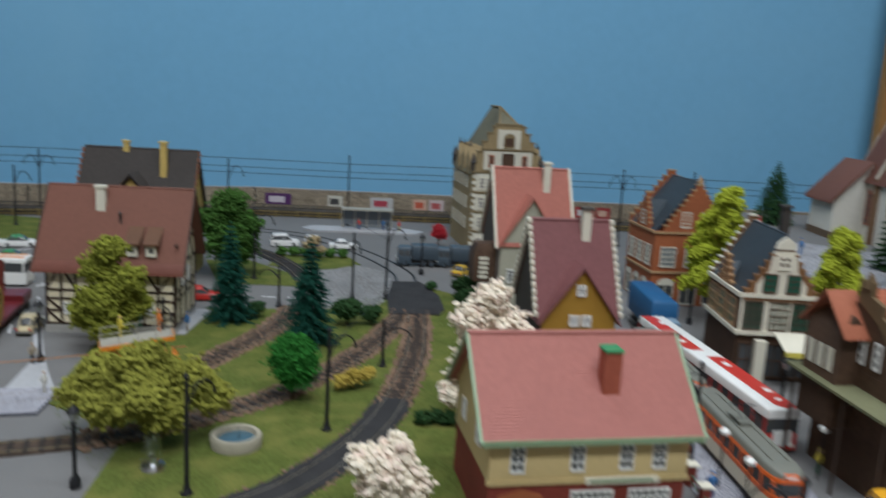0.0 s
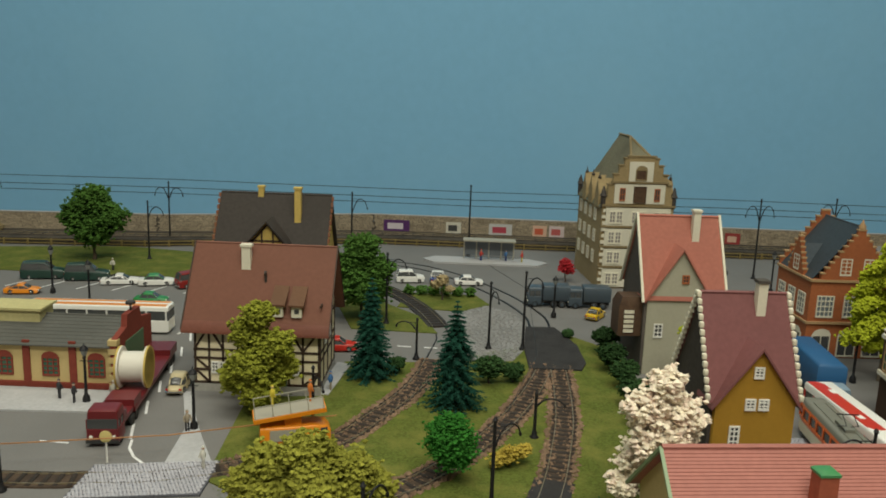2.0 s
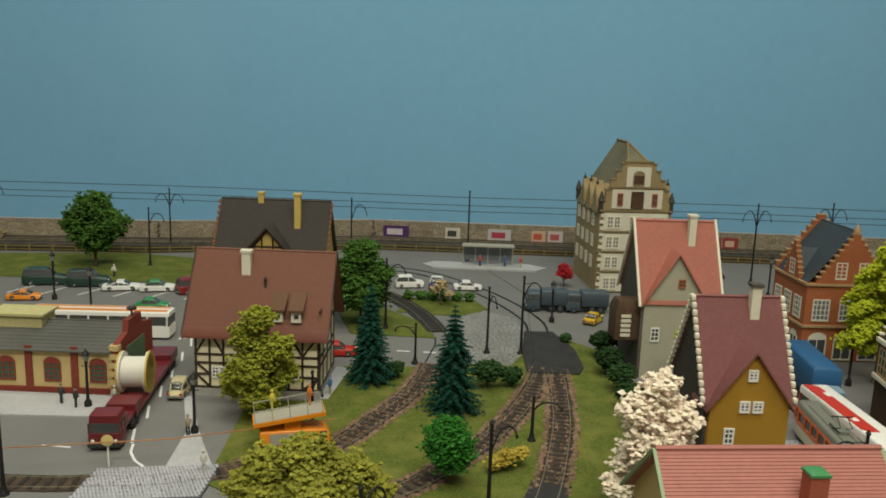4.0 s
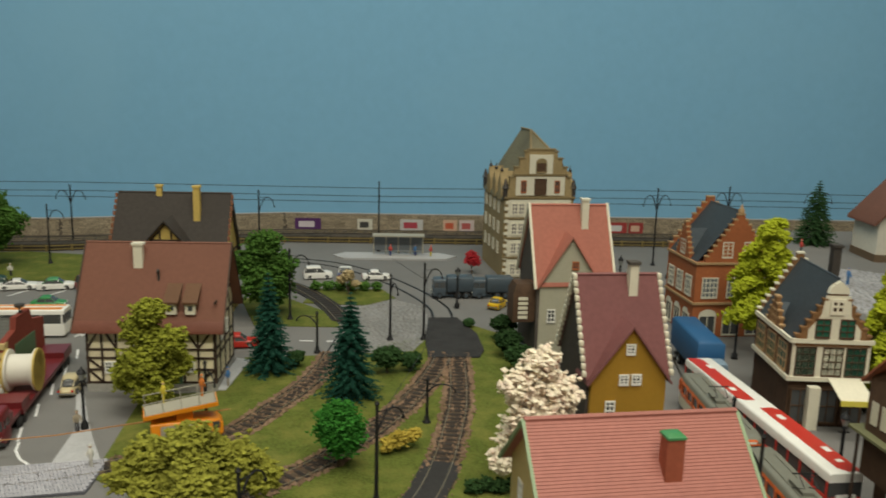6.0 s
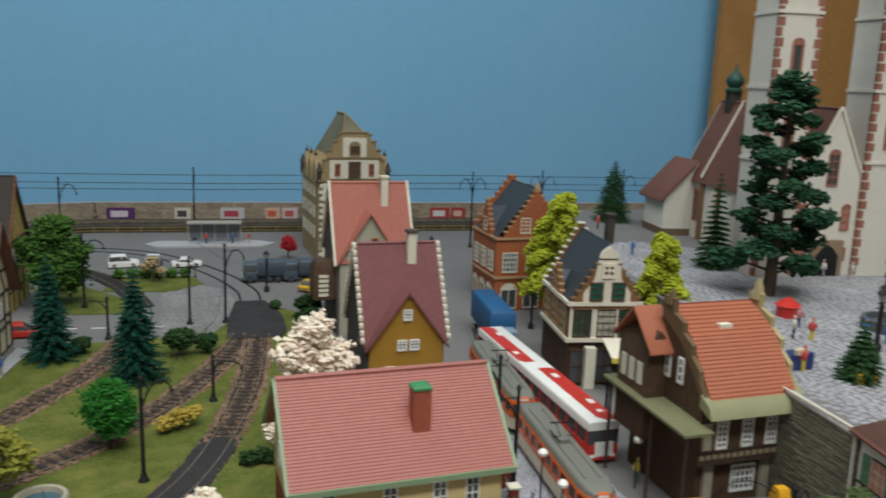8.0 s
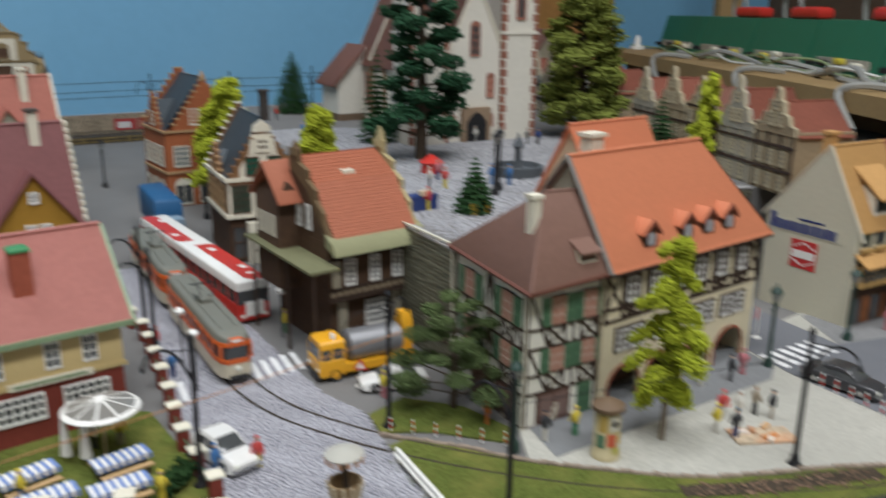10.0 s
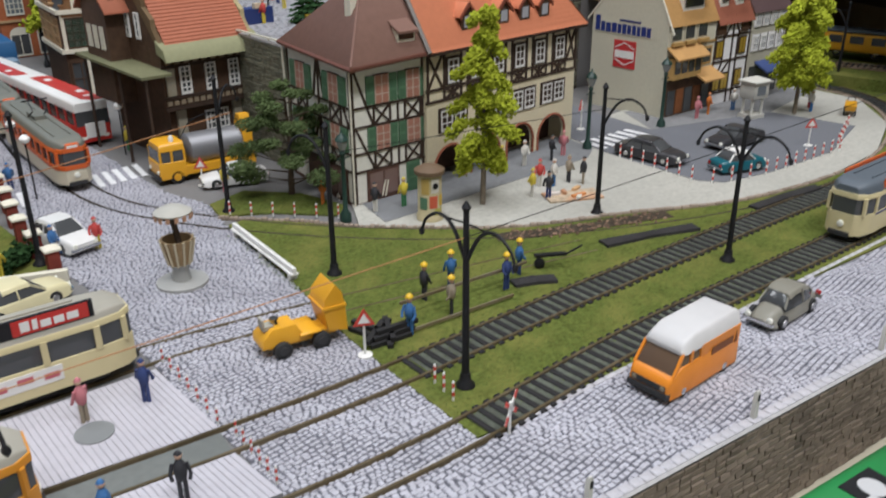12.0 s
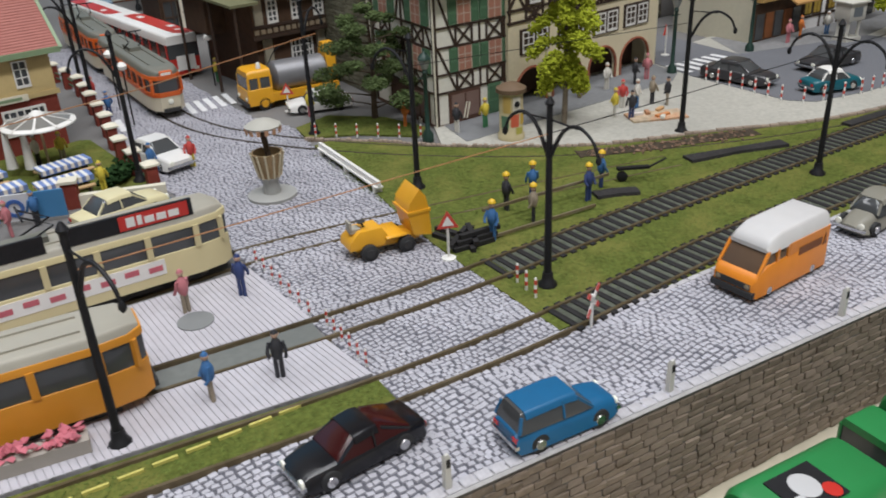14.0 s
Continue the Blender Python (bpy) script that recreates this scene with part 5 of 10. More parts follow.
# ---- depot ----
dep = thing("tram_depot", "yellow depot building with brick pilasters", "house", -58, 79.2, 0, 1)
W, D = 23.6, 9.0
body(dep, W, D, 4.6, 6.2, "x", YELLOW)
gable_roof(dep, W, D, 4.6, 6.2, "x", material("grey_felt", (0.10, 0.10, 0.09), 0.8), 0.5, 6, 0.12, front_over=-0.3)
part("vent_house", Shape().box(9.5, 14.8, 3.0, 6.0, 5.6, 7.0).box(9.2, 15.1, 2.7, 6.3, 7.0, 7.25), material("pale_yellow_vent", (0.50, 0.45, 0.22), 0.8), dep)
for u in (1.0, 5.6, 10.2, 14.8, 19.4):
    window(dep, facing("front", W, D), u + 1.5, 1.3, 1.7, 1.9, 3, 4, frame_mat=DEEPBRICK, pane_mat=GREENPANE, arch=True)
    part("pilaster", Shape().box(u - 0.35, u + 0.35, -0.18, 0, 0, 4.9), DEEPBRICK, dep)
part("plinth", Shape().box(-0.1, W + 0.1, -0.22, 0, 0, 0.6), DEEPBRICK, dep)
part("gable_end", Shape().side([(-0.4, 0), (D + 0.4, 0), (D + 0.4, 5.2), (6.5, 5.8), (6.2, 7.0), (2.8, 7.0), (2.5, 5.8), (-0.4, 5.2)], W - 0.3, W + 0.3), DEEPBRICK, dep)
for k in range(6):
    part("pilaster_block", Shape().box(W - 0.5, W + 0.42, -0.5, 0.3, 0.2 + 0.9 * k, 0.75 + 0.9 * k), YELLOW, dep)
part("gate", Shape().box(W + 0.3, W + 0.4, 2.0, 6.8, 0, 4.4), GREENSHUT, dep)
beacon = part("finial", Shape().tube([(W, 4.5, 7.0), (W, 4.5, 7.8)], 0.12, 6).disc(W, 4.5, 7.8, 0.5, 0.3, "z"), DARK_TILE, dep)

# ---- brick gable house ----
TANSTONE = material("tan_trim", (0.42, 0.27, 0.14), 0.8, 0, 300, 0.12, 0.15, 20)
rg = thing("brick_gable_house", "red brick corner house with stepped gables", "house", 41.5, 99.3, 0, 4)
W, D = 10.5, 9.0
part("wall", Shape().box(0, W, 0, D, 0, 9.8), REDBRICK, rg)
gable_roof(rg, W, D, 9.6, 16.2, "y", BLUE_SLATE, 0.1, 14, 0.1, front_over=-0.2)
step_gable(rg, 2.8, 6.8, 9.8, 14.2, 7, -0.1, 0.4, REDBRICK, TANSTONE, m=facing("left", W, D))
step_gable(rg, 0, W, 9.8, 16.8, 9, -0.1, 0.3, REDBRICK, TANSTONE, m=facing("back", W, D))
part("gable_body", Shape().side([(2.6, 9.6), (5.8, 9.6), (4.2, 13.4)], 0.2, 3.4), BLUE_SLATE, rg)
step_gable(rg, 1.0, 9.6, 9.8, 15.8, 9, -0.12, 0.4, REDBRICK, TANSTONE)
for z in (4.3, 9.5):
    part("cornice", Shape().box(-0.2, W + 0.1, -0.22, 0, z, z + 0.3).box(-0.22, 0, -0.2, D, z, z + 0.3), TANSTONE, rg)
for z, h in ((5.2, 2.6),):
    rows_of(rg, "front", W, D, (0.9, 4.2, 7.4), z, 2.1, h, 4, 4, frame_mat=PALE, pane_mat=GREYPANE)
    rows_of(rg, "left", W, D, (0.8, 3.5, 6.2), z, 1.8, h, 3, 4, frame_mat=PALE, pane_mat=GREYPANE)
rows_of(rg, "front", W, D, (3.2, 6.0), 10.4, 1.4, 2.0, 2, 4, frame_mat=PALE, pane_mat=GREYPANE)
rows_of(rg, "left", W, D, (4.1,), 10.2, 1.4, 1.8, 2, 3, frame_mat=PALE, pane_mat=GREYPANE)
rows_of(rg, "front", W, D, (0.8, 4.0, 7.2), 0.3, 2.3, 2.6, 2, 1, frame_mat=PALE, arch=True)
rows_of(rg, "left", W, D, (0.8, 3.5, 6.2), 0.3, 1.8, 2.6, 2, 1, frame_mat=PALE, arch=True)
for x, y, z in ((5.3, 0.1, 15.8),):
    part("finial", Shape().lathe([(0.3, 0), (0.45, 0.5), (0.15, 1.0), (0.08, 1.3)], 8, at(x, y, z)), TANSTONE, rg)

# ---- white gable house ----
wg = thing("white_gable_house", "timbered house with a white trimmed gable and slate roof", "house", 40.7, 71.9, 0, -5)
W, D = 8.6, 9.5
part("wall", Shape().box(0.15, W - 0.15, 0.15, D, 0, 4.6), BROWNWOOD, wg)
part("wall", Shape().box(0, W, 0, D, 4.6, 8.4), BROWNWOOD, wg)
gable_roof(wg, W, D, 8.3, 14.4, "y", BLUE_SLATE, 0.1, 16, 0.1, front_over=-0.1)
GABLEBROWN = material("gable_brown_stone", (0.24, 0.125, 0.055), 0.8, 0, 300, 0.15, 0.15, 20)
step_gable(wg, 0.3, 8.3, 8.3, 13.8, 8, -0.15, 0.3, GABLEBROWN, GABLEBROWN)
part("gable_body", Shape().side([(3.6, 8.2), (6.6, 8.2), (5.1, 10.8)], 0.2, 2.6), BLUE_SLATE, wg)
part("gable_panel", Shape().slab([(1.5, 8.6), (7.1, 8.6), (7.1, 9.6), (5.9, 11.0), (5.6, 12.9), (3.0, 12.9), (2.7, 11.0), (1.5, 9.6)], -0.22, -0.14), IVORY, wg)
part("front_panel", Shape().box(0.1, W - 0.1, -0.06, 0.02, 4.9, 8.3), IVORY, wg)
part("gable_head", Shape().slab([(3.2, 13.1), (5.4, 13.1), (5.2, 13.7), (4.3, 14.3), (3.4, 13.7)], -0.3, 0.2), IVORY, wg)
step_gable(wg, 2.8, 6.6, 8.3, 11.4, 5, -0.1, 0.35, GABLEBROWN, TANSTONE, m=facing("left", W, D))
step_gable(wg, 0, W, 8.3, 14.9, 10, -0.1, 0.3, GABLEBROWN, IVORY, m=facing("back", W, D))
for z in (4.6, 8.3):
    part("beam", Shape().box(-0.25, W + 0.1, -0.3, 0, z, z + 0.4).box(-0.3, 0, -0.25, D, z, z + 0.4), IVORY, wg)
rows_of(wg, "front", W, D, (0.5, 3.4, 5.9), 5.1, 2.2, 2.8, 3, 4, frame_mat=BROWNWOOD, pane_mat=GREENPANE, bar=0.07)
for u in (2.2, 4.8):
    window(wg, pose(0, -0.22 * CM, 0), u, 8.9, 1.6, 1.8, 2, 3, frame_mat=BROWNWOOD, pane_mat=GREENPANE, bar=0.07)
window(wg, pose(0, -0.22 * CM, 0), 3.5, 11.2, 1.6, 1.4, 2, 2, frame_mat=IVORY, pane_mat=BROWNWOOD, bar=0.2)
rows_of(wg, "left", W, D, (0.7, 3.6, 6.5), 5.2, 2.2, 2.7, 3, 3, frame_mat=TANSTONE, pane_mat=GREENPANE, bar=0.1)
rows_of(wg, "left", W, D, (4.0,), 8.8, 1.4, 1.5, 2, 2, frame_mat=TANSTONE, bar=0.1)
rows_of(wg, "front", W, D, (0.4, 3.4, 6.0), 0.4, 2.2, 3.4, 2, 2, frame_mat=BROWNWOOD, bar=0.1)
part("pillar", Shape().box(2.0, 3.2, -1.0, -0.2, 0, 4.2), IVORY, wg)
wg.scale = (0.86, 1.0, 1.0)
chimney(wg, 6.4, 5.5, 13.5, 16.4, 0.9, 0.9, DARK_TILE)
aw = thing("awning", "white and yellow shop awning", "awning", 43.6, 67.6, 4.1, -5)
part("cloth", Shape().side([(0, 0), (3.0, 1.0), (3.0, 1.12), (0, 0.12)], 0, 3.0), IVORY, aw)
part("valance", Shape().box(0, 3.0, -0.06, 0.02, -0.4, 0.1), plastic("yellow_cloth", (0.7, 0.6, 0.1), 0.7), aw)

# ---- tavern ----
br = thing("brown_tavern", "dark brown timber tavern with rust-red tiled roof", "house", 39.9, 45.6, 0, 5)
W, D = 7.6, 9.5
part("wall", Shape().box(0.5, W - 0.4, 0.7, D, 0, 4.2), BROWNWOOD, br)
part("wall", Shape().box(0, W, 0, D, 4.2, 8.6), BROWNWOOD, br)
for pts in ([(-0.9, 8.3), (2.4, 12.5)], [(2.4, 12.5), (5.2, 14.1)]):
    (a, za), (b, zb) = pts
    prof = []
    n = 18 if a < 0 else 8
    for i in range(n):
        prof += [(a + (b - a) * i / n, za + (zb - za) * i / n + 0.16), (a + (b - a) * (i + 1) / n, za + (zb - za) * (i + 1) / n + 0.08)]
    part("roof", Shape().side(([(a, za)] + prof + [(b, zb)])[::-1], 0.3, W - 0.3), RUST_TILE, br)
part("roof", Shape().side([(5.2, 14.1), (D + 0.5, 8.3), (D + 0.5, 8.5), (5.2, 14.3)], 0.3, W - 0.3), RUST_TILE, br)
part("gable", Shape().side([(0, 8.5), (D, 8.5), (5.2, 13.8), (2.4, 12.2)], 0.02, W - 0.02), BROWNWOOD, br)
part("eave", Shape().side([(-1.3, 7.9), (0.1, 8.4), (0.1, 9.3), (-1.0, 8.7)], -0.2, W + 0.3), OLIVETRIM, br, "olive-green eave board")
CREAMCOPE = material("cream_coping", (0.40, 0.34, 0.18), 0.8)
for x, mat in ((0.1, material("brown_coping", (0.15, 0.10, 0.05), 0.8)), (W - 0.1, CREAMCOPE)):
    pts = [(-0.7, 8.5), (0.6, 10.1), (0.6, 10.7), (1.7, 11.5), (1.7, 12.2), (2.9, 12.8), (2.9, 13.5), (4.2, 13.9), (4.2, 14.9), (5.6, 14.9), (5.6, 13.4), (3.0, 12.1), (-0.4, 8.2)]
    part("parapet", Shape().side(pts[::-1], x - 0.18, x + 0.18), mat, br)
part("finial", Shape().loft([(W - 0.45, W + 0.25, 4.4, 5.2, 14.4), (W - 0.3, W + 0.1, 4.55, 5.05, 15.4), (W - 0.15, W - 0.05, 4.75, 4.85, 16.0)]), CREAMCOPE, br)
part("finial", Shape().loft([(-0.25, 0.45, 4.4, 5.2, 14.4), (-0.1, 0.3, 4.6, 5.0, 15.1), (0.05, 0.15, 4.75, 4.85, 15.5)]), MATS["brown_coping"], br)
part("side_gable", Shape().slab([(-1.6, 4.2), (0.2, 4.2), (0.2, 11.4), (-0.7, 12.4), (-1.6, 11.4)], 4.6, 8.6), BROWNWOOD, br, "dark timber side wing")
part("side_roof", Shape().side([(3.9, 10.9), (6.6, 13.6), (9.3, 10.9), (9.3, 11.1), (6.6, 13.85), (3.9, 11.1)][::-1], -1.9, 0.4), RUST_TILE, br)
for k in range(3):
    part("side_window", Shape().box(-1.66, -1.58, 5.2 + 1.1 * k, 5.9 + 1.1 * k, 8.2, 9.9), IVORY, br)
part("skylight", Shape().box(3.0, 4.0, 2.9, 3.5, 12.9, 13.2), IVORY, br)
rows_of(br, "front", W, D, (1.3, 3.4, 5.4), 5.3, 0.9, 2.0, 2, 5)
rows_of(br, "left", W, D, (1.6, 3.2, 4.8, 6.4), 9.2, 0.6, 1.8, 1, 3)
for u in (0.2, W - 0.75):
    part("shutter", Shape().box(u, u + 0.7, -0.12, 0, 5.2, 7.2), material("grey_shutter", (0.36, 0.33, 0.25), 0.7), br)
CARVED = material("carved_panel", (0.30, 0.24, 0.16), 0.75)
for k in range(14):
    part("carved_panel", Shape().box(0.1 + k * 0.54, 0.45 + k * 0.54, -0.1, 0, 4.5, 4.85), CARVED, br)
for k in range(10):
    part("carved_panel", Shape().box(0.3 + k * 0.74, 0.7 + k * 0.74, -0.1, 0, 7.5, 7.9), CARVED, br)
part("beam", Shape().box(-0.1, W + 0.1, -0.16, 0, 4.1, 4.4).box(-0.1, W + 0.1, -0.14, 0, 4.95, 5.15).box(-0.1, W + 0.1, -0.14, 0, 7.25, 7.45), TIMBER, br)
window(br, pose(0, 0.7 * CM, 0), 3.4, 1.5, 2.0, 2.0, 5, 4)
for u in (1.0, 5.8):
    part("column", Shape().box(u, u + 0.7, 0.4, 0.7, 0, 4.2), MATS["grey_shutter"], br)
part("canopy", Shape().side([(-1.5, 7.0), (9.5, 7.4), (9.5, 7.6), (-1.5, 7.2)], -2.3, 0.0), material("canopy_olive", (0.17, 0.17, 0.09), 0.75), br, "olive-green canopy roof")
for y in (-1.2, 3.0, 8.8):
    part("canopy_post", Shape().tube([(-1.9, y, 0), (-1.9, y, 7.1)], 0.12, 6), TIMBER, br)
beams(br, facing("right", W, D), [(0, 4.4, D, 4.4), (0, 8.4, D, 8.4), (1.5, 4.4, 3, 8.4), (6.5, 4.4, 8, 8.4)])

# ---- corner house ----
big = thing("corner_house", "white half-timbered corner house with brown hipped roof", "house", 45.2, 29.0, 0, 0)
WHITEWASH = material("whitewash", (0.78, 0.76, 0.67), 0.8, 0, 300, 0.07, 0.12, 15)
SHUTBLUE = plastic("faded_green_shutter", (0.10, 0.20, 0.11), 0.6)
fw, lw = 5.75, math.hypot(0.8, 9.0)
part("wall", Shape().prism([(0, 0), (fw, 0), (fw, 9.0), (0.8, 9.0)], 0, 9.4), WHITEWASH, big)
mf = pose(0, 0, 0)
ml = pose(0.8 * CM, 9.0 * CM, 0, 0, 0, math.degrees(math.atan2(-9.0, -0.8)))


def curtained(parent, m, u, z, w, h):
    """A tall casement with red curtains and thin pale bars."""
    ob = part("window", Shape().box(u - 0.07, u + w + 0.07, -0.1, 0, z - 0.07, z + h + 0.07), TIMBER, parent, m=m)
    part("pane", Shape().box(u, u + w, -0.13, -0.08, z, z + h), REDPANE, ob)
    bars = Shape()
    for k in (0.0, 0.5, 1.0):
        bars.box(u + w * k - 0.03, u + w * k + 0.03, -0.16, -0.12, z, z + h)
    for k in (0.33, 0.66):
        bars.box(u, u + w, -0.155, -0.12, z + h * k - 0.025, z + h * k + 0.025)
    part("glazing_bar", bars, MATS["curtain_bar"], ob)


plastic("curtain_bar", (0.56, 0.46, 0.38), 0.6)
for m, w, bays, leaf in ((mf, fw, ((1.8, 1.05), (4.3, 1.05)), 0.6), (ml, lw, ((1.5, 1.25), (6.35, 1.25)), 0.85)):
    ln = [(0, z, w, z) for z in (2.35, 3.55, 5.3, 6.55, 9.2)] + [(0.1, 0, 0.1, 9.3), (w - 0.1, 0, w - 0.1, 9.3)]
    for u, ww in bays:
        a, b = u - 0.12, u + ww + 0.12
        for z0, z1 in ((2.35, 3.55), (5.3, 6.55)):
            ln += [(a, z0, b, z1), (a, z1, b, z0), (a, z0, a, z1), (b, z0, b, z1)]
        for z in (3.65, 6.68):
            curtained(big, m, u, z, ww, 1.55 if z < 5 else 1.8)
            for x0, x1 in ((u - leaf - 0.06, u - 0.08), (u + ww + 0.08, min(u + ww + leaf + 0.06, w - 0.12))):
                sh = part("shutter", Shape().box(x0, x1, -0.15, 0, z, z + (1.55 if z < 5 else 1.8)), SHUTBLUE, big, m=m)
                part("slat", Shape().box(x0 + 0.06, x1 - 0.06, -0.17, -0.15, z + 0.12, z + 0.68).box(x0 + 0.06, x1 - 0.06, -0.17, -0.15, z + 0.86, z + 1.42), GREENSHUT, sh)
    if w < 7:
        ln += [(0.25, 8.9, 1.62, 5.35), (0.25, 5.25, 1.62, 2.4), (3.6, 2.35, 3.6, 3.55), (3.6, 5.3, 3.6, 6.55)]
    else:
        ln += [(4.7, 2.35, 4.7, 9.2), (3.9, 6.6, 4.6, 9.1), (5.4, 6.6, 4.8, 9.1), (3.9, 3.6, 4.6, 5.2), (5.4, 3.6, 4.8, 5.2), (0.2, 5.4, 0.9, 6.5), (8.7, 5.4, 8.1, 6.5)]
    beams(big, m, ln, wide=0.13)
SHOPWOOD = material("shop_front_wood", (0.10, 0.05, 0.035), 0.6, 0, 200, 0.2, 0.15, 20)
SHOPGLASS = plastic("shop_glass", (0.20, 0.13, 0.11), 0.12)
for m, x0, x1 in ((mf, 0.95, 3.55), (ml, 5.6, 8.2)):
    sw = part("shop_window", Shape().box(x0, x1, -0.1, 0, 0.2, 2.3), SHOPWOOD, big, m=m)
    part("pane", Shape().box(x0 + 0.18, x1 - 0.18, -0.14, -0.1, 0.5, 2.12), SHOPGLASS, sw)
    part("glazing_bar", Shape().box((x0 + x1) / 2 - 0.05, (x0 + x1) / 2 + 0.05, -0.17, -0.1, 0.5, 2.12), SHOPWOOD, sw)
    part("poster", Shape().box(x0 + 0.9, x0 + 1.0, -0.19, -0.14, 0.9, 2.0, at(0, 0, 0, 0, 14, 0)).box(x0 + 1.15, x0 + 1.25, -0.19, -0.14, 0.9, 2.0, at(0, 0, 0, 0, 14, 0)), IVORY, sw)
dr = part("door", Shape().box(4.2, 5.3, -0.1, 0, 0.1, 2.3), SHUTBLUE, big, m=mf)
part("door_panel", Shape().box(4.32, 5.18, -0.13, -0.1, 0.3, 1.1).box(4.32, 5.18, -0.13, -0.1, 1.25, 2.1), GREENSHUT, dr)
part("door", Shape().box(2.5, 5.3, -0.1, 0, 0.1, 2.3), SHOPWOOD, big, m=ml)
part("plinth", Shape().box(-0.03, fw, -0.06, 0, 0, 0.22), SHOPWOOD, big, m=mf)
part("plinth", Shape().box(0, lw + 0.03, -0.06, 0, 0, 0.22), SHOPWOOD, big, m=ml)
A, B, C, T1, T2, E = (-0.6, -1.1, 9.2), (0.5, 9.5, 9.45), (6.15, -0.75, 9.45), (3.1, 2.8, 14.0), (5.6, 2.4, 14.0), (5.6, 9.5, 9.45)
up = lambda p, k=0.22: (p[0], p[1], p[2] + k)
part("roof", Shape().add([A, C, T2, T1, B, E] + [up(p) for p in (A, C, T2, T1, B, E)], [(6, 7, 8, 9), (6, 9, 10), (10, 9, 8, 11), (3, 2, 1, 0), (4, 3, 0), (5, 2, 3, 4), (0, 1, 7, 6), (4, 0, 6, 10), (1, 2, 8, 7), (2, 5, 11, 8), (5, 4, 10, 11)]), CORNER_TILE, big)
g = Shape()
g.tube([up(B, 0.05), up(A, 0.05), up(C, 0.05)], 0.17, 6)
part("gutter", g, material("red_brown_gutter", (0.17, 0.07, 0.05), 0.5), big)
part("hip_tile", Shape().tube([up(A, 0.22), up(T1, 0.22)], 0.09, 6).tube([up(T1, 0.22), up(T2, 0.22)], 0.12, 6), CORNER_TILE, big)
part("downpipe", Shape().tube([(0.5, 9.1, 9.2), (0.55, 9.1, 5.0), (0.55, 9.1, 0.1)], 0.08, 6).tube([(-0.12, -0.12, 9.0), (-0.12, -0.12, 0.1)], 0.07, 6), IVORY, big)
chimney(big, 1.75, 2.0, 10.4, 14.1, 0.65, 0.65, IVORY)
rw = part("roof_window", Shape().side([(-0.35, 10.35), (-0.35, 10.95), (0.6, 11.4)][::-1], 3.5, 4.9), IVORY, big, "low pale dormer slit in the roof")
part("pane", Shape().box(3.62, 4.78, -0.38, -0.33, 10.5, 10.85), SHOPWOOD, rw)
part("roof_window_hood", Shape().side([(-0.65, 10.9), (1.1, 11.75), (1.1, 11.9), (-0.65, 11.05)][::-1], 3.4, 5.0), CORNER_TILE, rw)

# ---- arcade house ----
ora = thing("arcade_house", "cream half-timbered house with an orange tiled roof", "house", 51.0, 28.7, 0, 5.6)
W, D, RY, RZ, EZ = 16.4, 9.0, 3.5, 16.2, 9.9
part("wall", Shape().box(0, W, 0.3, D, 3.0, EZ).box(0, W, 2.2, D, 0, 3.0), CREAM, ora)
ARCHES = ((0.7, 3.1), (4.4, 3.1), (8.3, 3.1), (12.0, 3.4))
outline = [(W, EZ), (0, EZ), (0, 0)]
for u, w in ARCHES:
    outline += [(u, 0)] + [(u + w / 2 - w / 2 * math.cos(math.pi * i / 14), 1.25 + 1.5 * math.sin(math.pi * i / 14)) for i in range(15)] + [(u + w, 0)]
outline += [(W, 0)]
part("front_wall", Shape().slab(outline[::-1], 0, 0.3), CREAM, ora)
for x in (0, W - 0.3):
    part("side_wall", Shape().box(x, x + 0.3, 0.3, 2.2, 0, 3.0), CREAM, ora)
# dark sheet over the cream back wall paints in the shade behind the arches
part("arcade_back", Shape().box(0.3, W - 0.3, 2.1, 2.2, 0, 3.0), material("arcade_shade_brown", (0.09, 0.055, 0.04), 0.9), ora)
for u, w in ARCHES:
    pts = [(u + 0.02, -0.03, 0.1)] + [(u + w / 2 - (w / 2 + 0.02) * math.cos(math.pi * i / 14), -0.03, 1.25 + 1.53 * math.sin(math.pi * i / 14)) for i in range(15)] + [(u + w - 0.02, -0.03, 0.1)]
    part("arch_ring", Shape().tube(pts, 0.11, 5), material("brown_arch_stone", (0.30, 0.10, 0.055), 0.8), ora)
part("gable", Shape().side([(0, 9), (D, 9), (RY, RZ - 0.3)], 0.0, 0.25), GREYPLASTER, ora)
e0, e1 = (-0.75, 9.5), (D + 0.9, 8.6)
rx, xe = 12.8, W + 0.5
n = 24
v, f = [], []
for i in range(n + 1):
    q = i / n
    y, z, xr = e0[0] + (RY - e0[0]) * q, e0[1] + (RZ - e0[1]) * q ** 0.93, xe + (rx - xe) * q ** 0.8
    v += [(-0.35, y, z - 0.06), (xr, y, z - 0.06), (-0.35, y, z), (xr, y, z)]
    if i:
        k = 4 * i
        f += [(k - 2, k - 1, k + 1, k), (k, k + 1, k + 3, k + 2)]
slope = Shape().add(v, f)
part("roof", slope, ORANGE_TILE, ora)
part("roof", Shape().add([(-0.35, RY, RZ), (rx, RY, RZ), (xe, e1[0], e1[1]), (-0.35, e1[0], e1[1])], [(0, 1, 2, 3)]).add([(rx, RY, RZ), (xe, e0[0], e0[1]), (xe, e1[0], e1[1])], [(0, 1, 2)]), ORANGE_TILE, ora)
part("eave", Shape().box(-0.3, xe, e0[0] + 0.05, 0.0, e0[1] - 0.25, e0[1] - 0.08), TIMBER, ora)
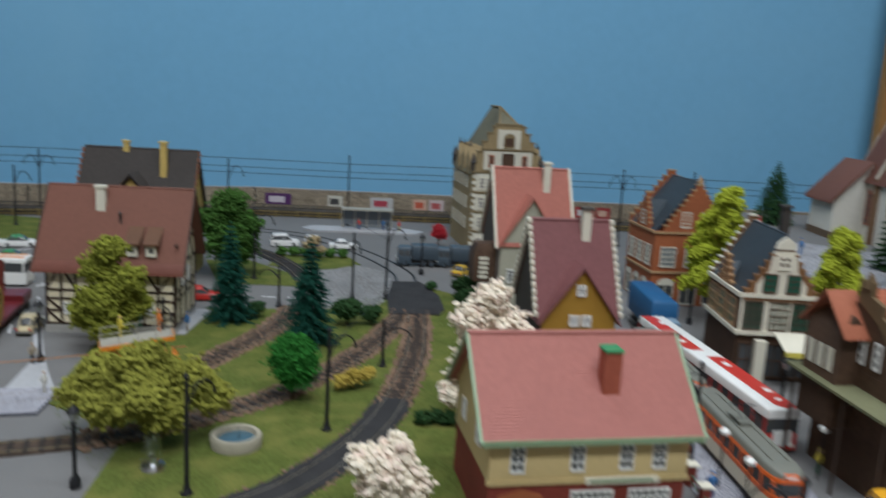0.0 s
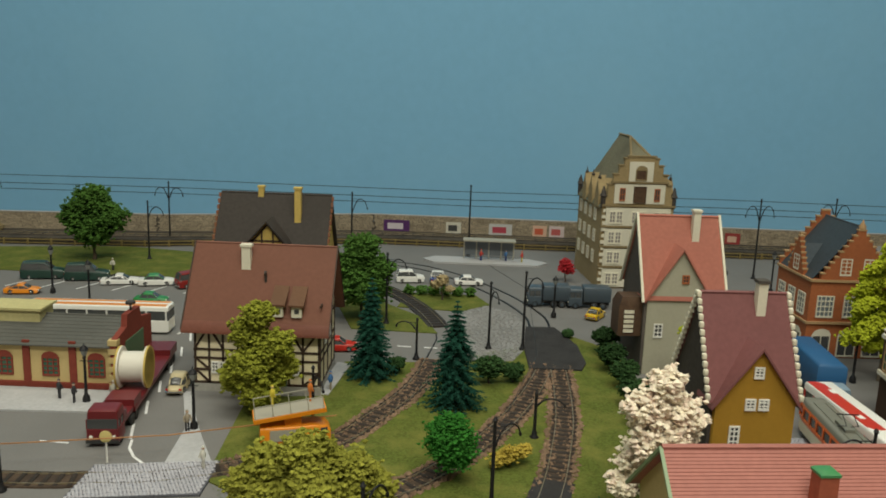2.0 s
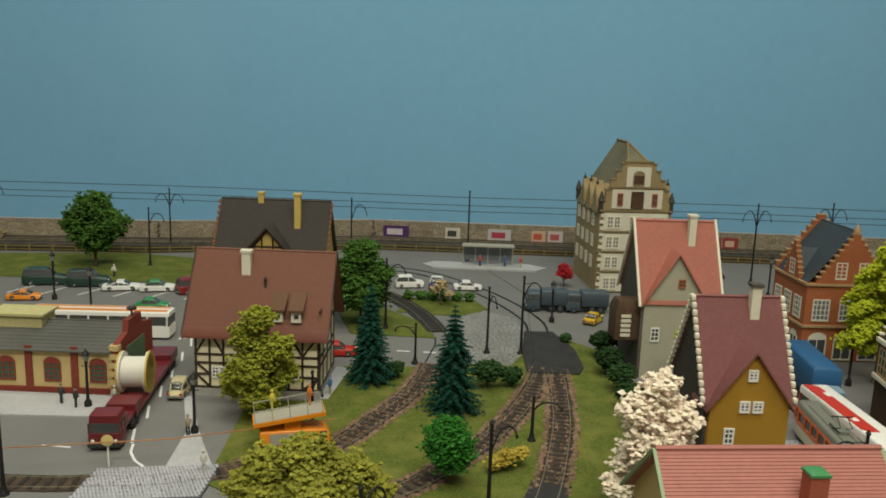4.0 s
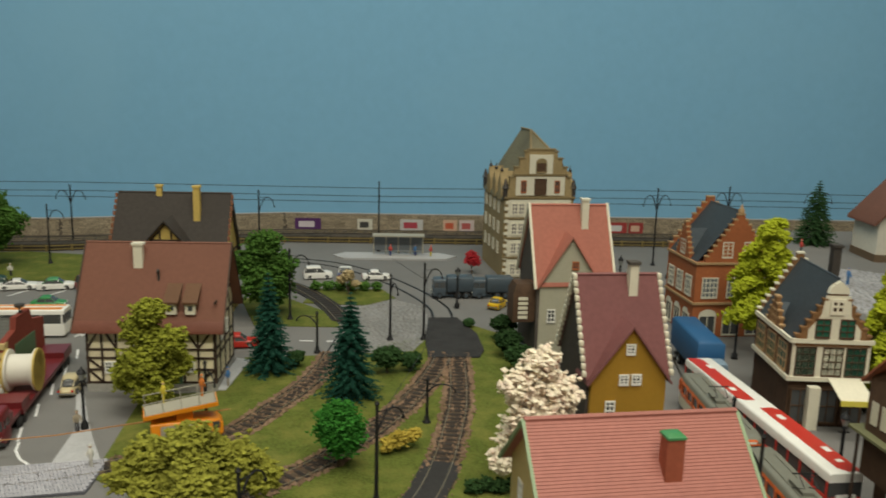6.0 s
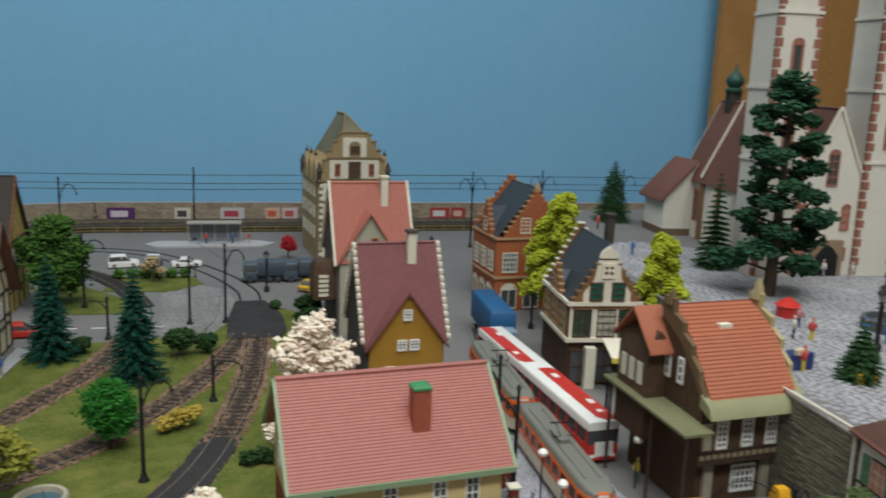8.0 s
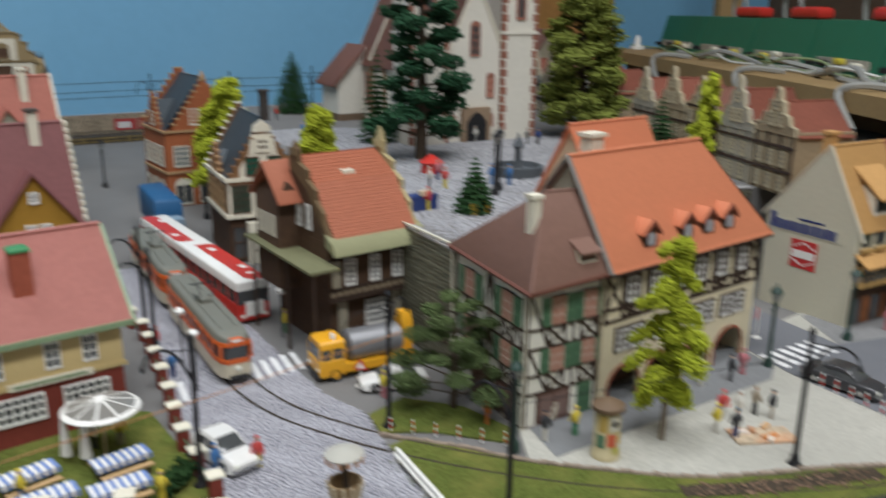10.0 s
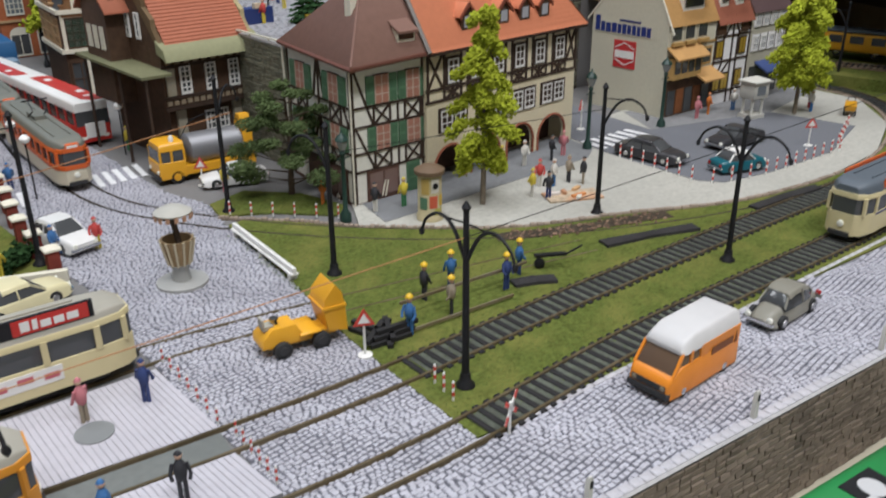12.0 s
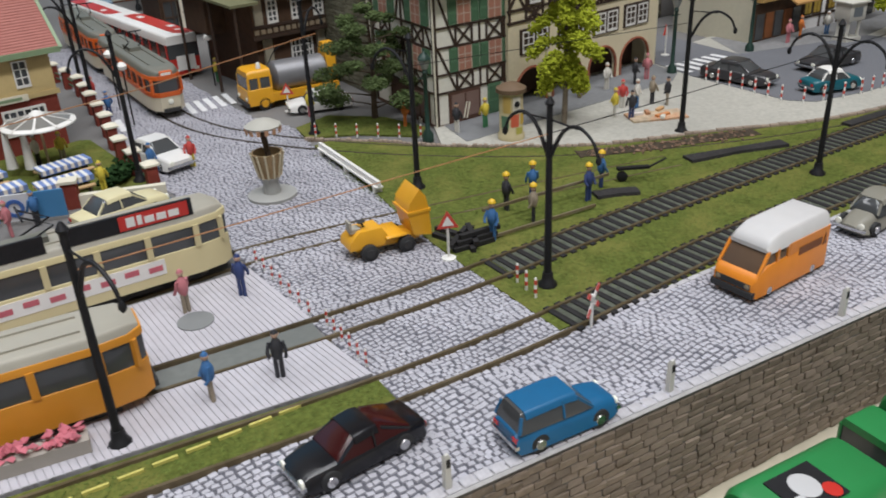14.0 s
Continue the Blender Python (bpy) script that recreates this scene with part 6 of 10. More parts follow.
part("barge_board", Shape().tube([(-0.35, e0[0], e0[1]), (-0.35, RY, RZ)], 0.17, 5).tube([(-0.35, RY, RZ), (-0.35, D + 0.6, 8.8)], 0.17, 5), material("grey_barge", (0.22, 0.2, 0.18), 0.7), ora)
part("ridge_tile", Shape().tube([(-0.35, RY, RZ), (rx, RY, RZ)], 0.15, 6), ORANGE_TILE, ora)
chimney(ora, 3.6, 5.2, 14.0, 16.9, 1.2, 1.0, IVORY)
DORMERTILE = material("dormer_brown", (0.20, 0.06, 0.035), 0.6)
PALEPANE = plastic("pale_window", (0.42, 0.43, 0.46), 0.2)
for u in (3.2, 6.9, 9.2, 11.45):
    dm = part("dormer", Shape().slab([(u, 10.2), (u + 1.1, 10.2), (u + 1.1, 11.45), (u + 0.55, 12.05), (u, 11.45)], -0.2, 1.0), BROWNWOOD, ora)
    part("dormer_roof", Shape().slab([(u - 0.22, 11.3), (u + 0.55, 12.1), (u + 0.55, 12.28), (u - 0.22, 11.45)], -0.38, 1.3).slab([(u + 0.55, 12.1), (u + 1.32, 11.3), (u + 1.32, 11.45), (u + 0.55, 12.28)], -0.3, 1.3), ORANGE_TILE, dm)
    part("dormer_verge", Shape().slab([(u - 0.26, 11.2), (u + 0.55, 12.02), (u + 1.36, 11.2), (u + 1.36, 11.46), (u + 0.55, 12.32), (u - 0.26, 11.46)], -0.4, -0.28), DORMERTILE, dm)
    part("pane", Shape().box(u + 0.22, u + 0.88, -0.25, -0.19, 10.65, 11.4), PALEPANE, dm)
mo = facing("front", W, D)
UPPER = (1.85, 4.15, 6.5, 8.85, 11.2, 13.6)
ln = [(0, z, W, z) for z in (6.05, 6.85, 9.3)] + [(0.1, 6.05, 0.1, 9.6), (W - 0.1, 6.05, W - 0.1, 9.6), (0.1, 6.9, 1.5, 9.2), (1.5, 6.9, 0.1, 9.2), (15.2, 6.9, 16.2, 9.2), (16.2, 6.9, 15.2, 9.2)]
for u in UPPER:
    ln += [(u - 0.2, 6.05, u - 0.2, 9.4), (u + 1.45, 6.05, u + 1.45, 9.4), (u - 0.1, 6.1, u + 1.35, 6.8), (u + 1.35, 6.1, u - 0.1, 6.8), (u + 0.62, 6.05, u + 0.62, 6.8)]
beams(ora, mo, ln, wide=0.17)
CURTAIN = plastic("curtain_lilac", (0.24, 0.23, 0.27), 0.2)


def dark_cased(parent, m, u, z, w, h):
    """A white casement inside a dark outer frame."""
    part("window_case", Shape().box(u - 0.17, u + w + 0.17, -0.12, 0, z - 0.17, z + h + 0.15), TIMBER, parent, m=m)
    window(parent, m, u, z, w, h, 2, 3, pane_mat=CURTAIN, bar=0.08)


for u in UPPER:
    dark_cased(ora, mo, u + 0.1, 7.2, 1.05, 1.55)
for u in (1.25, 2.6, 5.0, 6.35, 8.8, 10.15, 12.3, 13.75):
    dark_cased(ora, mo, u, 3.95, 1.15, 1.4)
rear = thing("rear_house", "cream house behind with an orange tiled roof", "house", 59.8, 38.4, 0, 6)
body(rear, 8.0, 8.0, 9.5, 16.3, "x", CREAM)
gable_roof(rear, 8.0, 8.0, 9.5, 16.3, "x", ORANGE_TILE, 0.6, 20, 0.12)

# ---- shop row ----
sg = thing("sign_house", "cream house with a painted gable wall", "house", 78.2, 29.5, 0, -1)
SW, SD, SR = 6.9, 8.6, 0.39
body(sg, SW, SD, 8.5, 14.5, "x", material("putty_plaster", (0.56, 0.53, 0.41), 0.8, 0, 300, 0.05, 0.1, 15), ridge_at=SR)
gable_roof(sg, SW, SD, 8.5, 14.5, "x", STRAW_TILE, 0.25, 20, 0.12, front_over=0.0, ridge_at=SR)
msg = facing("left", SW, SD)
bl = part("wall_sign", Shape().box(0.35, 7.5, -0.03, 0.0, 6.85, 7.95), MATS["putty_plaster"], sg, m=msg)
x = 0.4
for k, w in enumerate((0.62, 0.56, 0.66, 0.66, 0.5, 0.56, 0.5, 0.52, 0.46, 0.6, 0.5)):
    part("letter_bar", Shape().box(x, x + w - 0.09, -0.06, -0.03, 7.0 - 0.02 * (k % 3), 8.35 if k == 0 else 7.78 + 0.05 * (k % 2)), plastic("blue_letter", (0.015, 0.03, 0.17), 0.6), bl)
    x += w + 0.03
part("letter_bar", Shape().box(3.2, 5.6, -0.05, -0.03, 8.05, 8.22), MATS["blue_letter"], bl)
rs = part("wall_sign", Shape().box(2.75, 5.25, -0.05, 0.0, 3.95, 6.4), plastic("red_sign", (0.5, 0.03, 0.03), 0.6), sg, m=msg)
part("emblem", Shape().box(2.9, 5.1, -0.08, -0.05, 4.85, 5.5), WHITE, rs)
for z, d in ((5.68, 0.5), (4.66, -0.5)):
    part("emblem", Shape().slab([(2.9, z), (4.0, z + d), (5.1, z), (5.1, z + 0.1), (4.0, z + d + 0.1), (2.9, z + 0.1)], -0.08, -0.05), WHITE, rs)
verge(sg, [(0, -0.6, 7.5), (0, SD * SR, 14.65), (0, SD + 0.6, 7.9)], IVORY, 0.16)


def shed_dormer(parent, u0, u1, roof):
    """A shed dormer with pale cheeks and a dark window band."""
    dm = part("dormer", Shape().side([(0.35, 9.1), (0.35, 10.75), (1.6, 11.55), (1.6, 9.1)][::-1], u0, u1), WHITEWASH, parent)
    part("dormer_window", Shape().box(u0 + 0.25, u1 - 0.25, 0.26, 0.36, 9.5, 10.6), GLASSY, dm)
    part("dormer_roof", Shape().side([(-0.35, 10.5), (2.4, 12.75), (2.4, 12.95), (-0.35, 10.7)][::-1], u0 - 0.25, u1 + 0.25), roof, dm)


shed_dormer(sg, 2.2, 5.2, STRAW_TILE)
chimney(sg, 1.0, 4.2, 12.6, 15.4, 0.9, 0.8, STRAW_TILE)
BALCONY = material("straw_timber", (0.46, 0.29, 0.10), 0.7, 0, 200, 0.12, 0.12, 20)
for u in (0.55, 2.35, 4.2):
    part("window", Shape().box(u - 0.15, u + 1.35, -0.08, 0, 6.6, 8.3), MATS["putty_plaster"], sg)
    part("pane", Shape().box(u, u + 1.2, -0.11, -0.08, 6.9, 8.2), GLASSY, sg)
    part("sill", Shape().box(u - 0.1, u + 1.3, -0.4, 0, 6.45, 6.75), BALCONY, sg)
part("string_course", Shape().box(-0.02, SW, -0.12, 0, 6.25, 6.4), BALCONY, sg)
bay = part("bay_window", Shape().box(0.3, 4.3, -0.7, 0, 3.6, 5.4), BALCONY, sg, "straw-coloured timber bay")
for k in range(4):
    part("pane", Shape().box(0.45 + 0.97 * k, 1.2 + 0.97 * k, -0.74, -0.7, 4.1, 5.3), GLASSY, bay)
part("awning", Shape().side([(-1.3, 5.35), (0, 6.25), (0, 6.4), (-1.3, 5.5)][::-1], 0.0, 4.6), STRAW_TILE, sg)
part("awning", Shape().side([(-1.7, 3.1), (0, 3.9), (0, 4.05), (-1.7, 3.25)][::-1], 3.7, 6.8), STRAW_TILE, sg)
SHOPTIMBER = material("shop_timber", (0.23, 0.085, 0.03), 0.6, 0, 200, 0.2, 0.15, 20)
part("shop_front", Shape().box(0.2, SW - 0.1, -0.1, 0, 0, 3.4), BROWNWOOD, sg)
for k in range(5):
    part("shop_window", Shape().box(0.5 + 1.25 * k, 1.5 + 1.25 * k, -0.16, -0.1, 0.35, 2.5), SHOPTIMBER if k % 2 else GLASSY, sg)
part("window", Shape().box(4.7, 6.5, -0.1, 0, 4.3, 5.9), BALCONY, sg)
part("pane", Shape().box(4.9, 6.3, -0.13, -0.1, 4.5, 5.7), GLASSY, sg)
SHOP_TILE = material("brick_red_tile", (0.36, 0.13, 0.08), 0.6, 0, 250, 0.1, 0.15, 15)
AMBERPANE = plastic("amber_window", (0.40, 0.27, 0.03), 0.3)
s2 = thing("shop_house", "timbered shop house with red-brown roof", "house", 85.1, 29.38, 0, -1)
PANELWHITE = material("panel_white", (0.82, 0.81, 0.80), 0.8, 0, 300, 0.05, 0.1, 15)
body(s2, 5.6, SD, 8.3, 14.5, "x", PANELWHITE, ridge_at=SR)
gable_roof(s2, 5.6, SD, 8.3, 14.5, "x", SHOP_TILE, 0.4, 20, 0.12, front_over=0.0, ridge_at=SR)
beams(s2, facing("front", 5.6, SD), [(0, z, 5.6, z) for z in (1.3, 4.2, 6.45)] + [(u, 0, u, 8.2) for u in (0.1, 2.75, 5.5)] + [(1.4, 4.2, 1.4, 8.2), (3.6, 0.2, 3.6, 6.4), (1.5, 6.4, 2.7, 8.0), (3.9, 6.4, 2.8, 8.0), (1.5, 3.1, 2.7, 4.2), (0.2, 1.4, 1.4, 4.1)], wide=0.16)
for u, z in ((0.3, 4.65), (3.95, 4.7), (1.6, 1.6), (3.8, 1.7), (0.3, 1.6)):
    wn = part("window", Shape().box(u - 0.12, u + 1.02, -0.12, 0, z - 0.12, z + 1.5), TIMBER, s2)
    part("pane", Shape().box(u, u + 0.4, -0.15, -0.11, z, z + 1.38).box(u + 0.5, u + 0.9, -0.15, -0.11, z, z + 1.38), AMBERPANE, wn)
for u in (0.25, 3.95):
    part("loft_opening", Shape().box(u, u + 1.3, -0.1, 0, 6.65, 8.0), BROWNWOOD, s2)
shed_dormer(s2, 0.8, 2.0, SHOP_TILE)
shed_dormer(s2, 3.2, 4.4, SHOP_TILE)
s3 = thing("shop_house", "grey shop house with brown-violet roof", "house", 90.75, 29.28, 0, -1)
body(s3, 6.2, SD, 8.6, 14.0, "x", GREYPLASTER, ridge_at=SR)
gable_roof(s3, 6.2, SD, 8.6, 14.0, "x", material("violet_tile", (0.14, 0.09, 0.09), 0.6, 0, 250, 0.1, 0.12, 15), 0.3, 20, 0.12, front_over=0.1, ridge_at=SR)
for z in (4.6, 6.9):
    part("panel", Shape().box(0.4, 5.9, -0.06, 0, z - 0.1, z + 1.5), PANELWHITE, s3)
    for u in (0.6, 1.9, 3.3, 4.7):
        window(s3, facing("front", 6.2, SD), u, z, 0.9, 1.3, 2, 2, pane_mat=PALEPANE, bar=0.07)
        part("post", Shape().box(u + 0.98, u + 1.1, -0.1, 0, z - 0.1, z + 1.5), TIMBER, s3)
part("awning", Shape().side([(-1.5, 2.5), (0, 3.3), (0, 3.45), (-1.5, 2.65)][::-1], 1.4, 5.0), plastic("blue_cloth", (0.05, 0.08, 0.22), 0.7), s3)
part("shop_front", Shape().box(0.6, 5.6, -0.08, 0, 0, 3.0), GLASSY, s3)
part("skylight", Shape().box(2.4, 3.2, 1.2, 1.9, 11.0, 11.3), IVORY, s3)

# ---- church ----
CHURCHWALL = material("church_plaster", (0.66, 0.63, 0.55), 0.85, 0, 200, 0.05, 0.1, 12)
QUOIN = material("red_quoin", (0.30, 0.13, 0.09), 0.8)
CHURCHTILE = material("church_tile", (0.19, 0.085, 0.06), 0.65, 0, 250, 0.1, 0.15, 12)
ch = thing("church", "white plastered church with twin towers and red-brown roofs", "church", 70.2, 80, 8.9, -4)
body(ch, 9.4, 28, 9, 19, "y", CHURCHWALL, name="nave")
gable_roof(ch, 9.4, 28, 9, 19, "y", CHURCHTILE, 0.5, 26, 0.16, front_over=-0.3)
verge(ch, [(-0.3, -0.1, 8.7), (4.7, -0.1, 19.3), (9.7, -0.1, 8.7)], IVORY, 0.3)
for x, y in ((-4.6, -1.0), (8.2, -0.6)):
    tw = part("tower", Shape().box(x, x + 5.0, y, y + 5.0, 0, 46), CHURCHWALL, ch)
    for k in range(40):
        l = 0.7 if k % 2 else 0.45
        for cx, sx in ((x, 1), (x + 5.0, -1)):
            part("quoin", Shape().box(min(cx - 0.06 * sx, cx + l * sx), max(cx - 0.06 * sx, cx + l * sx), y - 0.06, y + 0.4, 0.2 + 1.1 * k, 1.1 + 1.1 * k), QUOIN, tw)
    for z in (13.0, 21.0, 29.0):
        part("string_course", Shape().box(x - 0.15, x + 5.15, y - 0.15, y + 5.15, z, z + 0.35), CHURCHWALL, tw)
        window(ch, pose(0, y * CM, 0), x + 1.8, z + 1.8, 1.4, 3.2, 1, 1, frame_mat=QUOIN, arch=True, bar=0.2)
window(ch, pose(0, 0, 0), 3.9, 10.5, 1.4, 3.6, 2, 4, frame_mat=QUOIN, arch=True)
for u in (1.0, 6.3):
    window(ch, pose(0, 0, 0), u, 5.4, 1.1, 2.6, 1, 3, frame_mat=QUOIN, pane_mat=REDPANE, arch=True)
    window(ch, pose(0, 0, 0), u, 1.8, 1.1, 1.5, 1, 2, frame_mat=QUOIN, pane_mat=REDPANE)
porch = part("porch", Shape().slab([(2.7, 0), (6.7, 0), (6.7, 4.2), (2.7, 4.2)], -0.7, 0), material("porch_stone", (0.28, 0.2, 0.13), 0.85), ch)
part("portal", Shape().slab([(3.3, 0), (6.1, 0), (6.1, 2.4), (5.4, 3.3), (4.7, 3.7), (4.0, 3.3), (3.3, 2.4)], -0.76, -0.7), BLACK, porch)
verge(ch, [(-0.5, 21.5, 8.75), (4.7, 21.5, 19.35), (9.9, 21.5, 8.75)], IVORY, 0.3)
turret = part("ridge_turret", Shape().box(3.9, 5.5, 23.7, 25.3, 17.5, 20.6), material("dark_turret", (0.05, 0.045, 0.035), 0.8), ch)
part("onion_cap", Shape().lathe([(1.2, 20.5), (1.25, 20.8), (0.75, 21.1), (1.2, 21.7), (1.25, 22.2), (0.8, 22.8), (0.25, 23.4), (0.08, 24.3)], 12, at(4.7, 24.5, 0)), plastic("verdigris", (0.02, 0.075, 0.055), 0.6), turret)
for yb in (17.0, 21.5, 27.6):
    part("corner_strip", Shape().box(-0.35, 0.1, yb - 0.5, yb + 0.5, 0, 8.6), material("brown_stone_strip", (0.22, 0.13, 0.07), 0.85), ch)
annex = part("annex", Shape().slab([(-4.1, 0), (1.2, 0), (1.2, 10.6), (0.2, 10.3), (-4.1, 5.65)], 24.6, 31.4), CHURCHWALL, ch)
part("annex_plinth", Shape().box(-4.25, 1.35, 24.45, 31.55, 0, 1.0), material("brown_plinth", (0.16, 0.11, 0.07), 0.85), annex)
part("annex_roof", Shape().slab([(-4.9, 4.9), (0.2, 10.4), (0.2, 10.8), (-4.9, 5.3)], 24.0, 32.0), CHURCHTILE, annex)
for y in (4.0, 9.0, 14.0):
    window(ch, facing("left", 9.4, 28), y, 2.5, 1.4, 4.2, 2, 5, frame_mat=QUOIN, arch=True)
    part("buttress", Shape().side([(y + 3.0, 0), (y + 3.9, 0), (y + 3.9, 6.5), (y + 3.0, 7.5)], -1.1, 0), CHURCHWALL, ch)


# ---- trees and bushes ----
OLIVE = material("olive_foliage", (0.26, 0.26, 0.045), 0.95, 0, 300, 0.3, 0.5, 40, per=0.3, spec=0.08)
LIME = material("lime_foliage", (0.40, 0.45, 0.035), 0.95, 0, 300, 0.25, 0.5, 40, per=0.16, spec=0.08)
MIDGREEN = material("mid_green_foliage", (0.07, 0.15, 0.03), 0.95, 0, 300, 0.3, 0.5, 40, per=0.3, spec=0.08)
BALLGREEN = material("bright_bush_foliage", (0.045, 0.19, 0.03), 0.95, 0, 300, 0.3, 0.5, 40, per=0.3, spec=0.08)
DARKGREEN = material("dark_hedge_foliage", (0.03, 0.065, 0.022), 0.95, 0, 300, 0.3, 0.5, 40, per=0.3, spec=0.08)
BLOSSOM = material("cream_blossom", (0.85, 0.77, 0.62), 0.9, 0, 300, 0.1, 0.4, 120, tint=(0.8, 0.6, 0.52), per=0.15, spec=0.1)
STRAW = material("straw_bush", (0.42, 0.32, 0.06), 0.95, 0, 300, 0.25, 0.5, 60, per=0.3, spec=0.08)
FIRM = material("dark_fir_needles", (0.014, 0.062, 0.042), 0.9, 0, 300, 0.3, 0.3, 40, per=0.2, spec=0.1)
FIRG = material("green_fir_needles", (0.03, 0.07, 0.025), 0.9, 0, 300, 0.3, 0.3, 40, per=0.2, spec=0.1)
PINE = material("olive_pine_needles", (0.19, 0.22, 0.045), 0.9, 0, 300, 0.3, 0.3, 40, per=0.25, spec=0.1)

leafy("tree", "broad olive-green tree on thin stems in the park", -10.4, 54.8, 0.1, 7.5, 5.6, [(0, 0, .72, .5), (-.55, .1, .62, .42), (.5, 0, .62, .45), (.1, -.5, .6, .4), (-.2, .5, .6, .4), (.75, .2, .5, .25), (-.8, -.1, .5, .3), (.8, .1, .45, .32), (.3, -.3, .42, .4), (-.4, -.2, .42, .4)], OLIVE, 3, n=13000, size=0.21)
leafy("tree", "tall lime-olive tree before the timbered house", -19, 75.4, 0.1, 11.2, 3.7, [(0, 0, .86, .5), (-.3, .2, .68, .62), (.4, 0, .6, .6), (-.2, -.2, .42, .75), (.4, .3, .36, .6), (-.6, 0, .28, .5), (.1, -.3, .22, .6)], material("yellow_green_foliage", (0.30, 0.32, 0.045), 0.95, 0, 300, 0.3, 0.5, 40, per=0.3, spec=0.08), 4, n=9000, trunk_h=0.1, size=0.22)
fir("fir_tree", "dark green fir beside the curved track", -9.6, 86, 0.1, 11.2, 2.7, FIRM, 1, 22)
fir("fir_tree", "dark green fir between the park tracks", -0.6, 79, 0.1, 11.0, 2.9, FIRM, 2, 22)
leafy("tree", "broad green tree behind the timbered house", -13.2, 107, 0.1, 12.2, 4.6, [(0, 0, .8, .6), (-.4, 0, .6, .65), (.45, 0, .58, .6), (0, -.2, .4, .8), (.2, .3, .3, .7)], MIDGREEN, 5, n=8000, trunk_h=0.12, size=0.25)
leafy("round_bush", "round clipped bright green bush in the grass", -0.8, 63.4, 0.1, 5.9, 3.0, [(0, 0, .62, .85), (.1, 0, .45, .75), (0, 0, .78, .55)], BALLGREEN, 6, n=5000, trunk_h=0.2, size=0.15)
for k, (x, y, h, r) in enumerate(((3.0, 85.5, 4.2, 2.2), (5.6, 86.2, 3.0, 1.6), (-7.0, 87.4, 2.6, 1.3), (16.8, 91, 4.6, 2.2), (17.2, 97, 4.8, 2.2), (17.4, 86, 4.2, 2.1), (17.4, 81, 4.0, 2.1), (17.2, 76, 3.6, 1.9), (17.0, 71.5, 3.2, 1.7), (13.4, 102.6, 1.6, 0.9))):
    leafy("bush", "low dark green bush in the grass", x, y, 0.05, h, r, [(0, 0, .45, .8), (.3, .1, .55, .5), (-.3, 0, .5, .5)], DARKGREEN, 20 + k, n=1300, trunk_h=0.1, size=0.2, group="dark park bushes")
leafy("flower_bush", "straggly yellow bush beside the track", 4.2, 66.4, 0.1, 2.4, 1.9, [(0, 0, .45, .6), (.6, .3, .5, .5), (-.5, -.3, .35, .5)], STRAW, 31, n=600, trunk_h=0.1, size=0.18)
leafy("blossom_tree", "cream-white blossom tree beside the ochre house", 14.8, 59.5, 0, 12.6, 3.4, [(0, 0, .84, .5), (-.3, 0, .68, .7), (.4, .1, .64, .68), (-.1, -.2, .5, .75), (.3, .2, .42, .7), (-.4, .1, .34, .6), (-.75, 0, .2, .45)], BLOSSOM, 7, n=5200, trunk_h=0.12, size=0.27)
leafy("blossom_tree", "low cream-white blossom tree by the track", 6.6, 44.6, 0, 5.4, 3.1, [(0, 0, .55, .75), (.5, 0, .4, .5), (-.4, 0, .7, .45), (.2, .2, .8, .4)], BLOSSOM, 8, n=2600, trunk_h=0.2, size=0.25)
leafy("red_bush", "bright red flowering bush beside the office", 16.6, 133, 0, 4.2, 1.7, [(0, 0, .75, .7), (.3, 0, .5, .7), (-.3, 0, .55, .6)], material("red_flower", (0.4, 0.02, 0.03), 0.8, per=0.3), 72, n=700, trunk_h=0.2, size=0.2)
leafy("dry_bush", "bare straw-coloured bush on the traffic island", -2.9, 118.5, 0.1, 5.0, 2.1, [(0, 0, .6, .6), (.5, 0, .35, .4), (-.5, .1, .45, .4)], material("dry_twigs", (0.42, 0.33, 0.18), 0.9, per=0.2), 9, n=300, trunk_h=0.2, size=0.28)
leafy("hedge", "low trimmed green hedge on the traffic island", -3.0, 121, 0.1, 1.6, 6.0, [(-.8, 0, .5, .16), (-.5, 0, .5, .16), (-.2, 0, .5, .16), (.1, 0, .5, .16), (.4, 0, .5, .16), (.7, 0, .5, .16)], MIDGREEN, 10, n=700, trunk_h=0.1, size=0.25)
leafy("hedge", "low dark hedge beside the restaurant", 11.4, 58.8, 0.1, 1.3, 2.6, [(-.6, 0, .5, .3), (-.2, .1, .5, .3), (.2, 0, .5, .3), (.6, .1, .5, .3)], DARKGREEN, 11, n=500, trunk_h=0.1, size=0.2)
leafy("tree", "round green tree on the back lawn", -61, 135, 0.1, 13.4, 6.0, [(0, 0, .75, .6), (-.4, 0, .55, .6), (.4, 0, .55, .65), (0, 0, .4, .7)], MIDGREEN, 12, n=5200, trunk_h=0.12, size=0.34)
leafy("dry_bush", "pale straw bush beside the back line", -86, 150, 0, 4.0, 2.5, [(0, 0, .5, .7)], MATS["dry_twigs"], 13, n=200, trunk_h=0.2, size=0.3)
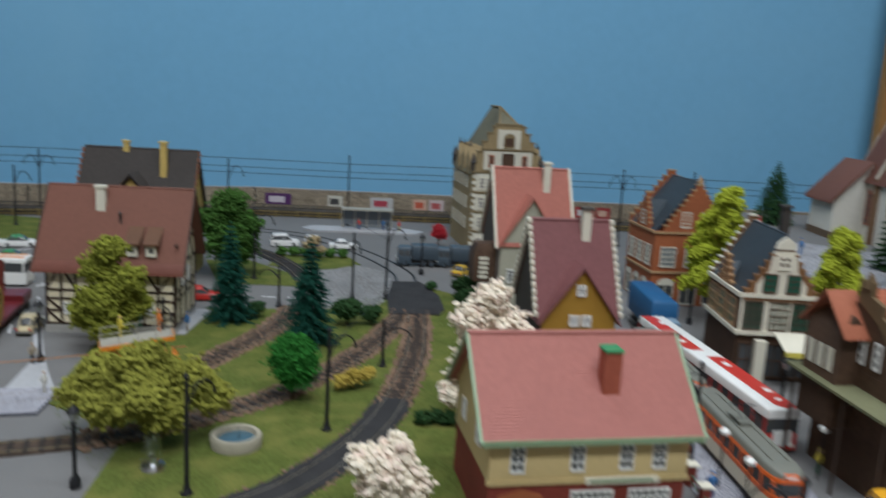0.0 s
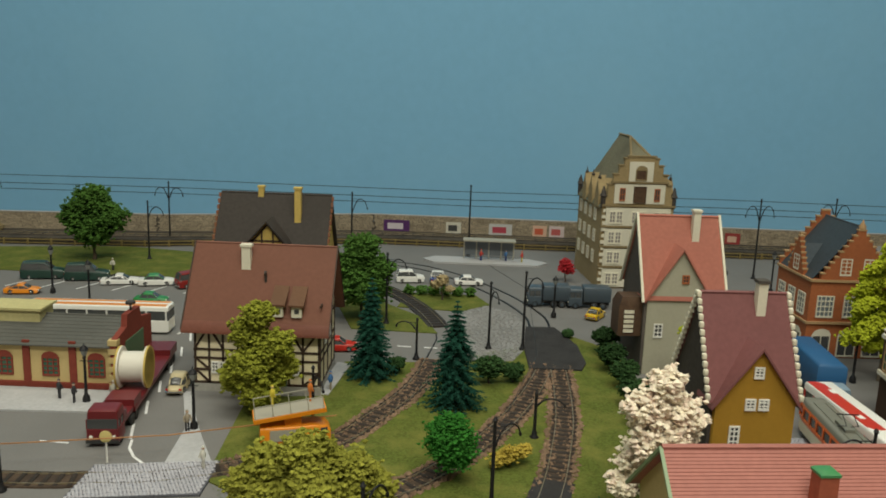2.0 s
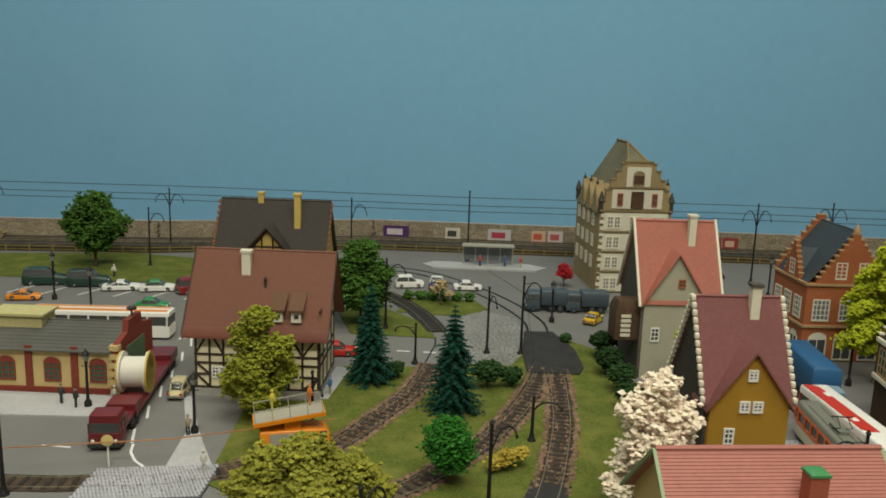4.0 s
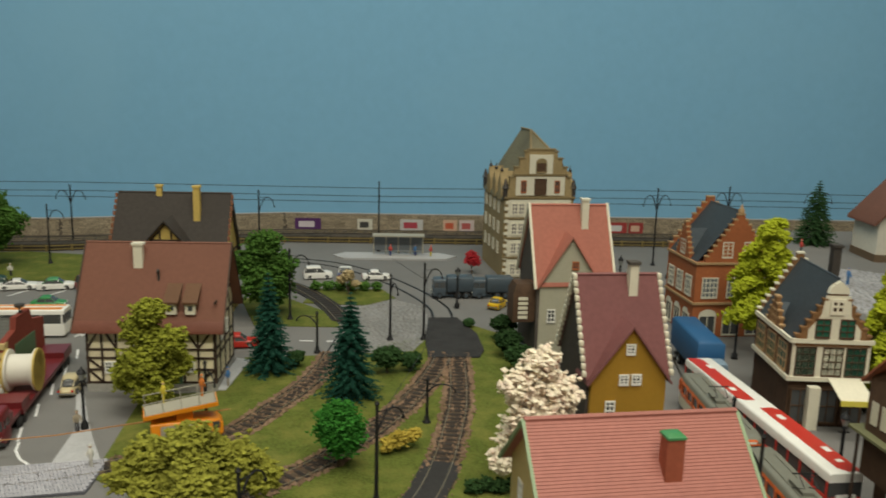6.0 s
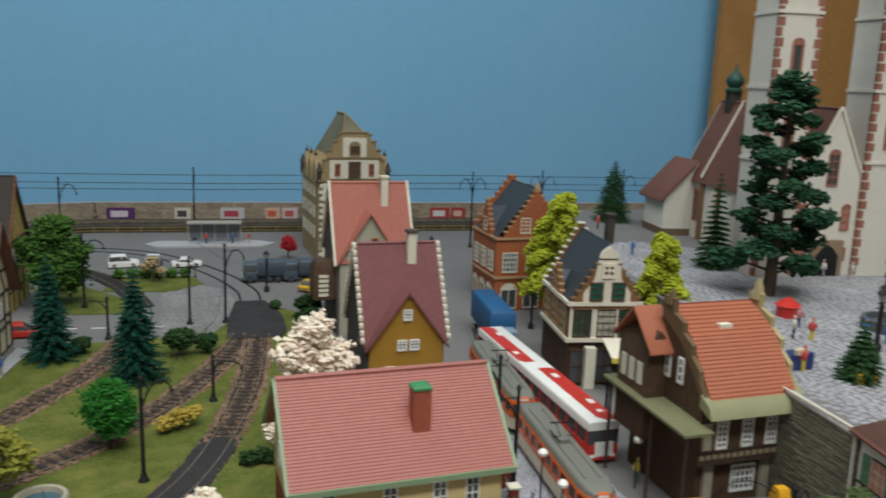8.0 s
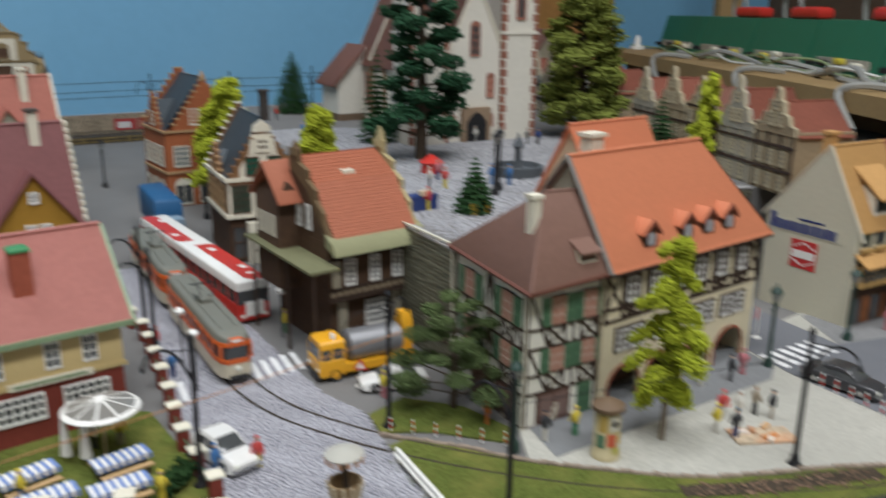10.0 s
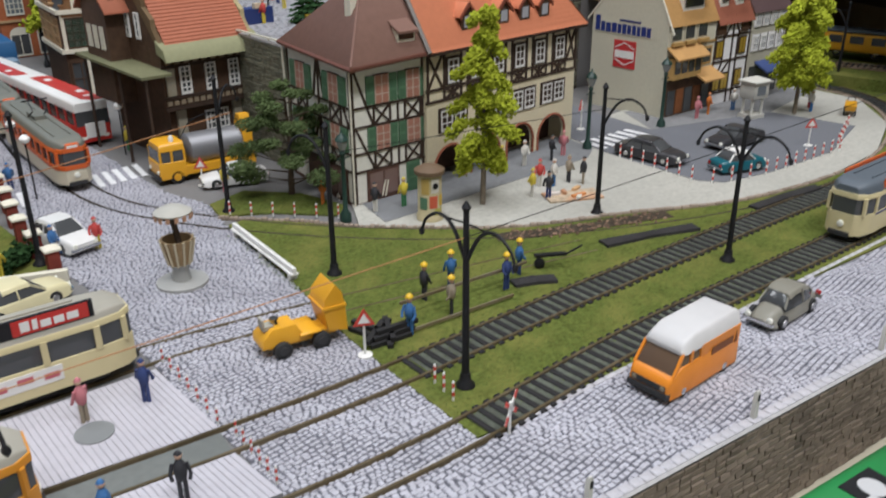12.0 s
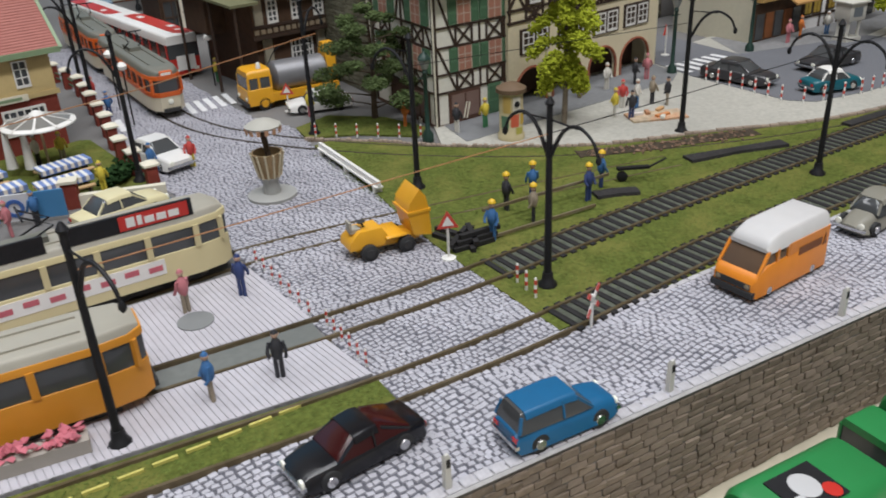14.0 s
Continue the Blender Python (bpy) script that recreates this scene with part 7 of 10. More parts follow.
def feathery(label, x, y, z, h, r, mat, seed, n=20, size=0.11, first=0.2):
    """A slender tree of drooping foliage lobes with gaps between them."""
    rng = random.Random(seed)
    t = thing("tree", label, "tree", x, y, z)
    s, c = Shape().tube(smooth_line([(0, 0, 0), (0.12, 0.05, h * 0.3), (-0.06, 0.0, h * 0.62), (0.05, 0.05, h * 0.95)], 5), 0.015 * h, 7, 0.004 * h), Shape()
    for i in range(n):
        f = (i + 0.5) / n
        zz, a = h * (first + (0.95 - first) * f), i * 2.4 + rng.uniform(-0.6, 0.6)
        l = r * (1.0 - 0.72 * f ** 1.5) * rng.uniform(0.5, 1.0)
        if f < 0.12:
            l *= 0.6
        top = Vector((math.cos(a) * l * 0.55, math.sin(a) * l * 0.55, zz + 0.12 * l))
        end = Vector((math.cos(a) * l, math.sin(a) * l, zz - h * rng.uniform(0.02, 0.07)))
        s.tube([(0, 0, zz - 0.2 * l), tuple(top), tuple(end)], 0.005 * h, 5, 0.002 * h)
        puff = r * rng.uniform(0.17, 0.27) * (1 - 0.3 * f)
        for k in range(int(250 * (puff / (size * 3.2)) ** 1.5)):
            u = rng.random()
            core = top.lerp(end, u) if rng.random() > 0.25 else Vector((0, 0, zz)).lerp(top, u)
            d = Vector((rng.gauss(0, 1), rng.gauss(0, 1), rng.gauss(0, 1))).normalized() * rng.random() ** 0.5 * puff
            clump(c, core + Vector((d.x, d.y, d.z * 0.8 - 0.25 * puff * rng.random())), size * rng.uniform(0.55, 1.2), rng, 1.0)
    part("trunk", s, PALEBARK, t)
    part("crown", c, mat, t)
    return t


PALEBARK = material("pale_bark", (0.20, 0.165, 0.12), 0.9, 0, 500, 0.3, 0.5, 60)
feathery("slender lime-green tree on the plaza", 51.7, 23.8, 0.15, 13.3, 3.0, LIME, 16, 24, 0.12)
feathery("lime-green tree at the end of the shop row", 88.6, 22.6, 0.15, 13.6, 3.7, LIME, 17, 26, 0.15)
feathery("slender lime-green tree before the gabled row", 85, 51.5, 8.9, 10.4, 2.7, LIME, 43, 22, 0.18)
feathery("bright yellow-green tree beside the brick house", 47.2, 92, 0, 17.4, 5.0, LIME, 14, 30, 0.26)
feathery("bright yellow-green tree beside the white gable", 51.2, 73.6, 0, 15.6, 4.2, LIME, 15, 28, 0.24)
feathery("yellow-green tree between the two gabled houses", 24.0, 84, 0, 10.8, 2.8, LIME, 71, 22, 0.18)
fir("fir_tree", "slim green fir on the church square", 65.6, 117, 8.9, 9.6, 3.2, FIRG, 30, 24)
fir("fir_tree", "dark fir beside the church wall", 63.5, 84, 8.9, 11.5, 2.2, FIRG, 31, 18)
fir("fir_tree", "small decorated fir on the church square", 53.8, 47.6, 8.9, 4.6, 1.6, FIRG, 33, 12)
fir("fir_tree", "small dark fir before the gabled row", 86.2, 59, 8.9, 7.0, 1.9, FIRG, 34, 14)


def puffy_pine(label, x, y, z, h, r, mat, seed, n=24, size=0.32, first=0.2, puff=0.34):
    """A conifer of rounded foliage puffs on short limbs, with gaps between them."""
    rng = random.Random(seed)
    t = thing("pine_tree", label, "tree", x, y, z)
    s, c = Shape().tube([(0, 0, 0), (0.2, 0.1, h * 0.5), (0, 0, h * 0.96)], 0.03 * h, 7, 0.006 * h), Shape()
    for i in range(n):
        f = (i + 0.5) / n
        zz, a = h * (first + (0.97 - first) * f), i * 2.4 + rng.uniform(-0.4, 0.4)
        l = r * (1 - 0.75 * f ** 2.4) * rng.uniform(0.45, 0.8)
        tip = Vector((math.cos(a) * l, math.sin(a) * l, zz))
        s.tube([(0, 0, zz - 0.25 * l), tuple(tip)], 0.008 * h, 5, 0.003 * h)
        pr = r * puff * rng.uniform(0.8, 1.25) * (1 - 0.35 * f)
        for k in range(int(120 * (pr / (size * 4)) ** 1.6)):
            d = Vector((rng.gauss(0, 1), rng.gauss(0, 1), rng.gauss(0, 1))).normalized() * (rng.random() ** 0.45) * pr
            clump(c, tip + Vector((d.x * 1.15, d.y * 1.15, d.z * 0.55)), size * rng.uniform(0.6, 1.2), rng, 0.7)
    part("trunk", s, TRUNK, t)
    part("crown", c, mat, t)


puffy_pine("tall dark green pine before the church", 62.5, 71.5, 8.9, 23, 5.6, material("deep_pine_needles", (0.02, 0.07, 0.03), 0.9, per=0.25), 41, 34, 0.34, 0.12)
puffy_pine("layered grey-green pine at the street corner", 43.2, 33.8, 0.1, 8.0, 4.2, material("corner_tree_foliage", (0.095, 0.13, 0.05), 0.95, 0, 300, 0.3, 0.5, 40, per=0.3, spec=0.08), 18, 26, 0.10, 0.16, 0.21)
puffy_pine("large olive-green pine on the church square", 89, 76, 8.9, 20.5, 5.8, PINE, 42, 44, 0.34, 0.1, 0.36)

# ---- loose tufts in the grass ----
TUFT = material("grass_tuft", (0.13, 0.17, 0.04), 0.95, 0, 300, 0.3, 0.3, 40, per=0.35, spec=0.08)


def tufts(poly, count, top, seed, label):
    rng, s = random.Random(seed), Shape()
    xs, ys = [p[0] for p in poly], [p[1] for p in poly]
    while count:
        x, y = rng.uniform(min(xs), max(xs)), rng.uniform(min(ys), max(ys))
        count -= 1
        if inside(poly, x, y):
            a, h, w = rng.random() * 6.28, rng.uniform(0.02, 0.06), 0.035
            ca, sa, l = math.cos(a), math.sin(a), rng.uniform(0.1, 0.2)
            s.add([(x - w * ca, y - w * sa, top - 0.01), (x + w * ca, y + w * sa, top - 0.01), (x - sa * l, y + ca * l, top + h)], [(0, 1, 2)])
    return solid("grass_tufts", s, TUFT, label, "grass", kind="stuff")


tufts([(36.5, 30), (35.4, 15), (34.9, 5.5), (70, 4.6), (70, 12), (51, 19), (43.4, 25.6)], 26000, 0.1, 51, "short grass fibres round the tram tracks")
tufts([(8, 7.2), (27.2, 5.7), (27.2, 7), (8, 9.4)], 4000, 0.1, 52, "short grass fibres of the narrow strip")
tufts([(-20, 62), (-20, 78), (-3, 91), (9, 100), (18, 97), (17, 70), (12, 46), (-10, 46)], 30000, 0.12, 53, "short grass fibres of the park")
tufts([(38, 33.4), (43.4, 28.6), (44.4, 30), (43.6, 33.4), (41, 36.2)], 2500, 0.14, 54, "short grass fibres at the street corner")


# ---- vehicles ----
ORANGE = plastic("orange_paint", (0.72, 0.24, 0.015), 0.35)
TRAMORANGE = plastic("tram_orange", (0.62, 0.12, 0.02), 0.35)
TRAMYELLOW = plastic("tram_amber", (0.62, 0.26, 0.02), 0.4)
IVORYPAINT = plastic("ivory_paint", (0.62, 0.54, 0.30), 0.4)
PALEROOF = plastic("pale_grey_roof", (0.36, 0.34, 0.28), 0.55)
GREYROOF = plastic("grey_roof", (0.17, 0.17, 0.14), 0.55)
SLATEROOF = plastic("slate_roof", (0.10, 0.12, 0.14), 0.55)
TRUCKYELLOW = plastic("truck_yellow", (0.72, 0.36, 0.015), 0.35)
REDPAINT = plastic("signal_red", (0.50, 0.03, 0.02), 0.35)
MAROON = plastic("maroon_paint", (0.14, 0.015, 0.018), 0.35)
GREENPAINT = plastic("bright_green_paint", (0.03, 0.22, 0.06), 0.35)
UNDER = plastic("underframe_black", (0.03, 0.03, 0.03), 0.6)
SILVER = plastic("silver_tank", (0.26, 0.26, 0.27), 0.45, 0.55)


def tram(label, x, y, rz, L, lower, band, roof, n=7, W=2.5, H=3.45, z=0.2, ad=None, waist=None, group=""):
    """A tram car, nose towards its own +x."""
    t = thing("tram", label, "tram", x, y, z, rz, group)
    w = W / 2
    part("underframe", Shape().box(-L * 0.42, L * 0.42, -w * 0.7, w * 0.7, 0.05, 0.6), UNDER, t)
    s = Shape()
    taper = [(-L / 2, w * 0.55), (-L * 0.47, w * 0.86), (-L * 0.4, w), (L * 0.4, w), (L * 0.47, w * 0.86), (L / 2, w * 0.55)]
    hull(s, [(a, b, b, 0.45, 1.75, 0.04) for a, b in taper])
    part("body", s, lower, t)
    g = Shape()
    hull(g, [(a * 0.995, b * 0.96, b * 0.96, 1.7, 2.75, 0.04) for a, b in taper])
    part("window_band", g, GLASSY, t)
    for k in range(n + 1):
        u = -L * 0.4 + L * 0.8 * k / n
        for sg in (-1, 1):
            part("pillar", Shape().box(u - 0.13, u + 0.13, sg * w - 0.06, sg * w + 0.02, 1.72, 2.75), band, t)
    for sx in (-1, 1):
        for sy in (-1, 1):
            part("pillar", Shape().tube([(sx * L * 0.475, sy * w * 0.84, 1.7), (sx * L * 0.475, sy * w * 0.82, 2.75)], 0.13, 5), band, t)
        part("headlight", Shape().disc(sx * (L / 2 + 0.02), 0, 1.1, 0.2, 0.12, "x", 10), plastic("lamp_glass", (0.85, 0.85, 0.75), 0.1), t)
        part("bumper", Shape().box(sx * L / 2 - 0.15, sx * L / 2 + 0.15, -0.6, 0.6, 0.4, 0.65), UNDER, t)
    c = Shape()
    hull(c, [(a * 1.0, b * 1.0, b * 0.98, 2.7, 3.0, 0.05) for a, b in taper])
    part("cornice", c, band, t)
    r = Shape()
    hull(r, [(a * 0.99, b * 0.97, b * 0.9, 2.98, H - (0.22 if i in (0, 5) else 0), 0.3) for i, (a, b) in enumerate(taper)])
    part("roof", r, roof, t)
    part("roof_rail", Shape().box(-L * 0.38, L * 0.38, w * 0.4, w * 0.47, H - 0.02, H + 0.08), roof, t)
    part("roof_rail", Shape().box(-L * 0.38, L * 0.38, -w * 0.47, -w * 0.4, H - 0.02, H + 0.08), roof, t)
    part("resistor_box", Shape().box(-1.6, 0.6, -0.4, 0.4, H - 0.05, H + 0.28), GREYROOF, t)
    p = Shape()
    for sy in (-0.55, 0.55):
        p.tube([(-0.8, sy, H), (0.9, sy * 0.9, H + 0.75), (-0.2, sy * 0.8, H + 1.35)], 0.05, 4)
    p.tube([(-0.2, -0.9, H + 1.35), (-0.2, 0.9, H + 1.35)], 0.06, 4)
    part("pantograph", p, BLACK, t)
    for u in (-L * 0.3, -L * 0.18, L * 0.18, L * 0.3):
        for sy in (-0.8, 0.8):
            part("wheel", Shape().disc(u, sy, 0.32, 0.36, 0.15), UNDER, t)
    if waist:
        q = Shape()
        hull(q, [(a * 1.004, b * 1.015, b * 1.015, 1.48, 1.8, 0.03) for a, b in taper])
        part("waist_band", q, waist, t)
        part("destination_box", Shape().box(L * 0.45, L / 2 - 0.05, -0.45, 0.45, 2.85, 3.3, bevel=0.05), waist, t)
        part("destination_blind", Shape().box(L / 2 - 0.06, L / 2 - 0.02, -0.36, 0.36, 2.98, 3.18), WHITE, t)
    if ad == "banner":
        for sy in (-1, 1):
            b = part("banner", Shape().box(-L * 0.3, L * 0.3, sy * w - 0.03, sy * w + 0.03, 0.9, 1.6), WHITE, t)
            for k in range(9):
                part("letter_bar", Shape().box(0, 0.6, -0.01, 0.01, 0, 0.25), plastic("pink_letter", (0.5, 0.12, 0.15), 0.6), b, at_cm=(-L * 0.26 + k * 1.0, sy * (w + 0.035), 1.1 + 0.1 * (k % 2)))
        sb = part("roof_board", Shape().box(0.9, 6.3, -w * 0.92, -w * 0.8, H - 0.1, H + 0.65), BLACK, t)
        part("emblem", Shape().box(3.2, 6.1, -w * 0.92 - 0.03, -w * 0.92, H - 0.04, H + 0.6), REDPAINT, sb)
        part("letter_bar", Shape().box(3.5, 3.85, -w * 0.92 - 0.05, -w * 0.92 - 0.03, H + 0.08, H + 0.5).box(3.95, 4.15, -w * 0.92 - 0.05, -w * 0.92 - 0.03, H + 0.08, H + 0.5).box(4.25, 4.65, -w * 0.92 - 0.05, -w * 0.92 - 0.03, H + 0.08, H + 0.38).box(4.75, 5.15, -w * 0.92 - 0.05, -w * 0.92 - 0.03, H + 0.08, H + 0.38).box(5.25, 5.7, -w * 0.92 - 0.05, -w * 0.92 - 0.03, H + 0.08, H + 0.38), WHITE, sb)
        sb = part("roof_board", Shape().box(-5.4, 0.3, -w * 0.92, -w * 0.8, H - 0.1, H + 0.65), BLACK, t)
        part("letter_bar", Shape().box(-4.9, -4.5, -w * 0.92 - 0.03, -w * 0.92, H + 0.1, H + 0.4).box(-4.4, -4.25, -w * 0.92 - 0.03, -w * 0.92, H + 0.1, H + 0.5).box(-4.1, -3.7, -w * 0.92 - 0.03, -w * 0.92, H + 0.1, H + 0.4).box(-3.0, -2.2, -w * 0.92 - 0.03, -w * 0.92, H + 0.12, H + 0.38).box(-2.1, -1.6, -w * 0.92 - 0.03, -w * 0.92, H + 0.12, H + 0.34), WHITE, sb)
    if ad == "orange":
        for sy in (-1, 1):
            part("roof_board", Shape().box(-L * 0.4, L * 0.36, sy * w * 0.94 - 0.05, sy * w * 0.94 + 0.05, H - 0.5, H + 0.05), TRAMORANGE, t)
            part("stripe", Shape().box(-L * 0.4, L * 0.4, sy * w - 0.03, sy * w + 0.03, 1.62, 1.72), plastic("blue_stripe", (0.03, 0.04, 0.16), 0.5), t)
    return t


tram("orange and cream tram with grey roof in the street", 32.5, 52.0, -91, 16, plastic("cream_skirt", (0.60, 0.54, 0.40), 0.4), TRAMORANGE, GREYROOF, 8, waist=TRAMORANGE, group="street tram set")
tram("orange and cream trailer tram with grey roof", 32.9, 68.8, -92, 16, MATS["cream_skirt"], TRAMORANGE, GREYROOF, 8, waist=TRAMORANGE, group="street tram set")
tram("beige tram with advertising boards at the platform", 18.9, 19.5, -1.0, 15.6, IVORYPAINT, IVORYPAINT, PALEROOF, 6, ad="banner", H=3.3)
tram("amber tram with pale roof beside the platform", 12.9, 12.1, -5.0, 15.6, TRAMYELLOW, TRAMYELLOW, PALEROOF, 6, H=3.3)
tram("cream tram with slate roof and orange boards", 70.6, 5.75, 180, 14.5, IVORYPAINT, IVORYPAINT, SLATEROOF, 8, ad="orange", H=3.6, group="cream tram set")
tram("cream trailer tram with slate roof", 86.2, 6.9, 188, 14.5, IVORYPAINT, IVORYPAINT, SLATEROOF, 8, ad="orange", H=3.6, group="cream tram set")


def bus(label, x, y, rz, L, side, roof, stripe, W=2.8, H=3.5, n=8, z=0.02):
    t = thing("bus", label, "bus", x, y, z, rz)
    w = W / 2
    s = Shape()
    hull(s, [(-L / 2, w * 0.94, w * 0.94, 0.35, 1.7, 0.05), (-L / 2 + 0.2, w, w, 0.3, 1.75, 0.05), (L / 2 - 0.25, w, w, 0.3, 1.75, 0.05), (L / 2, w * 0.94, w * 0.94, 0.35, 1.7, 0.05)])
    part("body", s, side, t)
    g = Shape()
    hull(g, [(-L / 2 + 0.05, w * 0.95, w * 0.93, 1.7, 2.95, 0.05), (L / 2 - 0.03, w * 0.95, w * 0.93, 1.7, 2.95, 0.05)])
    part("window_band", g, GLASSY, t)
    for k in range(n + 1):
        for sy in (-1, 1):
            u = -L / 2 + 0.25 + (L - 0.5) * k / n
            part("pillar", Shape().box(u - 0.09, u + 0.09, sy * w * 0.97 - 0.05, sy * w * 0.97 + 0.03, 1.7, 2.95), side, t)
    r = Shape()
    hull(r, [(-L / 2, w * 0.96, w * 0.92, 2.9, H - 0.1, 0.2), (-L / 2 + 0.3, w, w * 0.97, 2.9, H, 0.22), (L / 2 - 0.3, w, w * 0.97, 2.9, H, 0.22), (L / 2, w * 0.96, w * 0.92, 2.9, H - 0.1, 0.2)])
    part("roof", r, roof, t)
    wheels(t, (-L * 0.3, L * 0.32), w - 0.15, 0.45, 0.25)
    part("headlight", Shape().box(L / 2 - 0.02, L / 2 + 0.05, -w * 0.8, -w * 0.5, 0.6, 0.85), plastic("lamp_glass", (0.85, 0.85, 0.75), 0.1), t)
    part("headlight", Shape().box(L / 2 - 0.02, L / 2 + 0.05, w * 0.5, w * 0.8, 0.6, 0.85), MATS["lamp_glass"], t)
    return t


b1 = bus("red and white bus with patterned roof in the street", 36.3, 67.8, -86, 26, REDPAINT, WHITE, None, n=14, H=3.7)
for u0, u1, v0, v1 in ((-12.7, -1.2, -1.25, 0.15), (0.6, 12.8, -0.35, 1.25)):
    part("roof_patch", Shape().prism([(u0, v0), (u1 - 0.6, v0), (u1, v0 + 0.5), (u1, v1), (u0 + 0.6, v1), (u0, v1 - 0.5)], 3.66, 3.712), REDPAINT, b1)
for u0, v0, w in ((-10.6, -0.3, 1.0), (-4.4, -0.9, 0.8), (2.2, 0.2, 1.0), (8.6, 0.5, 0.9), (10.8, 0.3, 0.5)):
    part("roof_patch", Shape().prism([(u0, v0), (u0 + w, v0), (u0 + w, v0 + 0.55), (u0, v0 + 0.55)], 3.70, 3.722), WHITE, b1)
part("front_panel", Shape().box(12.95, 13.06, -0.7, 0.9, 0.7, 1.9), WHITE, b1)
b2 = bus("white bus with orange roof stripes on the road", -44.0, 98.4, 3, 17.0, WHITE, WHITE, None, n=7)
part("roof_patch", Shape().box(-8.2, 8.2, -1.2, -0.3, 3.47, 3.52), ORANGE, b2)
part("roof_patch", Shape().box(-8.2, 8.2, 0.4, 1.0, 3.47, 3.52), ORANGE, b2)
adp = part("side_panel", Shape().box(-1.0, 5.0, -1.44, -1.4, 0.6, 1.6), REDPAINT, b2)
part("letter_bar", Shape().box(-0.6, 2.6, -1.46, -1.44, 0.95, 1.25).box(3.2, 4.6, -1.46, -1.44, 0.8, 1.4), WHITE, adp)


def cab(t, L, W, H, paint, x1):
    """A forward-control lorry cab whose nose is at x1."""
    w = W / 2
    s = Shape()
    hull(s, [(x1 - 1.9, w, w, 0.5, 1.65, 0.05), (x1 - 0.15, w, w, 0.45, 1.65, 0.05), (x1, w * 0.94, w * 0.94, 0.5, 1.6, 0.05)])
    hull(s, [(x1 - 1.9, w * 0.97, w * 0.93, 2.45, H, 0.25), (x1 - 0.45, w * 0.97, w * 0.93, 2.45, H, 0.25), (x1 - 0.15, w * 0.93, w * 0.88, 2.45, H - 0.12, 0.2)])
    ob = part("cab", s, paint, t)
    g = Shape()
    hull(g, [(x1 - 1.85, w * 0.95, w * 0.93, 1.6, 2.5, 0.04), (x1 - 0.08, w * 0.95, w * 0.9, 1.6, 2.5, 0.04)])
    part("windscreen", g, GLASSY, ob)
    for sx in (x1 - 1.85, x1 - 0.95, x1 - 0.14):
        for sy in (-1, 1):
            part("pillar", Shape().box(sx - 0.08, sx + 0.08, sy * w * 0.95 - 0.05, sy * w * 0.95 + 0.04, 1.6, 2.5), paint, ob)
    part("bumper", Shape().box(x1 - 0.05, x1 + 0.12, -w, w, 0.4, 0.7), UNDER, ob)
    for sy in (-1, 1):
        part("headlight", Shape().disc(x1 + 0.02, sy * w * 0.7, 0.95, 0.16, 0.1, "x", 10), plastic("lamp_glass", (0.85, 0.85, 0.75), 0.1), ob)
    return ob


yt = thing("tank_lorry", "yellow lorry with a silver tank and hoist", "lorry", 40.8, 42.3, 0, 176)
cab(yt, 7, 2.5, 3.0, TRUCKYELLOW, 3.6)
part("chassis", Shape().box(-3.6, 1.9, -1.2, 1.2, 0.55, 1.15), TRUCKYELLOW, yt)
part("tank", Shape().lathe([(0.9, -2.4), (1.15, -2.2), (1.15, 1.6), (0.9, 1.8)], 18, at(-0.5, 0, 2.05, 0, 90, 0)), SILVER, yt)
part("hoist", Shape().side([(-0.6, 1.0), (0.6, 1.0), (0.7, 3.2), (0.3, 4.0), (-0.3, 4.0), (-0.7, 3.2)], -3.7, -2.9), TRUCKYELLOW, yt)
part("hose", Shape().tube(smooth_line([(1.2, -0.9, 2.6), (0.4, -0.6, 3.9), (-1.4, -0.4, 4.3), (-2.9, 0, 3.6)], 6), 0.04, 5), BLACK, yt)
part("beacon", Shape().lathe([(0.18, 3.0), (0.18, 3.3), (0.08, 3.45)], 8, at(2.4, 0.7, 0)), WHITE, yt)
wheels(yt, (-2.2, 2.4), 1.1, 0.5, 0.3, TRUCKYELLOW)

dt = thing("low_loader", "maroon lorry and low trailer carrying a cable drum", "lorry", -31.6, 78, 0, -83)
cab(dt, 22, 2.7, 3.3, MAROON, 11.4)
part("chassis", Shape().box(4.5, 9.5, -0.7, 0.7, 0.5, 1.2), UNDER, dt)
part("tractor_deck", Shape().box(4.8, 9.4, -1.2, 1.2, 1.2, 1.6).box(8.6, 9.4, -1.3, 1.3, 1.6, 2.5), MAROON, dt)
part("trailer_bed", Shape().box(-11.4, 6.0, -1.35, 1.35, 1.0, 1.4).box(-11.4, -8.2, -1.35, 1.35, 1.4, 2.0).box(3.8, 6.2, -1.3, 1.3, 1.4, 2.2), MAROON, dt)
drum = part("cable_drum", Shape().lathe([(2.0, -1.3), (2.0, -1.1), (1.5, -1.1), (1.5, 1.1), (2.0, 1.1), (2.0, 1.3)], 24, at(0.8, 0, 3.4, 90, 0, 0)), plastic("drum_white", (0.66, 0.63, 0.56), 0.6), dt)
for sy in (-1, 1):
    part("drum_rim", Shape().lathe([(2.05, -0.08), (2.05, 0.08), (1.75, 0.08), (1.75, -0.08)], 24, at(0.8, sy * 1.34, 3.4, 90, 0, 0)), plastic("drum_yellow", (0.5, 0.36, 0.08), 0.6), drum)
for u in (-10.2, -9.0, -7.8, 5.4, 6.6, 10.2):
    for sy in (-1, 1):
        part("wheel", Shape().disc(u, sy * 1.15, 0.5, 0.5, 0.3), RUBBER, dt)

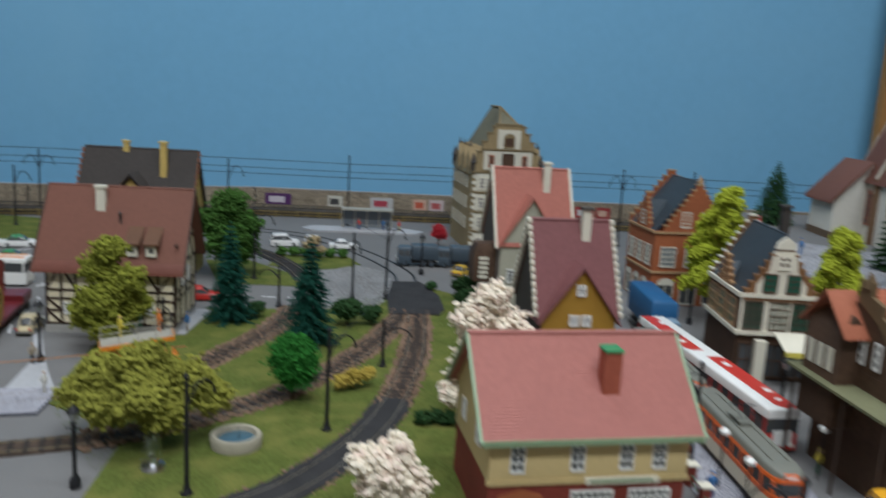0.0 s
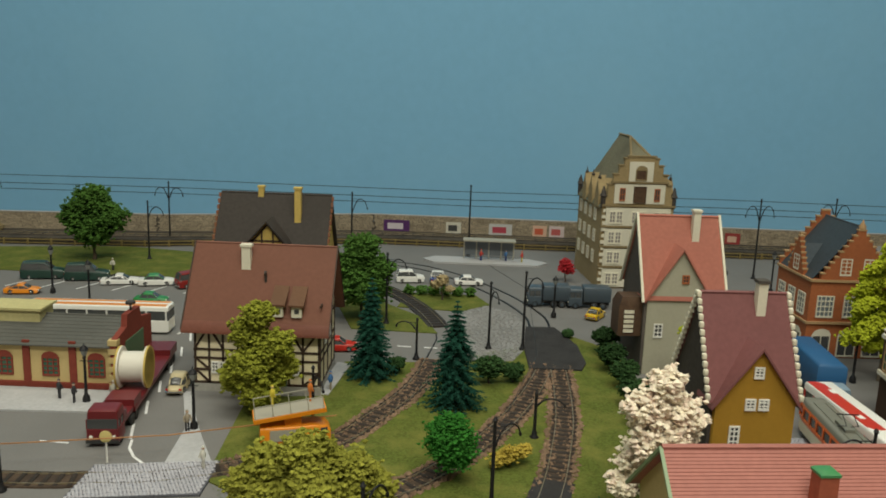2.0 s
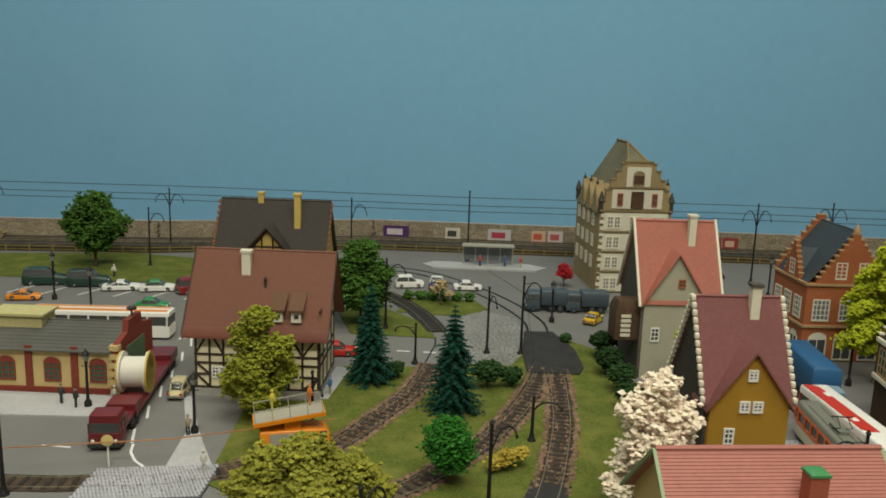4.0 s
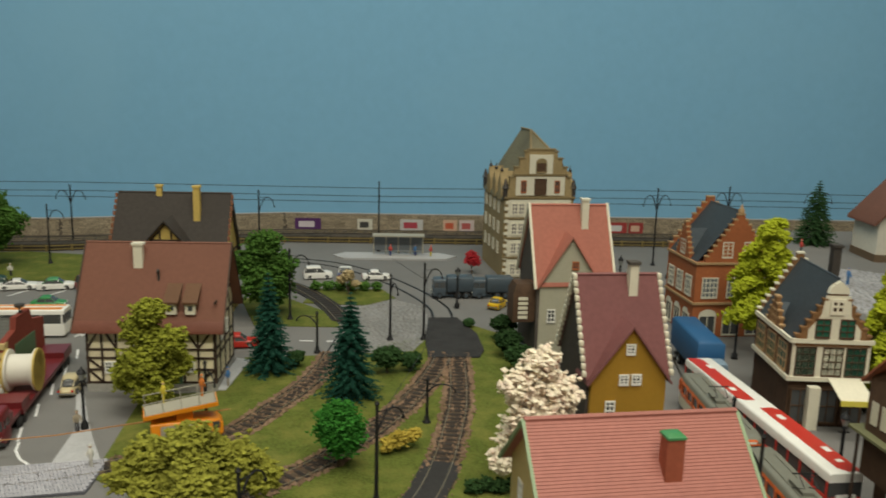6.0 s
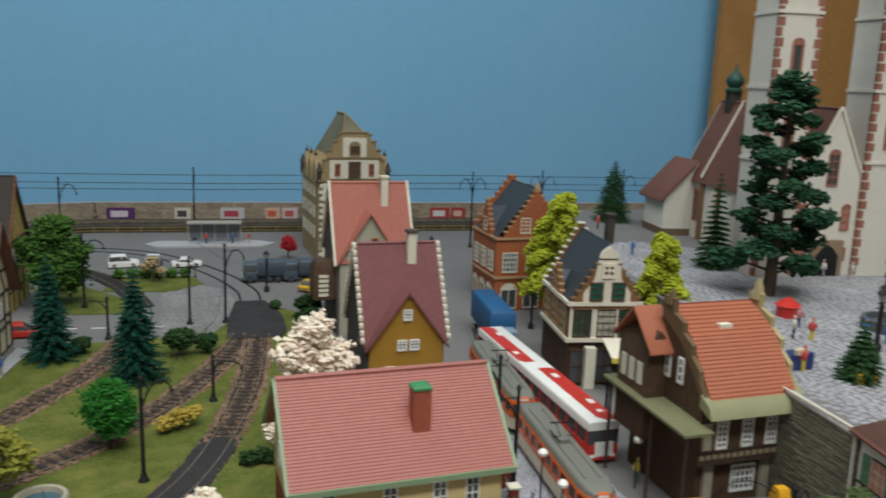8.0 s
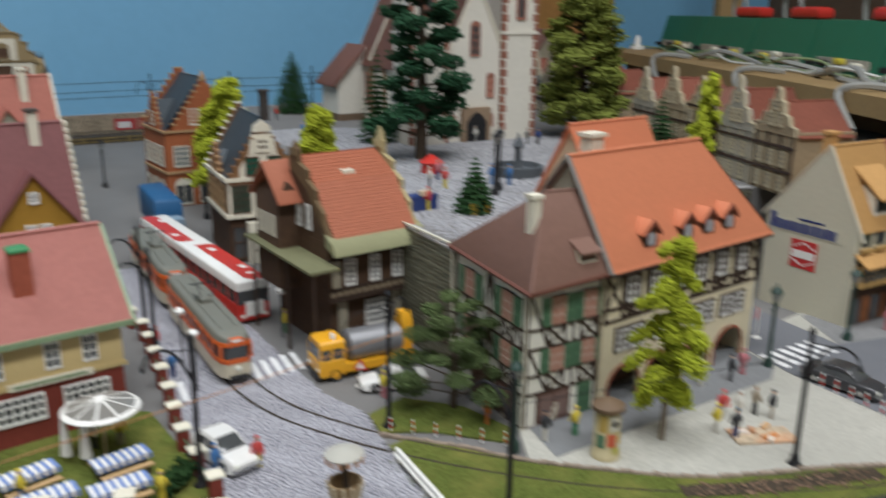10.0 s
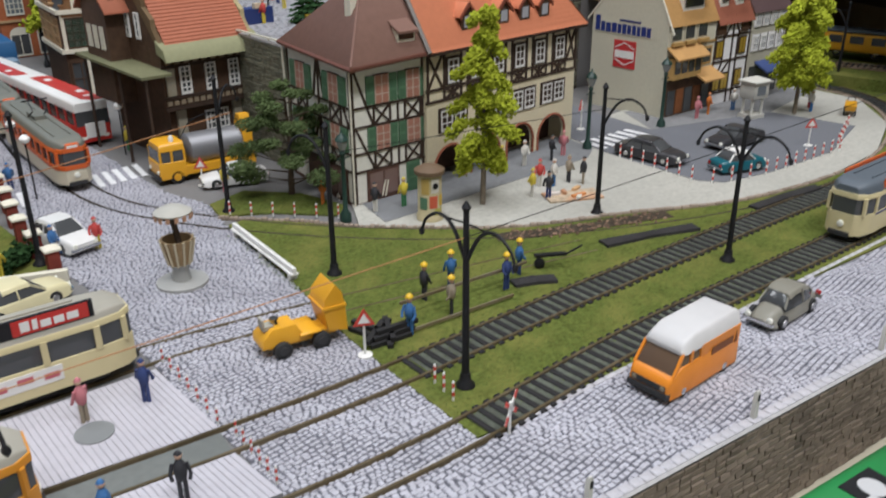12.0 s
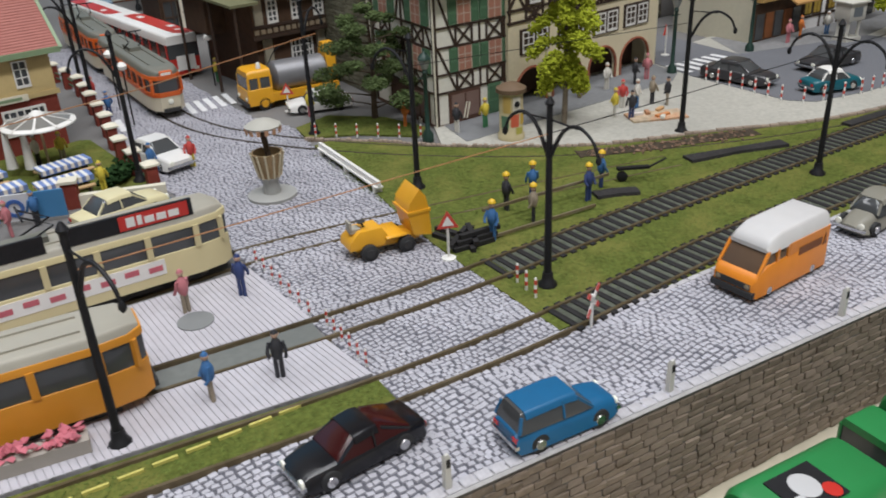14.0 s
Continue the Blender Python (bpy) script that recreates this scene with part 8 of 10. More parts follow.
tw = thing("tower_wagon", "orange tram tower wagon with a tilted work platform", "lorry", -14.3, 69.0, 0.1, 16)
s = Shape()
hull(s, [(-3.0, 1.15, 1.1, 0.5, 2.0, 0.15), (1.6, 1.15, 1.1, 0.5, 2.0, 0.15), (2.6, 1.1, 1.0, 0.5, 1.9, 0.2), (3.0, 0.95, 0.85, 0.6, 1.5, 0.15)])
part("body", s, ORANGE, tw)
part("window_glass", Shape().box(2.1, 2.7, -1.12, 1.12, 1.2, 1.75), GLASSY, tw)
part("side_panel", Shape().box(-2.2, 0.4, -1.2, -1.14, 0.8, 1.8), PALEROOF, tw)
part("mast", Shape().box(-0.9, 0.5, -0.6, 0.6, 2.0, 2.8), ORANGE, tw)
dk = part("platform", Shape().box(-3.2, 3.0, -1.25, 1.25, 2.9, 3.25, at(0, 0, 0, 0, -7, 0)), ORANGE, tw)
part("deck", Shape().box(-3.1, 2.9, -1.15, 1.15, 3.25, 3.3, at(0, 0, 0, 0, -7, 0)), PALEROOF, dk)
for u in (-3.0, -1.5, 0.0, 1.5, 2.8):
    for sy in (-1.1, 1.1):
        part("post", Shape().tube([(u, sy, 3.3), (u, sy, 4.3)], 0.05, 4, None, at(0, 0, 0, 0, -7, 0)), PALEROOF, dk)
for sy in (-1.1, 1.1):
    part("handrail", Shape().tube([(-3.0, sy, 4.3), (2.8, sy, 4.3)], 0.05, 4, None, at(0, 0, 0, 0, -7, 0)), PALEROOF, dk)
wheels(tw, (-1.9, 1.9), 1.05, 0.45, 0.25)

vn = thing("camper_van", "orange van with a raised white roof", "van", 44.45, 2.95, 0.05, 181)
s = Shape()
hull(s, [(-2.75, 1.1, 1.08, 0.3, 1.75, 0.06), (-2.65, 1.15, 1.12, 0.25, 1.8, 0.06), (1.95, 1.15, 1.12, 0.25, 1.75, 0.06), (2.6, 1.12, 1.08, 0.25, 1.3, 0.15), (2.8, 1.02, 0.98, 0.35, 1.0, 0.12)])
part("body", s, ORANGE, vn)
g = Shape()
hull(g, [(-2.6, 1.06, 1.0, 1.7, 2.35, 0.05), (1.75, 1.06, 0.98, 1.7, 2.35, 0.05), (2.45, 1.04, 0.98, 1.2, 1.4, 0.05)])
part("upper_body", Shape().box(-2.68, 0.4, -1.13, 1.13, 1.75, 2.38), ORANGE, vn)
part("windscreen", g, plastic("tan_cabin_glass", (0.13, 0.085, 0.055), 0.12), vn)
for sy in (-1, 1):
    part("pillar", Shape().tube([(2.5, sy * 1.02, 1.3), (1.8, sy * 0.98, 2.36)], 0.09, 4), ORANGE, vn)
    part("pillar", Shape().box(0.35, 0.55, sy * 1.07 - 0.05, sy * 1.07 + 0.05, 1.7, 2.36), ORANGE, vn)
    part("pillar", Shape().box(1.15, 1.35, sy * 1.06 - 0.05, sy * 1.06 + 0.05, 1.7, 2.36), ORANGE, vn)
    lt = part("lettering", Shape().box(-2.1, -0.3, sy * 1.15 - 0.01, sy * 1.15 + 0.01, 1.55, 1.95), plastic("brown_letter", (0.2, 0.06, 0.01), 0.5), vn)
    part("emblem", Shape().slab([(-2.5, 1.5), (-2.2, 1.5), (-2.35, 2.1)] if sy > 0 else [(-0.25, 1.5), (0.2, 1.5), (-0.02, 2.1)], sy * 1.15 - 0.01, sy * 1.15 + 0.01), MATS["brown_letter"], lt)
rf = Shape()
hull(rf, [(-2.72, 1.08, 0.9, 2.3, 3.0, 0.15), (-2.5, 1.12, 0.92, 2.3, 3.12, 0.15), (0.9, 1.12, 0.94, 2.3, 3.08, 0.15), (1.6, 1.1, 0.94, 2.3, 2.85, 0.2), (1.9, 1.04, 0.9, 2.28, 2.5, 0.08)])
part("roof", rf, plastic("van_roof_white", (0.58, 0.57, 0.56), 0.5), vn)
part("bumper", Shape().box(2.65, 2.9, -1.08, 1.08, 0.3, 0.6), UNDER, vn)
part("bumper", Shape().box(-2.85, -2.7, -1.05, 1.05, 0.3, 0.55), UNDER, vn)
part("grille", Shape().box(2.68, 2.83, -0.9, 0.9, 0.65, 0.95), UNDER, vn)
for sy in (-1, 1):
    part("headlight", Shape().disc(2.8, sy * 0.75, 0.8, 0.14, 0.1, "x", 10), plastic("dull_lamp", (0.25, 0.2, 0.13), 0.3), vn)
wheels(vn, (-1.65, 1.65), 1.0, 0.38, 0.24)
vn.scale = (0.9, 0.92, 0.88)

dp = thing("dumper", "yellow site dumper with a raised skip", "dumper", 33.2, 15.9, 0.05, 172)
part("chassis", Shape().box(-1.9, 2.0, -0.62, 0.62, 0.5, 1.0, bevel=0.1), TRUCKYELLOW, dp)
part("bonnet", Shape().loft([(0.2, 2.35, -0.75, 0.75, 0.75), (0.1, 2.3, -0.75, 0.75, 1.2), (0.4, 1.7, -0.6, 0.6, 1.75)]), TRUCKYELLOW, dp)
part("mudguard", Shape().box(-0.9, 0.3, -0.95, 0.95, 1.0, 1.2, bevel=0.08), TRUCKYELLOW, dp)
part("skip", Shape().slab([(-2.45, 0.7), (-1.35, 0.95), (-1.1, 2.3), (-1.2, 2.9), (-1.85, 3.7), (-2.2, 3.2), (-2.35, 2.4)], -0.9, 0.9).box(-2.42, -1.02, -0.97, 0.97, 2.25, 2.42), TRUCKYELLOW, dp, "yellow tipped-up skip")
part("seat", Shape().box(1.5, 2.1, -0.3, 0.3, 1.6, 1.85).box(2.0, 2.12, -0.3, 0.3, 1.7, 2.3), PALEROOF, dp)
part("steering_wheel", Shape().tube([(1.2, 0, 1.7), (1.35, 0, 2.1)], 0.06, 5).disc(1.36, 0, 2.12, 0.25, 0.06, "z", 12), UNDER, dp)
wheels(dp, (-0.9, 1.3), 0.85, 0.5, 0.4, UNDER)
dp.scale = (0.85, 0.88, 0.8)

car("car", "grey rounded old saloon on the front road", 52.7, 3.1, 181, plastic("dove_grey", (0.23, 0.22, 0.18), 0.4), "beetle", 4.6, 1.8, 1.65, 0.06)
car("estate_car", "blue old estate car on the front road", 30.65, 0.95, -6, plastic("mid_blue", (0.012, 0.11, 0.25), 0.42), "wagon", 3.95, 1.65, 1.65, 0.06)
car("car", "black coupe with red seats on the front road", 24.7, 3.75, 183, plastic("gloss_black", (0.008, 0.008, 0.01), 0.2), "coupe", 4.5, 1.85, 1.4, 0.06, glass=plastic("red_seats_glass", (0.035, 0.006, 0.006), 0.12))
car("car", "white fin-tailed saloon parked by the garden", 28.5, 35.1, -76, plastic("car_white", (0.70, 0.69, 0.66), 0.35), "saloon", 5.0, 2.0, 1.7, 0.06)
car("car", "white sports coupe beside the yellow lorry", 41.4, 38.7, 164, MATS["car_white"], "coupe", 4.6, 1.9, 1.45, 0.02)
car("car", "cream saloon behind the beige tram", 24.2, 28.0, 14, plastic("car_cream", (0.66, 0.60, 0.36), 0.35), "saloon", 4.9, 1.95, 1.65, 0.02)
car("car", "dark grey saloon parked on the side street", 67.8, 22.6, -84, plastic("anthracite", (0.035, 0.035, 0.038), 0.3), "saloon", 5.4, 2.1, 1.6, 0.24)
car("car", "dark grey saloon standing on the side street", 75.9, 20.6, 176, MATS["anthracite"], "coupe", 5.4, 2.1, 1.55, 0.24)
car("car", "teal and white small car behind bollards", 70.4, 16.9, -18, plastic("teal_paint", (0.01, 0.10, 0.13), 0.35), "saloon", 4.0, 1.8, 1.6, 0.24, roof_paint=WHITE)
car("car", "beige small saloon beside the timbered house", -28.4, 80.6, 95, plastic("car_beige", (0.5, 0.42, 0.25), 0.35), "beetle", 4.6, 1.9, 1.7, 0.02)
car("car", "red saloon on the park road", -14.6, 94.6, 8, MATS["signal_red"], "saloon", 4.8, 1.95, 1.6, 0.02)
car("car", "white flat sports car in the car park", -50.7, 120.4, 15, MATS["car_white"], "coupe", 5.4, 2.1, 1.5, 0.02, group="parked cars")
car("car", "green and white police saloon in the car park", -45.4, 120.6, 15, MATS["car_white"], "saloon", 5.0, 2.0, 1.7, 0.02, group="parked cars", roof_paint=GREENPAINT)
car("car", "orange flat car beside the car park", -61.6, 113.2, 10, ORANGE, "coupe", 4.6, 1.9, 1.4, 0.02)
car("car", "green small car behind the bus", -42.5, 110.8, 5, GREENPAINT, "saloon", 4.4, 1.9, 1.6, 0.02)
car("estate_car", "dark red van in the car park", -39.8, 120.6, 40, plastic("dark_red", (0.2, 0.012, 0.012), 0.35), "wagon", 5.2, 2.1, 2.4, 0.02)
for x in (-63, -56.4):
    car("estate_car", "dark green old lorry in the car park", x, 122, 12, plastic("dark_green_paint", (0.012, 0.04, 0.03), 0.4), "wagon", 6.2, 2.2, 2.6, 0.02, group="dark green vans")
car("estate_car", "white delivery van beyond the traffic island", -8.2, 128.8, 10, MATS["car_white"], "wagon", 4.4, 1.9, 2.0, 0.02)
car("car", "blue car with white roof beyond the island", -3.9, 129.2, 90, plastic("deep_blue", (0.01, 0.03, 0.15), 0.3), "saloon", 4.4, 2.4, 1.9, 0.02, roof_paint=MATS["car_white"])
car("car", "white saloon beyond the traffic island", 1.0, 128.6, 5, MATS["car_white"], "saloon", 4.4, 1.9, 1.5, 0.02)
car("car", "yellow small car beside the pink-roofed house", 18.4, 112.6, 60, plastic("lemon", (0.6, 0.38, 0.01), 0.35), "saloon", 3.8, 1.8, 1.5, 0.02)
NAVY = plastic("blue_grey_paint", (0.055, 0.075, 0.095), 0.45)
for k, x in enumerate((12.4, 18.2)):
    gt = thing("lorry", "blue-grey covered army lorry on the square", "lorry", x, 118.2, 0, 182, group="blue-grey lorries")
    cab(gt, 6, 2.4, 2.9, NAVY, 3.0)
    part("box_body", Shape().box(-3.0, 0.9, -1.2, 1.2, 1.0, 3.2, bevel=0.15), NAVY, gt)
    part("chassis", Shape().box(-2.9, 1.4, -0.6, 0.6, 0.5, 1.0), UNDER, gt)
    wheels(gt, (-1.9, -0.7, 2.0), 1.05, 0.5, 0.3, NAVY)
bt = thing("lorry", "lorry with a long blue tarpaulin body", "lorry", 37.6, 87, 0, -93)
cab(bt, 11, 2.6, 3.2, plastic("pale_blue_paint", (0.2, 0.28, 0.36), 0.4), 7.0)
part("tarpaulin", Shape().box(-5.2, 4.8, -1.45, 1.45, 1.3, 4.9, bevel=0.3), plastic("blue_tarpaulin", (0.015, 0.09, 0.22), 0.6), bt)
part("chassis", Shape().box(-5.2, 5.0, -0.7, 0.7, 0.5, 1.3), UNDER, bt)
wheels(bt, (-3.6, -2.3, 5.8), 1.15, 0.5, 0.3)
for x, y, rz, L in ((35.6, -4.6, -6, 7.2), (44.8, -5.0, -6, 8.6), (55.0, -5.9, -6, 8.4)):
    gt = thing("lorry", "bright green box lorry on the lower shelf", "lorry", x, y, -5.2, rz, group="green lorries")
    cab(gt, L, 2.7, 2.7, GREENPAINT, -L / 2 + 1.95)
    bx = Shape()
    hull(bx, [(-L / 2 + 2.1, 1.3, 1.25, 0.9, 2.95, 0.6), (-L / 2 + 2.35, 1.4, 1.35, 0.9, 3.1, 0.7), (L / 2 - 0.3, 1.4, 1.35, 0.9, 3.1, 0.7), (L / 2, 1.28, 1.2, 0.9, 2.9, 0.6)], 6)
    part("box_body", bx, GREENPAINT, gt)
    part("chassis", Shape().box(-L / 2, L / 2, -0.7, 0.7, 0.5, 0.9), UNDER, gt)
    em = part("emblem", Shape().box(-0.6, 1.4, -0.9, 0.6, 3.1, 3.14), BLACK, gt)
    part("emblem_figure", Shape().disc(0.4, -0.1, 3.15, 0.5, 0.03, "z", 16).box(-0.5, 0.0, -0.8, -0.3, 3.14, 3.16), plastic("emblem_grey", (0.5, 0.5, 0.5), 0.5), em)
    part("emblem_figure", Shape().disc(1.0, -0.6, 3.155, 0.3, 0.03, "z", 12), REDPAINT, em)
    wheels(gt, (-L / 2 + 1.0, L / 2 - 1.4), 1.2, 0.48, 0.3)
    gt.scale = (1.0, 1.1, 1.25)


# ---- poles, lamps and wires ----
def tram_pole(x, y, h, rz, arms=2, z=0.05, k=0.78, label="black tram wire pole with curved brackets"):
    t = thing("tram_pole", label, "pole", x, y, z, rz, group="tram wire poles")
    part("base", Shape().lathe([(0.42, 0), (0.42, 0.15), (0.26, 0.3), (0.22, 0.7)], 10), BLACK, t)
    part("mast", Shape().tube([(0, 0, 0), (0, 0, h)], 0.17, 8, 0.12), BLACK, t)
    part("finial", Shape().lathe([(0.16, 0), (0.2, 0.1), (0.05, 0.35)], 8, at(0, 0, h)), BLACK, t)
    for s in (1, -1)[:arms]:
        a = smooth_line([(0, 0, h * 0.72), (s * 0.9 * k, 0, h * 0.88), (s * 1.9 * k, 0, h * 0.93), (s * 2.9 * k, 0, h * 0.88), (s * 3.3 * k, 0, h * 0.8)], 5)
        part("bracket", Shape().tube(a, 0.09, 6, 0.06), BLACK, t)
        part("stay", Shape().tube([(0, 0, h * 0.93), (s * 1.9 * k, 0, h * 0.92)], 0.04, 4), BLACK, t)
        part("insulator", Shape().lathe([(0.05, -0.2), (0.12, -0.1), (0.12, 0.05), (0.05, 0.15)], 6, at(s * 3.3 * k, 0, h * 0.8)), BLACK, t)
    return t


for x, y, h, rz, n in ((38.4, 33.6, 8.6, 35, 1), (38.5, 21.2, 8.2, 110, 1), (56.2, 17.9, 8.1, -55, 1), (36.7, 8.3, 8.0, 94, 2), (56.2, 8.4, 8.0, 96, 2), (18.8, 9.0, 7.8, -75, 1), (26.6, 32.9, 8.5, 150, 1), (28.4, 50.5, 8.4, 180, 1), (29.1, 57.1, 8.4, 180, 1), (2.4, 57.4, 7.9, 40, 1), (6.8, 72.4, 4.2, -10, 1), (-5.1, 92.5, 4.6, 160, 1), (3.3, 97.4, 8.0, -70, 1), (7.4, 97.6, 9.4, 30, 1), (-9.8, 105.8, 9.2, 20, 1), (-5.8, 47.0, 7.8, 60, 1), (-13.2, 71.6, 6.0, -60, 1), (-34.5, 58.6, 7.6, 200, 1), (104, 26.5, 8, 100, 1)):
    tram_pole(x, y, h, rz, n)
for x, y, h, rz, n in ((1.0, 150.6, 12.6, 90, 1), (49.5, 141, 13.4, 10, 2), (-54, 151, 11.0, 0, 2), (-52.6, 137, 9.6, 0, 1), (-88, 152, 11.4, 0, 2), (81, 146, 13.6, 0, 2), (66, 150, 12.8, 0, 2), (-19, 140, 12.0, 0, 1)):
    tram_pole(x, y, h, rz, n, label="tall black railway mast with brackets")


def wire(name, pts, r, mat, label):
    return solid(name, Shape().tube(pts, r, 4), mat, label, "wire")


COPPER = plastic("copper_wire", (0.55, 0.27, 0.12), 0.4, 0.4)
for z, y in ((11.2, 157), (9.6, 157.4), (8.6, 156.6)):
    wire("catenary_wire", [(-150, y, z), (-88, y, z - 0.5), (-54, y, z - 0.2), (1, y, z - 0.4), (49, y, z), (118, y, z - 0.3)], 0.07, BLACK, "thin black overhead wire along the back line")
wire("contact_wire", [(36.7, 8.3, 6.9), (56.2, 8.4, 6.9), (90, 9, 6.9)], 0.022, BLACK, "thin dark overhead tram wire above the grass")
wire("contact_wire", [(18.8, 9.0, 6.6), (36.7, 8.3, 6.9)], 0.022, COPPER, "thin copper overhead tram wire at the stop")
wire("contact_wire", [(38.5, 21.2, 6.9), (56.2, 17.9, 6.9)], 0.022, BLACK, "thin dark overhead tram wire at the corner")
wire("contact_wire", [(12, 30.5, 4.9), (26.6, 31.9, 5.6), (38.4, 31.8, 7.0)], 0.035, COPPER, "thin copper overhead tram wire by the garden")
wire("contact_wire", [(-40, 59.5, 2.9), (-24, 65.2, 2.1), (-11, 71, 2.0)], 0.06, COPPER, "bright copper overhead wire over the road")
wire("contact_wire", [(2.4, 57.4, 6.6), (7, 76, 6.8), (7.8, 99.6, 7.0), (3.5, 112, 7.0)], 0.03, BLACK, "thin black overhead wire over the park")


def street_lamp(x, y, h, mat, z=0.1, label="black iron street lamp with a lantern"):
    t = thing("street_lamp", label, "street lamp", x, y, z, group="street lamps")
    part("post", Shape().lathe([(0.38, 0), (0.36, 0.5), (0.16, 0.8), (0.13, h * 0.8), (0.2, h * 0.82), (0.1, h * 0.86)], 8), mat, t)
    part("crossbar", Shape().tube([(-0.45, 0, h * 0.76), (0.45, 0, h * 0.76)], 0.05, 4), mat, t)
    lan = part("lantern", Shape().lathe([(0.2, h * 0.86), (0.38, h * 0.95), (0.38, h * 0.97)], 6), plastic("lantern_glass", (0.22, 0.23, 0.22), 0.15), t)
    part("hood", Shape().lathe([(0.46, h * 0.97), (0.3, h * 1.02), (0.08, h * 1.05), (0.04, h * 1.09)], 6), mat, lan)


LAMPGREEN = plastic("lamp_green", (0.012, 0.038, 0.028), 0.5)
for x, y, h, m2 in ((66.3, 27.6, 5.9, LAMPGREEN), (76.0, 27.8, 5.6, LAMPGREEN), (43.3, 27.3, 5.4, LAMPGREEN), (-23.8, 71, 5.4, BLACK), (-35.8, 76, 5.4, BLACK), (-12.9, 47.8, 5.2, BLACK), (48.9, 131, 6.4, BLACK), (43.8, 91, 6.0, BLACK), (-57.6, 113.8, 6.4, BLACK), (-49.2, 106.8, 6.2, BLACK), (36.6, 116, 6.4, BLACK), (12.6, 112, 5.4, BLACK), (40.0, 60.6, 5.6, BLACK)):
    street_lamp(x, y, h, m2)
for x, y in ((59.0, 52.2), (60.4, 53.6)):
    street_lamp(x, y, 5.4, BLACK, 8.9, "black lamp on the church square")
for x, y, z in ((38.0, 50.6, 3.6), (29.6, 44.4, 3.9), (29.9, 49, 3.9)):
    t = thing("globe_lamp", "white globe lamp on a thin post", "street lamp", x, y, 0.05)
    part("post", Shape().tube([(0, 0, 0), (0, 0, z)], 0.06, 6), BLACK, t)
    part("globe", Shape().lathe([(0.05, z), (0.3, z + 0.12), (0.36, z + 0.35), (0.2, z + 0.55), (0.04, z + 0.62)], 12), WHITE, t)

# ---- small posts ----
REDWHITE = plastic("post_red", (0.55, 0.06, 0.04), 0.5)


def bollard(x, y, z, h=0.85, r=0.07, group="striped posts"):
    t = thing("bollard", "small red and white striped post", "post", x, y, z, group=group)
    part("post", Shape().lathe([(r, 0), (r, h), (r * 0.5, h + 0.05)], 6), WHITE, t)
    for k in (0.25, 0.7):
        part("stripe", Shape().lathe([(r * 1.12, h * k), (r * 1.12, h * (k + 0.22))], 6), REDWHITE, t)


def along(p, q, n):
    return [(p[0] + (q[0] - p[0]) * i / (n - 1), p[1] + (q[1] - p[1]) * i / (n - 1)) for i in range(n)]


for x, y in along((27.7, 18.5), (27.5, 12.6), 7) + along((27.7, 11.4), (27.5, 7.9), 6):
    bollard(x, y, 0.05, 0.75, 0.05)
for x, y in along((35.85, 9.3), (35.6, 7.8), 3):
    bollard(x, y, 0.1, 0.9, 0.06, "site posts")
for x, y in along((66.4, 24.4), (65.9, 17.6), 7) + along((66.5, 16.3), (69.4, 15.2), 3) + along((71.0, 14.9), (80.5, 14.3), 9) + along((81.6, 15.0), (87.6, 17.2), 5):
    bollard(x, y, 0.2, 1.1, 0.06, "plaza posts")
for x, y in along((38.2, 33.0), (43.2, 28.0), 6):
    bollard(x, y, 0.12, 0.9, 0.06, "corner posts")
for k, x in enumerate((26.2, 35.0, 43.9, 53.0, 62.0)):
    t = thing("edge_post", "small white road-edge post with black band", "post", x, front(x) + 0.35, 0.1, group="edge posts")
    part("post", Shape().loft([(-0.11, 0.11, -0.1, 0.1, 0), (-0.1, 0.1, -0.09, 0.09, 1.15), (-0.06, 0.06, -0.07, 0.02, 1.26)]), plastic("post_grey", (0.55, 0.54, 0.5), 0.6), t)
    part("band", Shape().box(-0.06, 0.08, -0.112, -0.08, 0.8, 1.1), BLACK, t)

t = thing("crossing_sign", "red and white crossed warning sign", "sign", 35.8, 4.7, 0.05, 25)
part("post", Shape().tube([(0, 0, 0), (0, 0, 1.5)], 0.06, 6), WHITE, t)
for a in (40, -40):
    part("arm", Shape().box(-0.75, 0.75, -0.06, -0.02, -0.1, 0.1, at(0, 0, 1.25, 0, a, 0)), WHITE, t)
    for sx in (-0.75, 0.4):
        part("arm_tip", Shape().box(sx, sx + 0.35, -0.08, -0.02, -0.1, 0.1, at(0, 0, 1.25, 0, a, 0)), REDWHITE, t)


def warning_sign(x, y, h, rz, z=0.05):
    t = thing("warning_sign", "triangular red and white warning sign", "sign", x, y, z, rz)
    part("foot", Shape().lathe([(0.34, 0), (0.34, 0.08), (0.1, 0.12)], 12), WHITE, t)
    part("post", Shape().tube([(0, 0, 0), (0, 0, h)], 0.06, 6), WHITE, t)
    part("panel", Shape().slab([(-0.5, h - 0.7), (0.5, h - 0.7), (0, h + 0.15)], -0.1, -0.06), REDWHITE, t)
    part("panel_face", Shape().slab([(-0.28, h - 0.58), (0.28, h - 0.58), (0, h - 0.1)], -0.115, -0.1), WHITE, t)


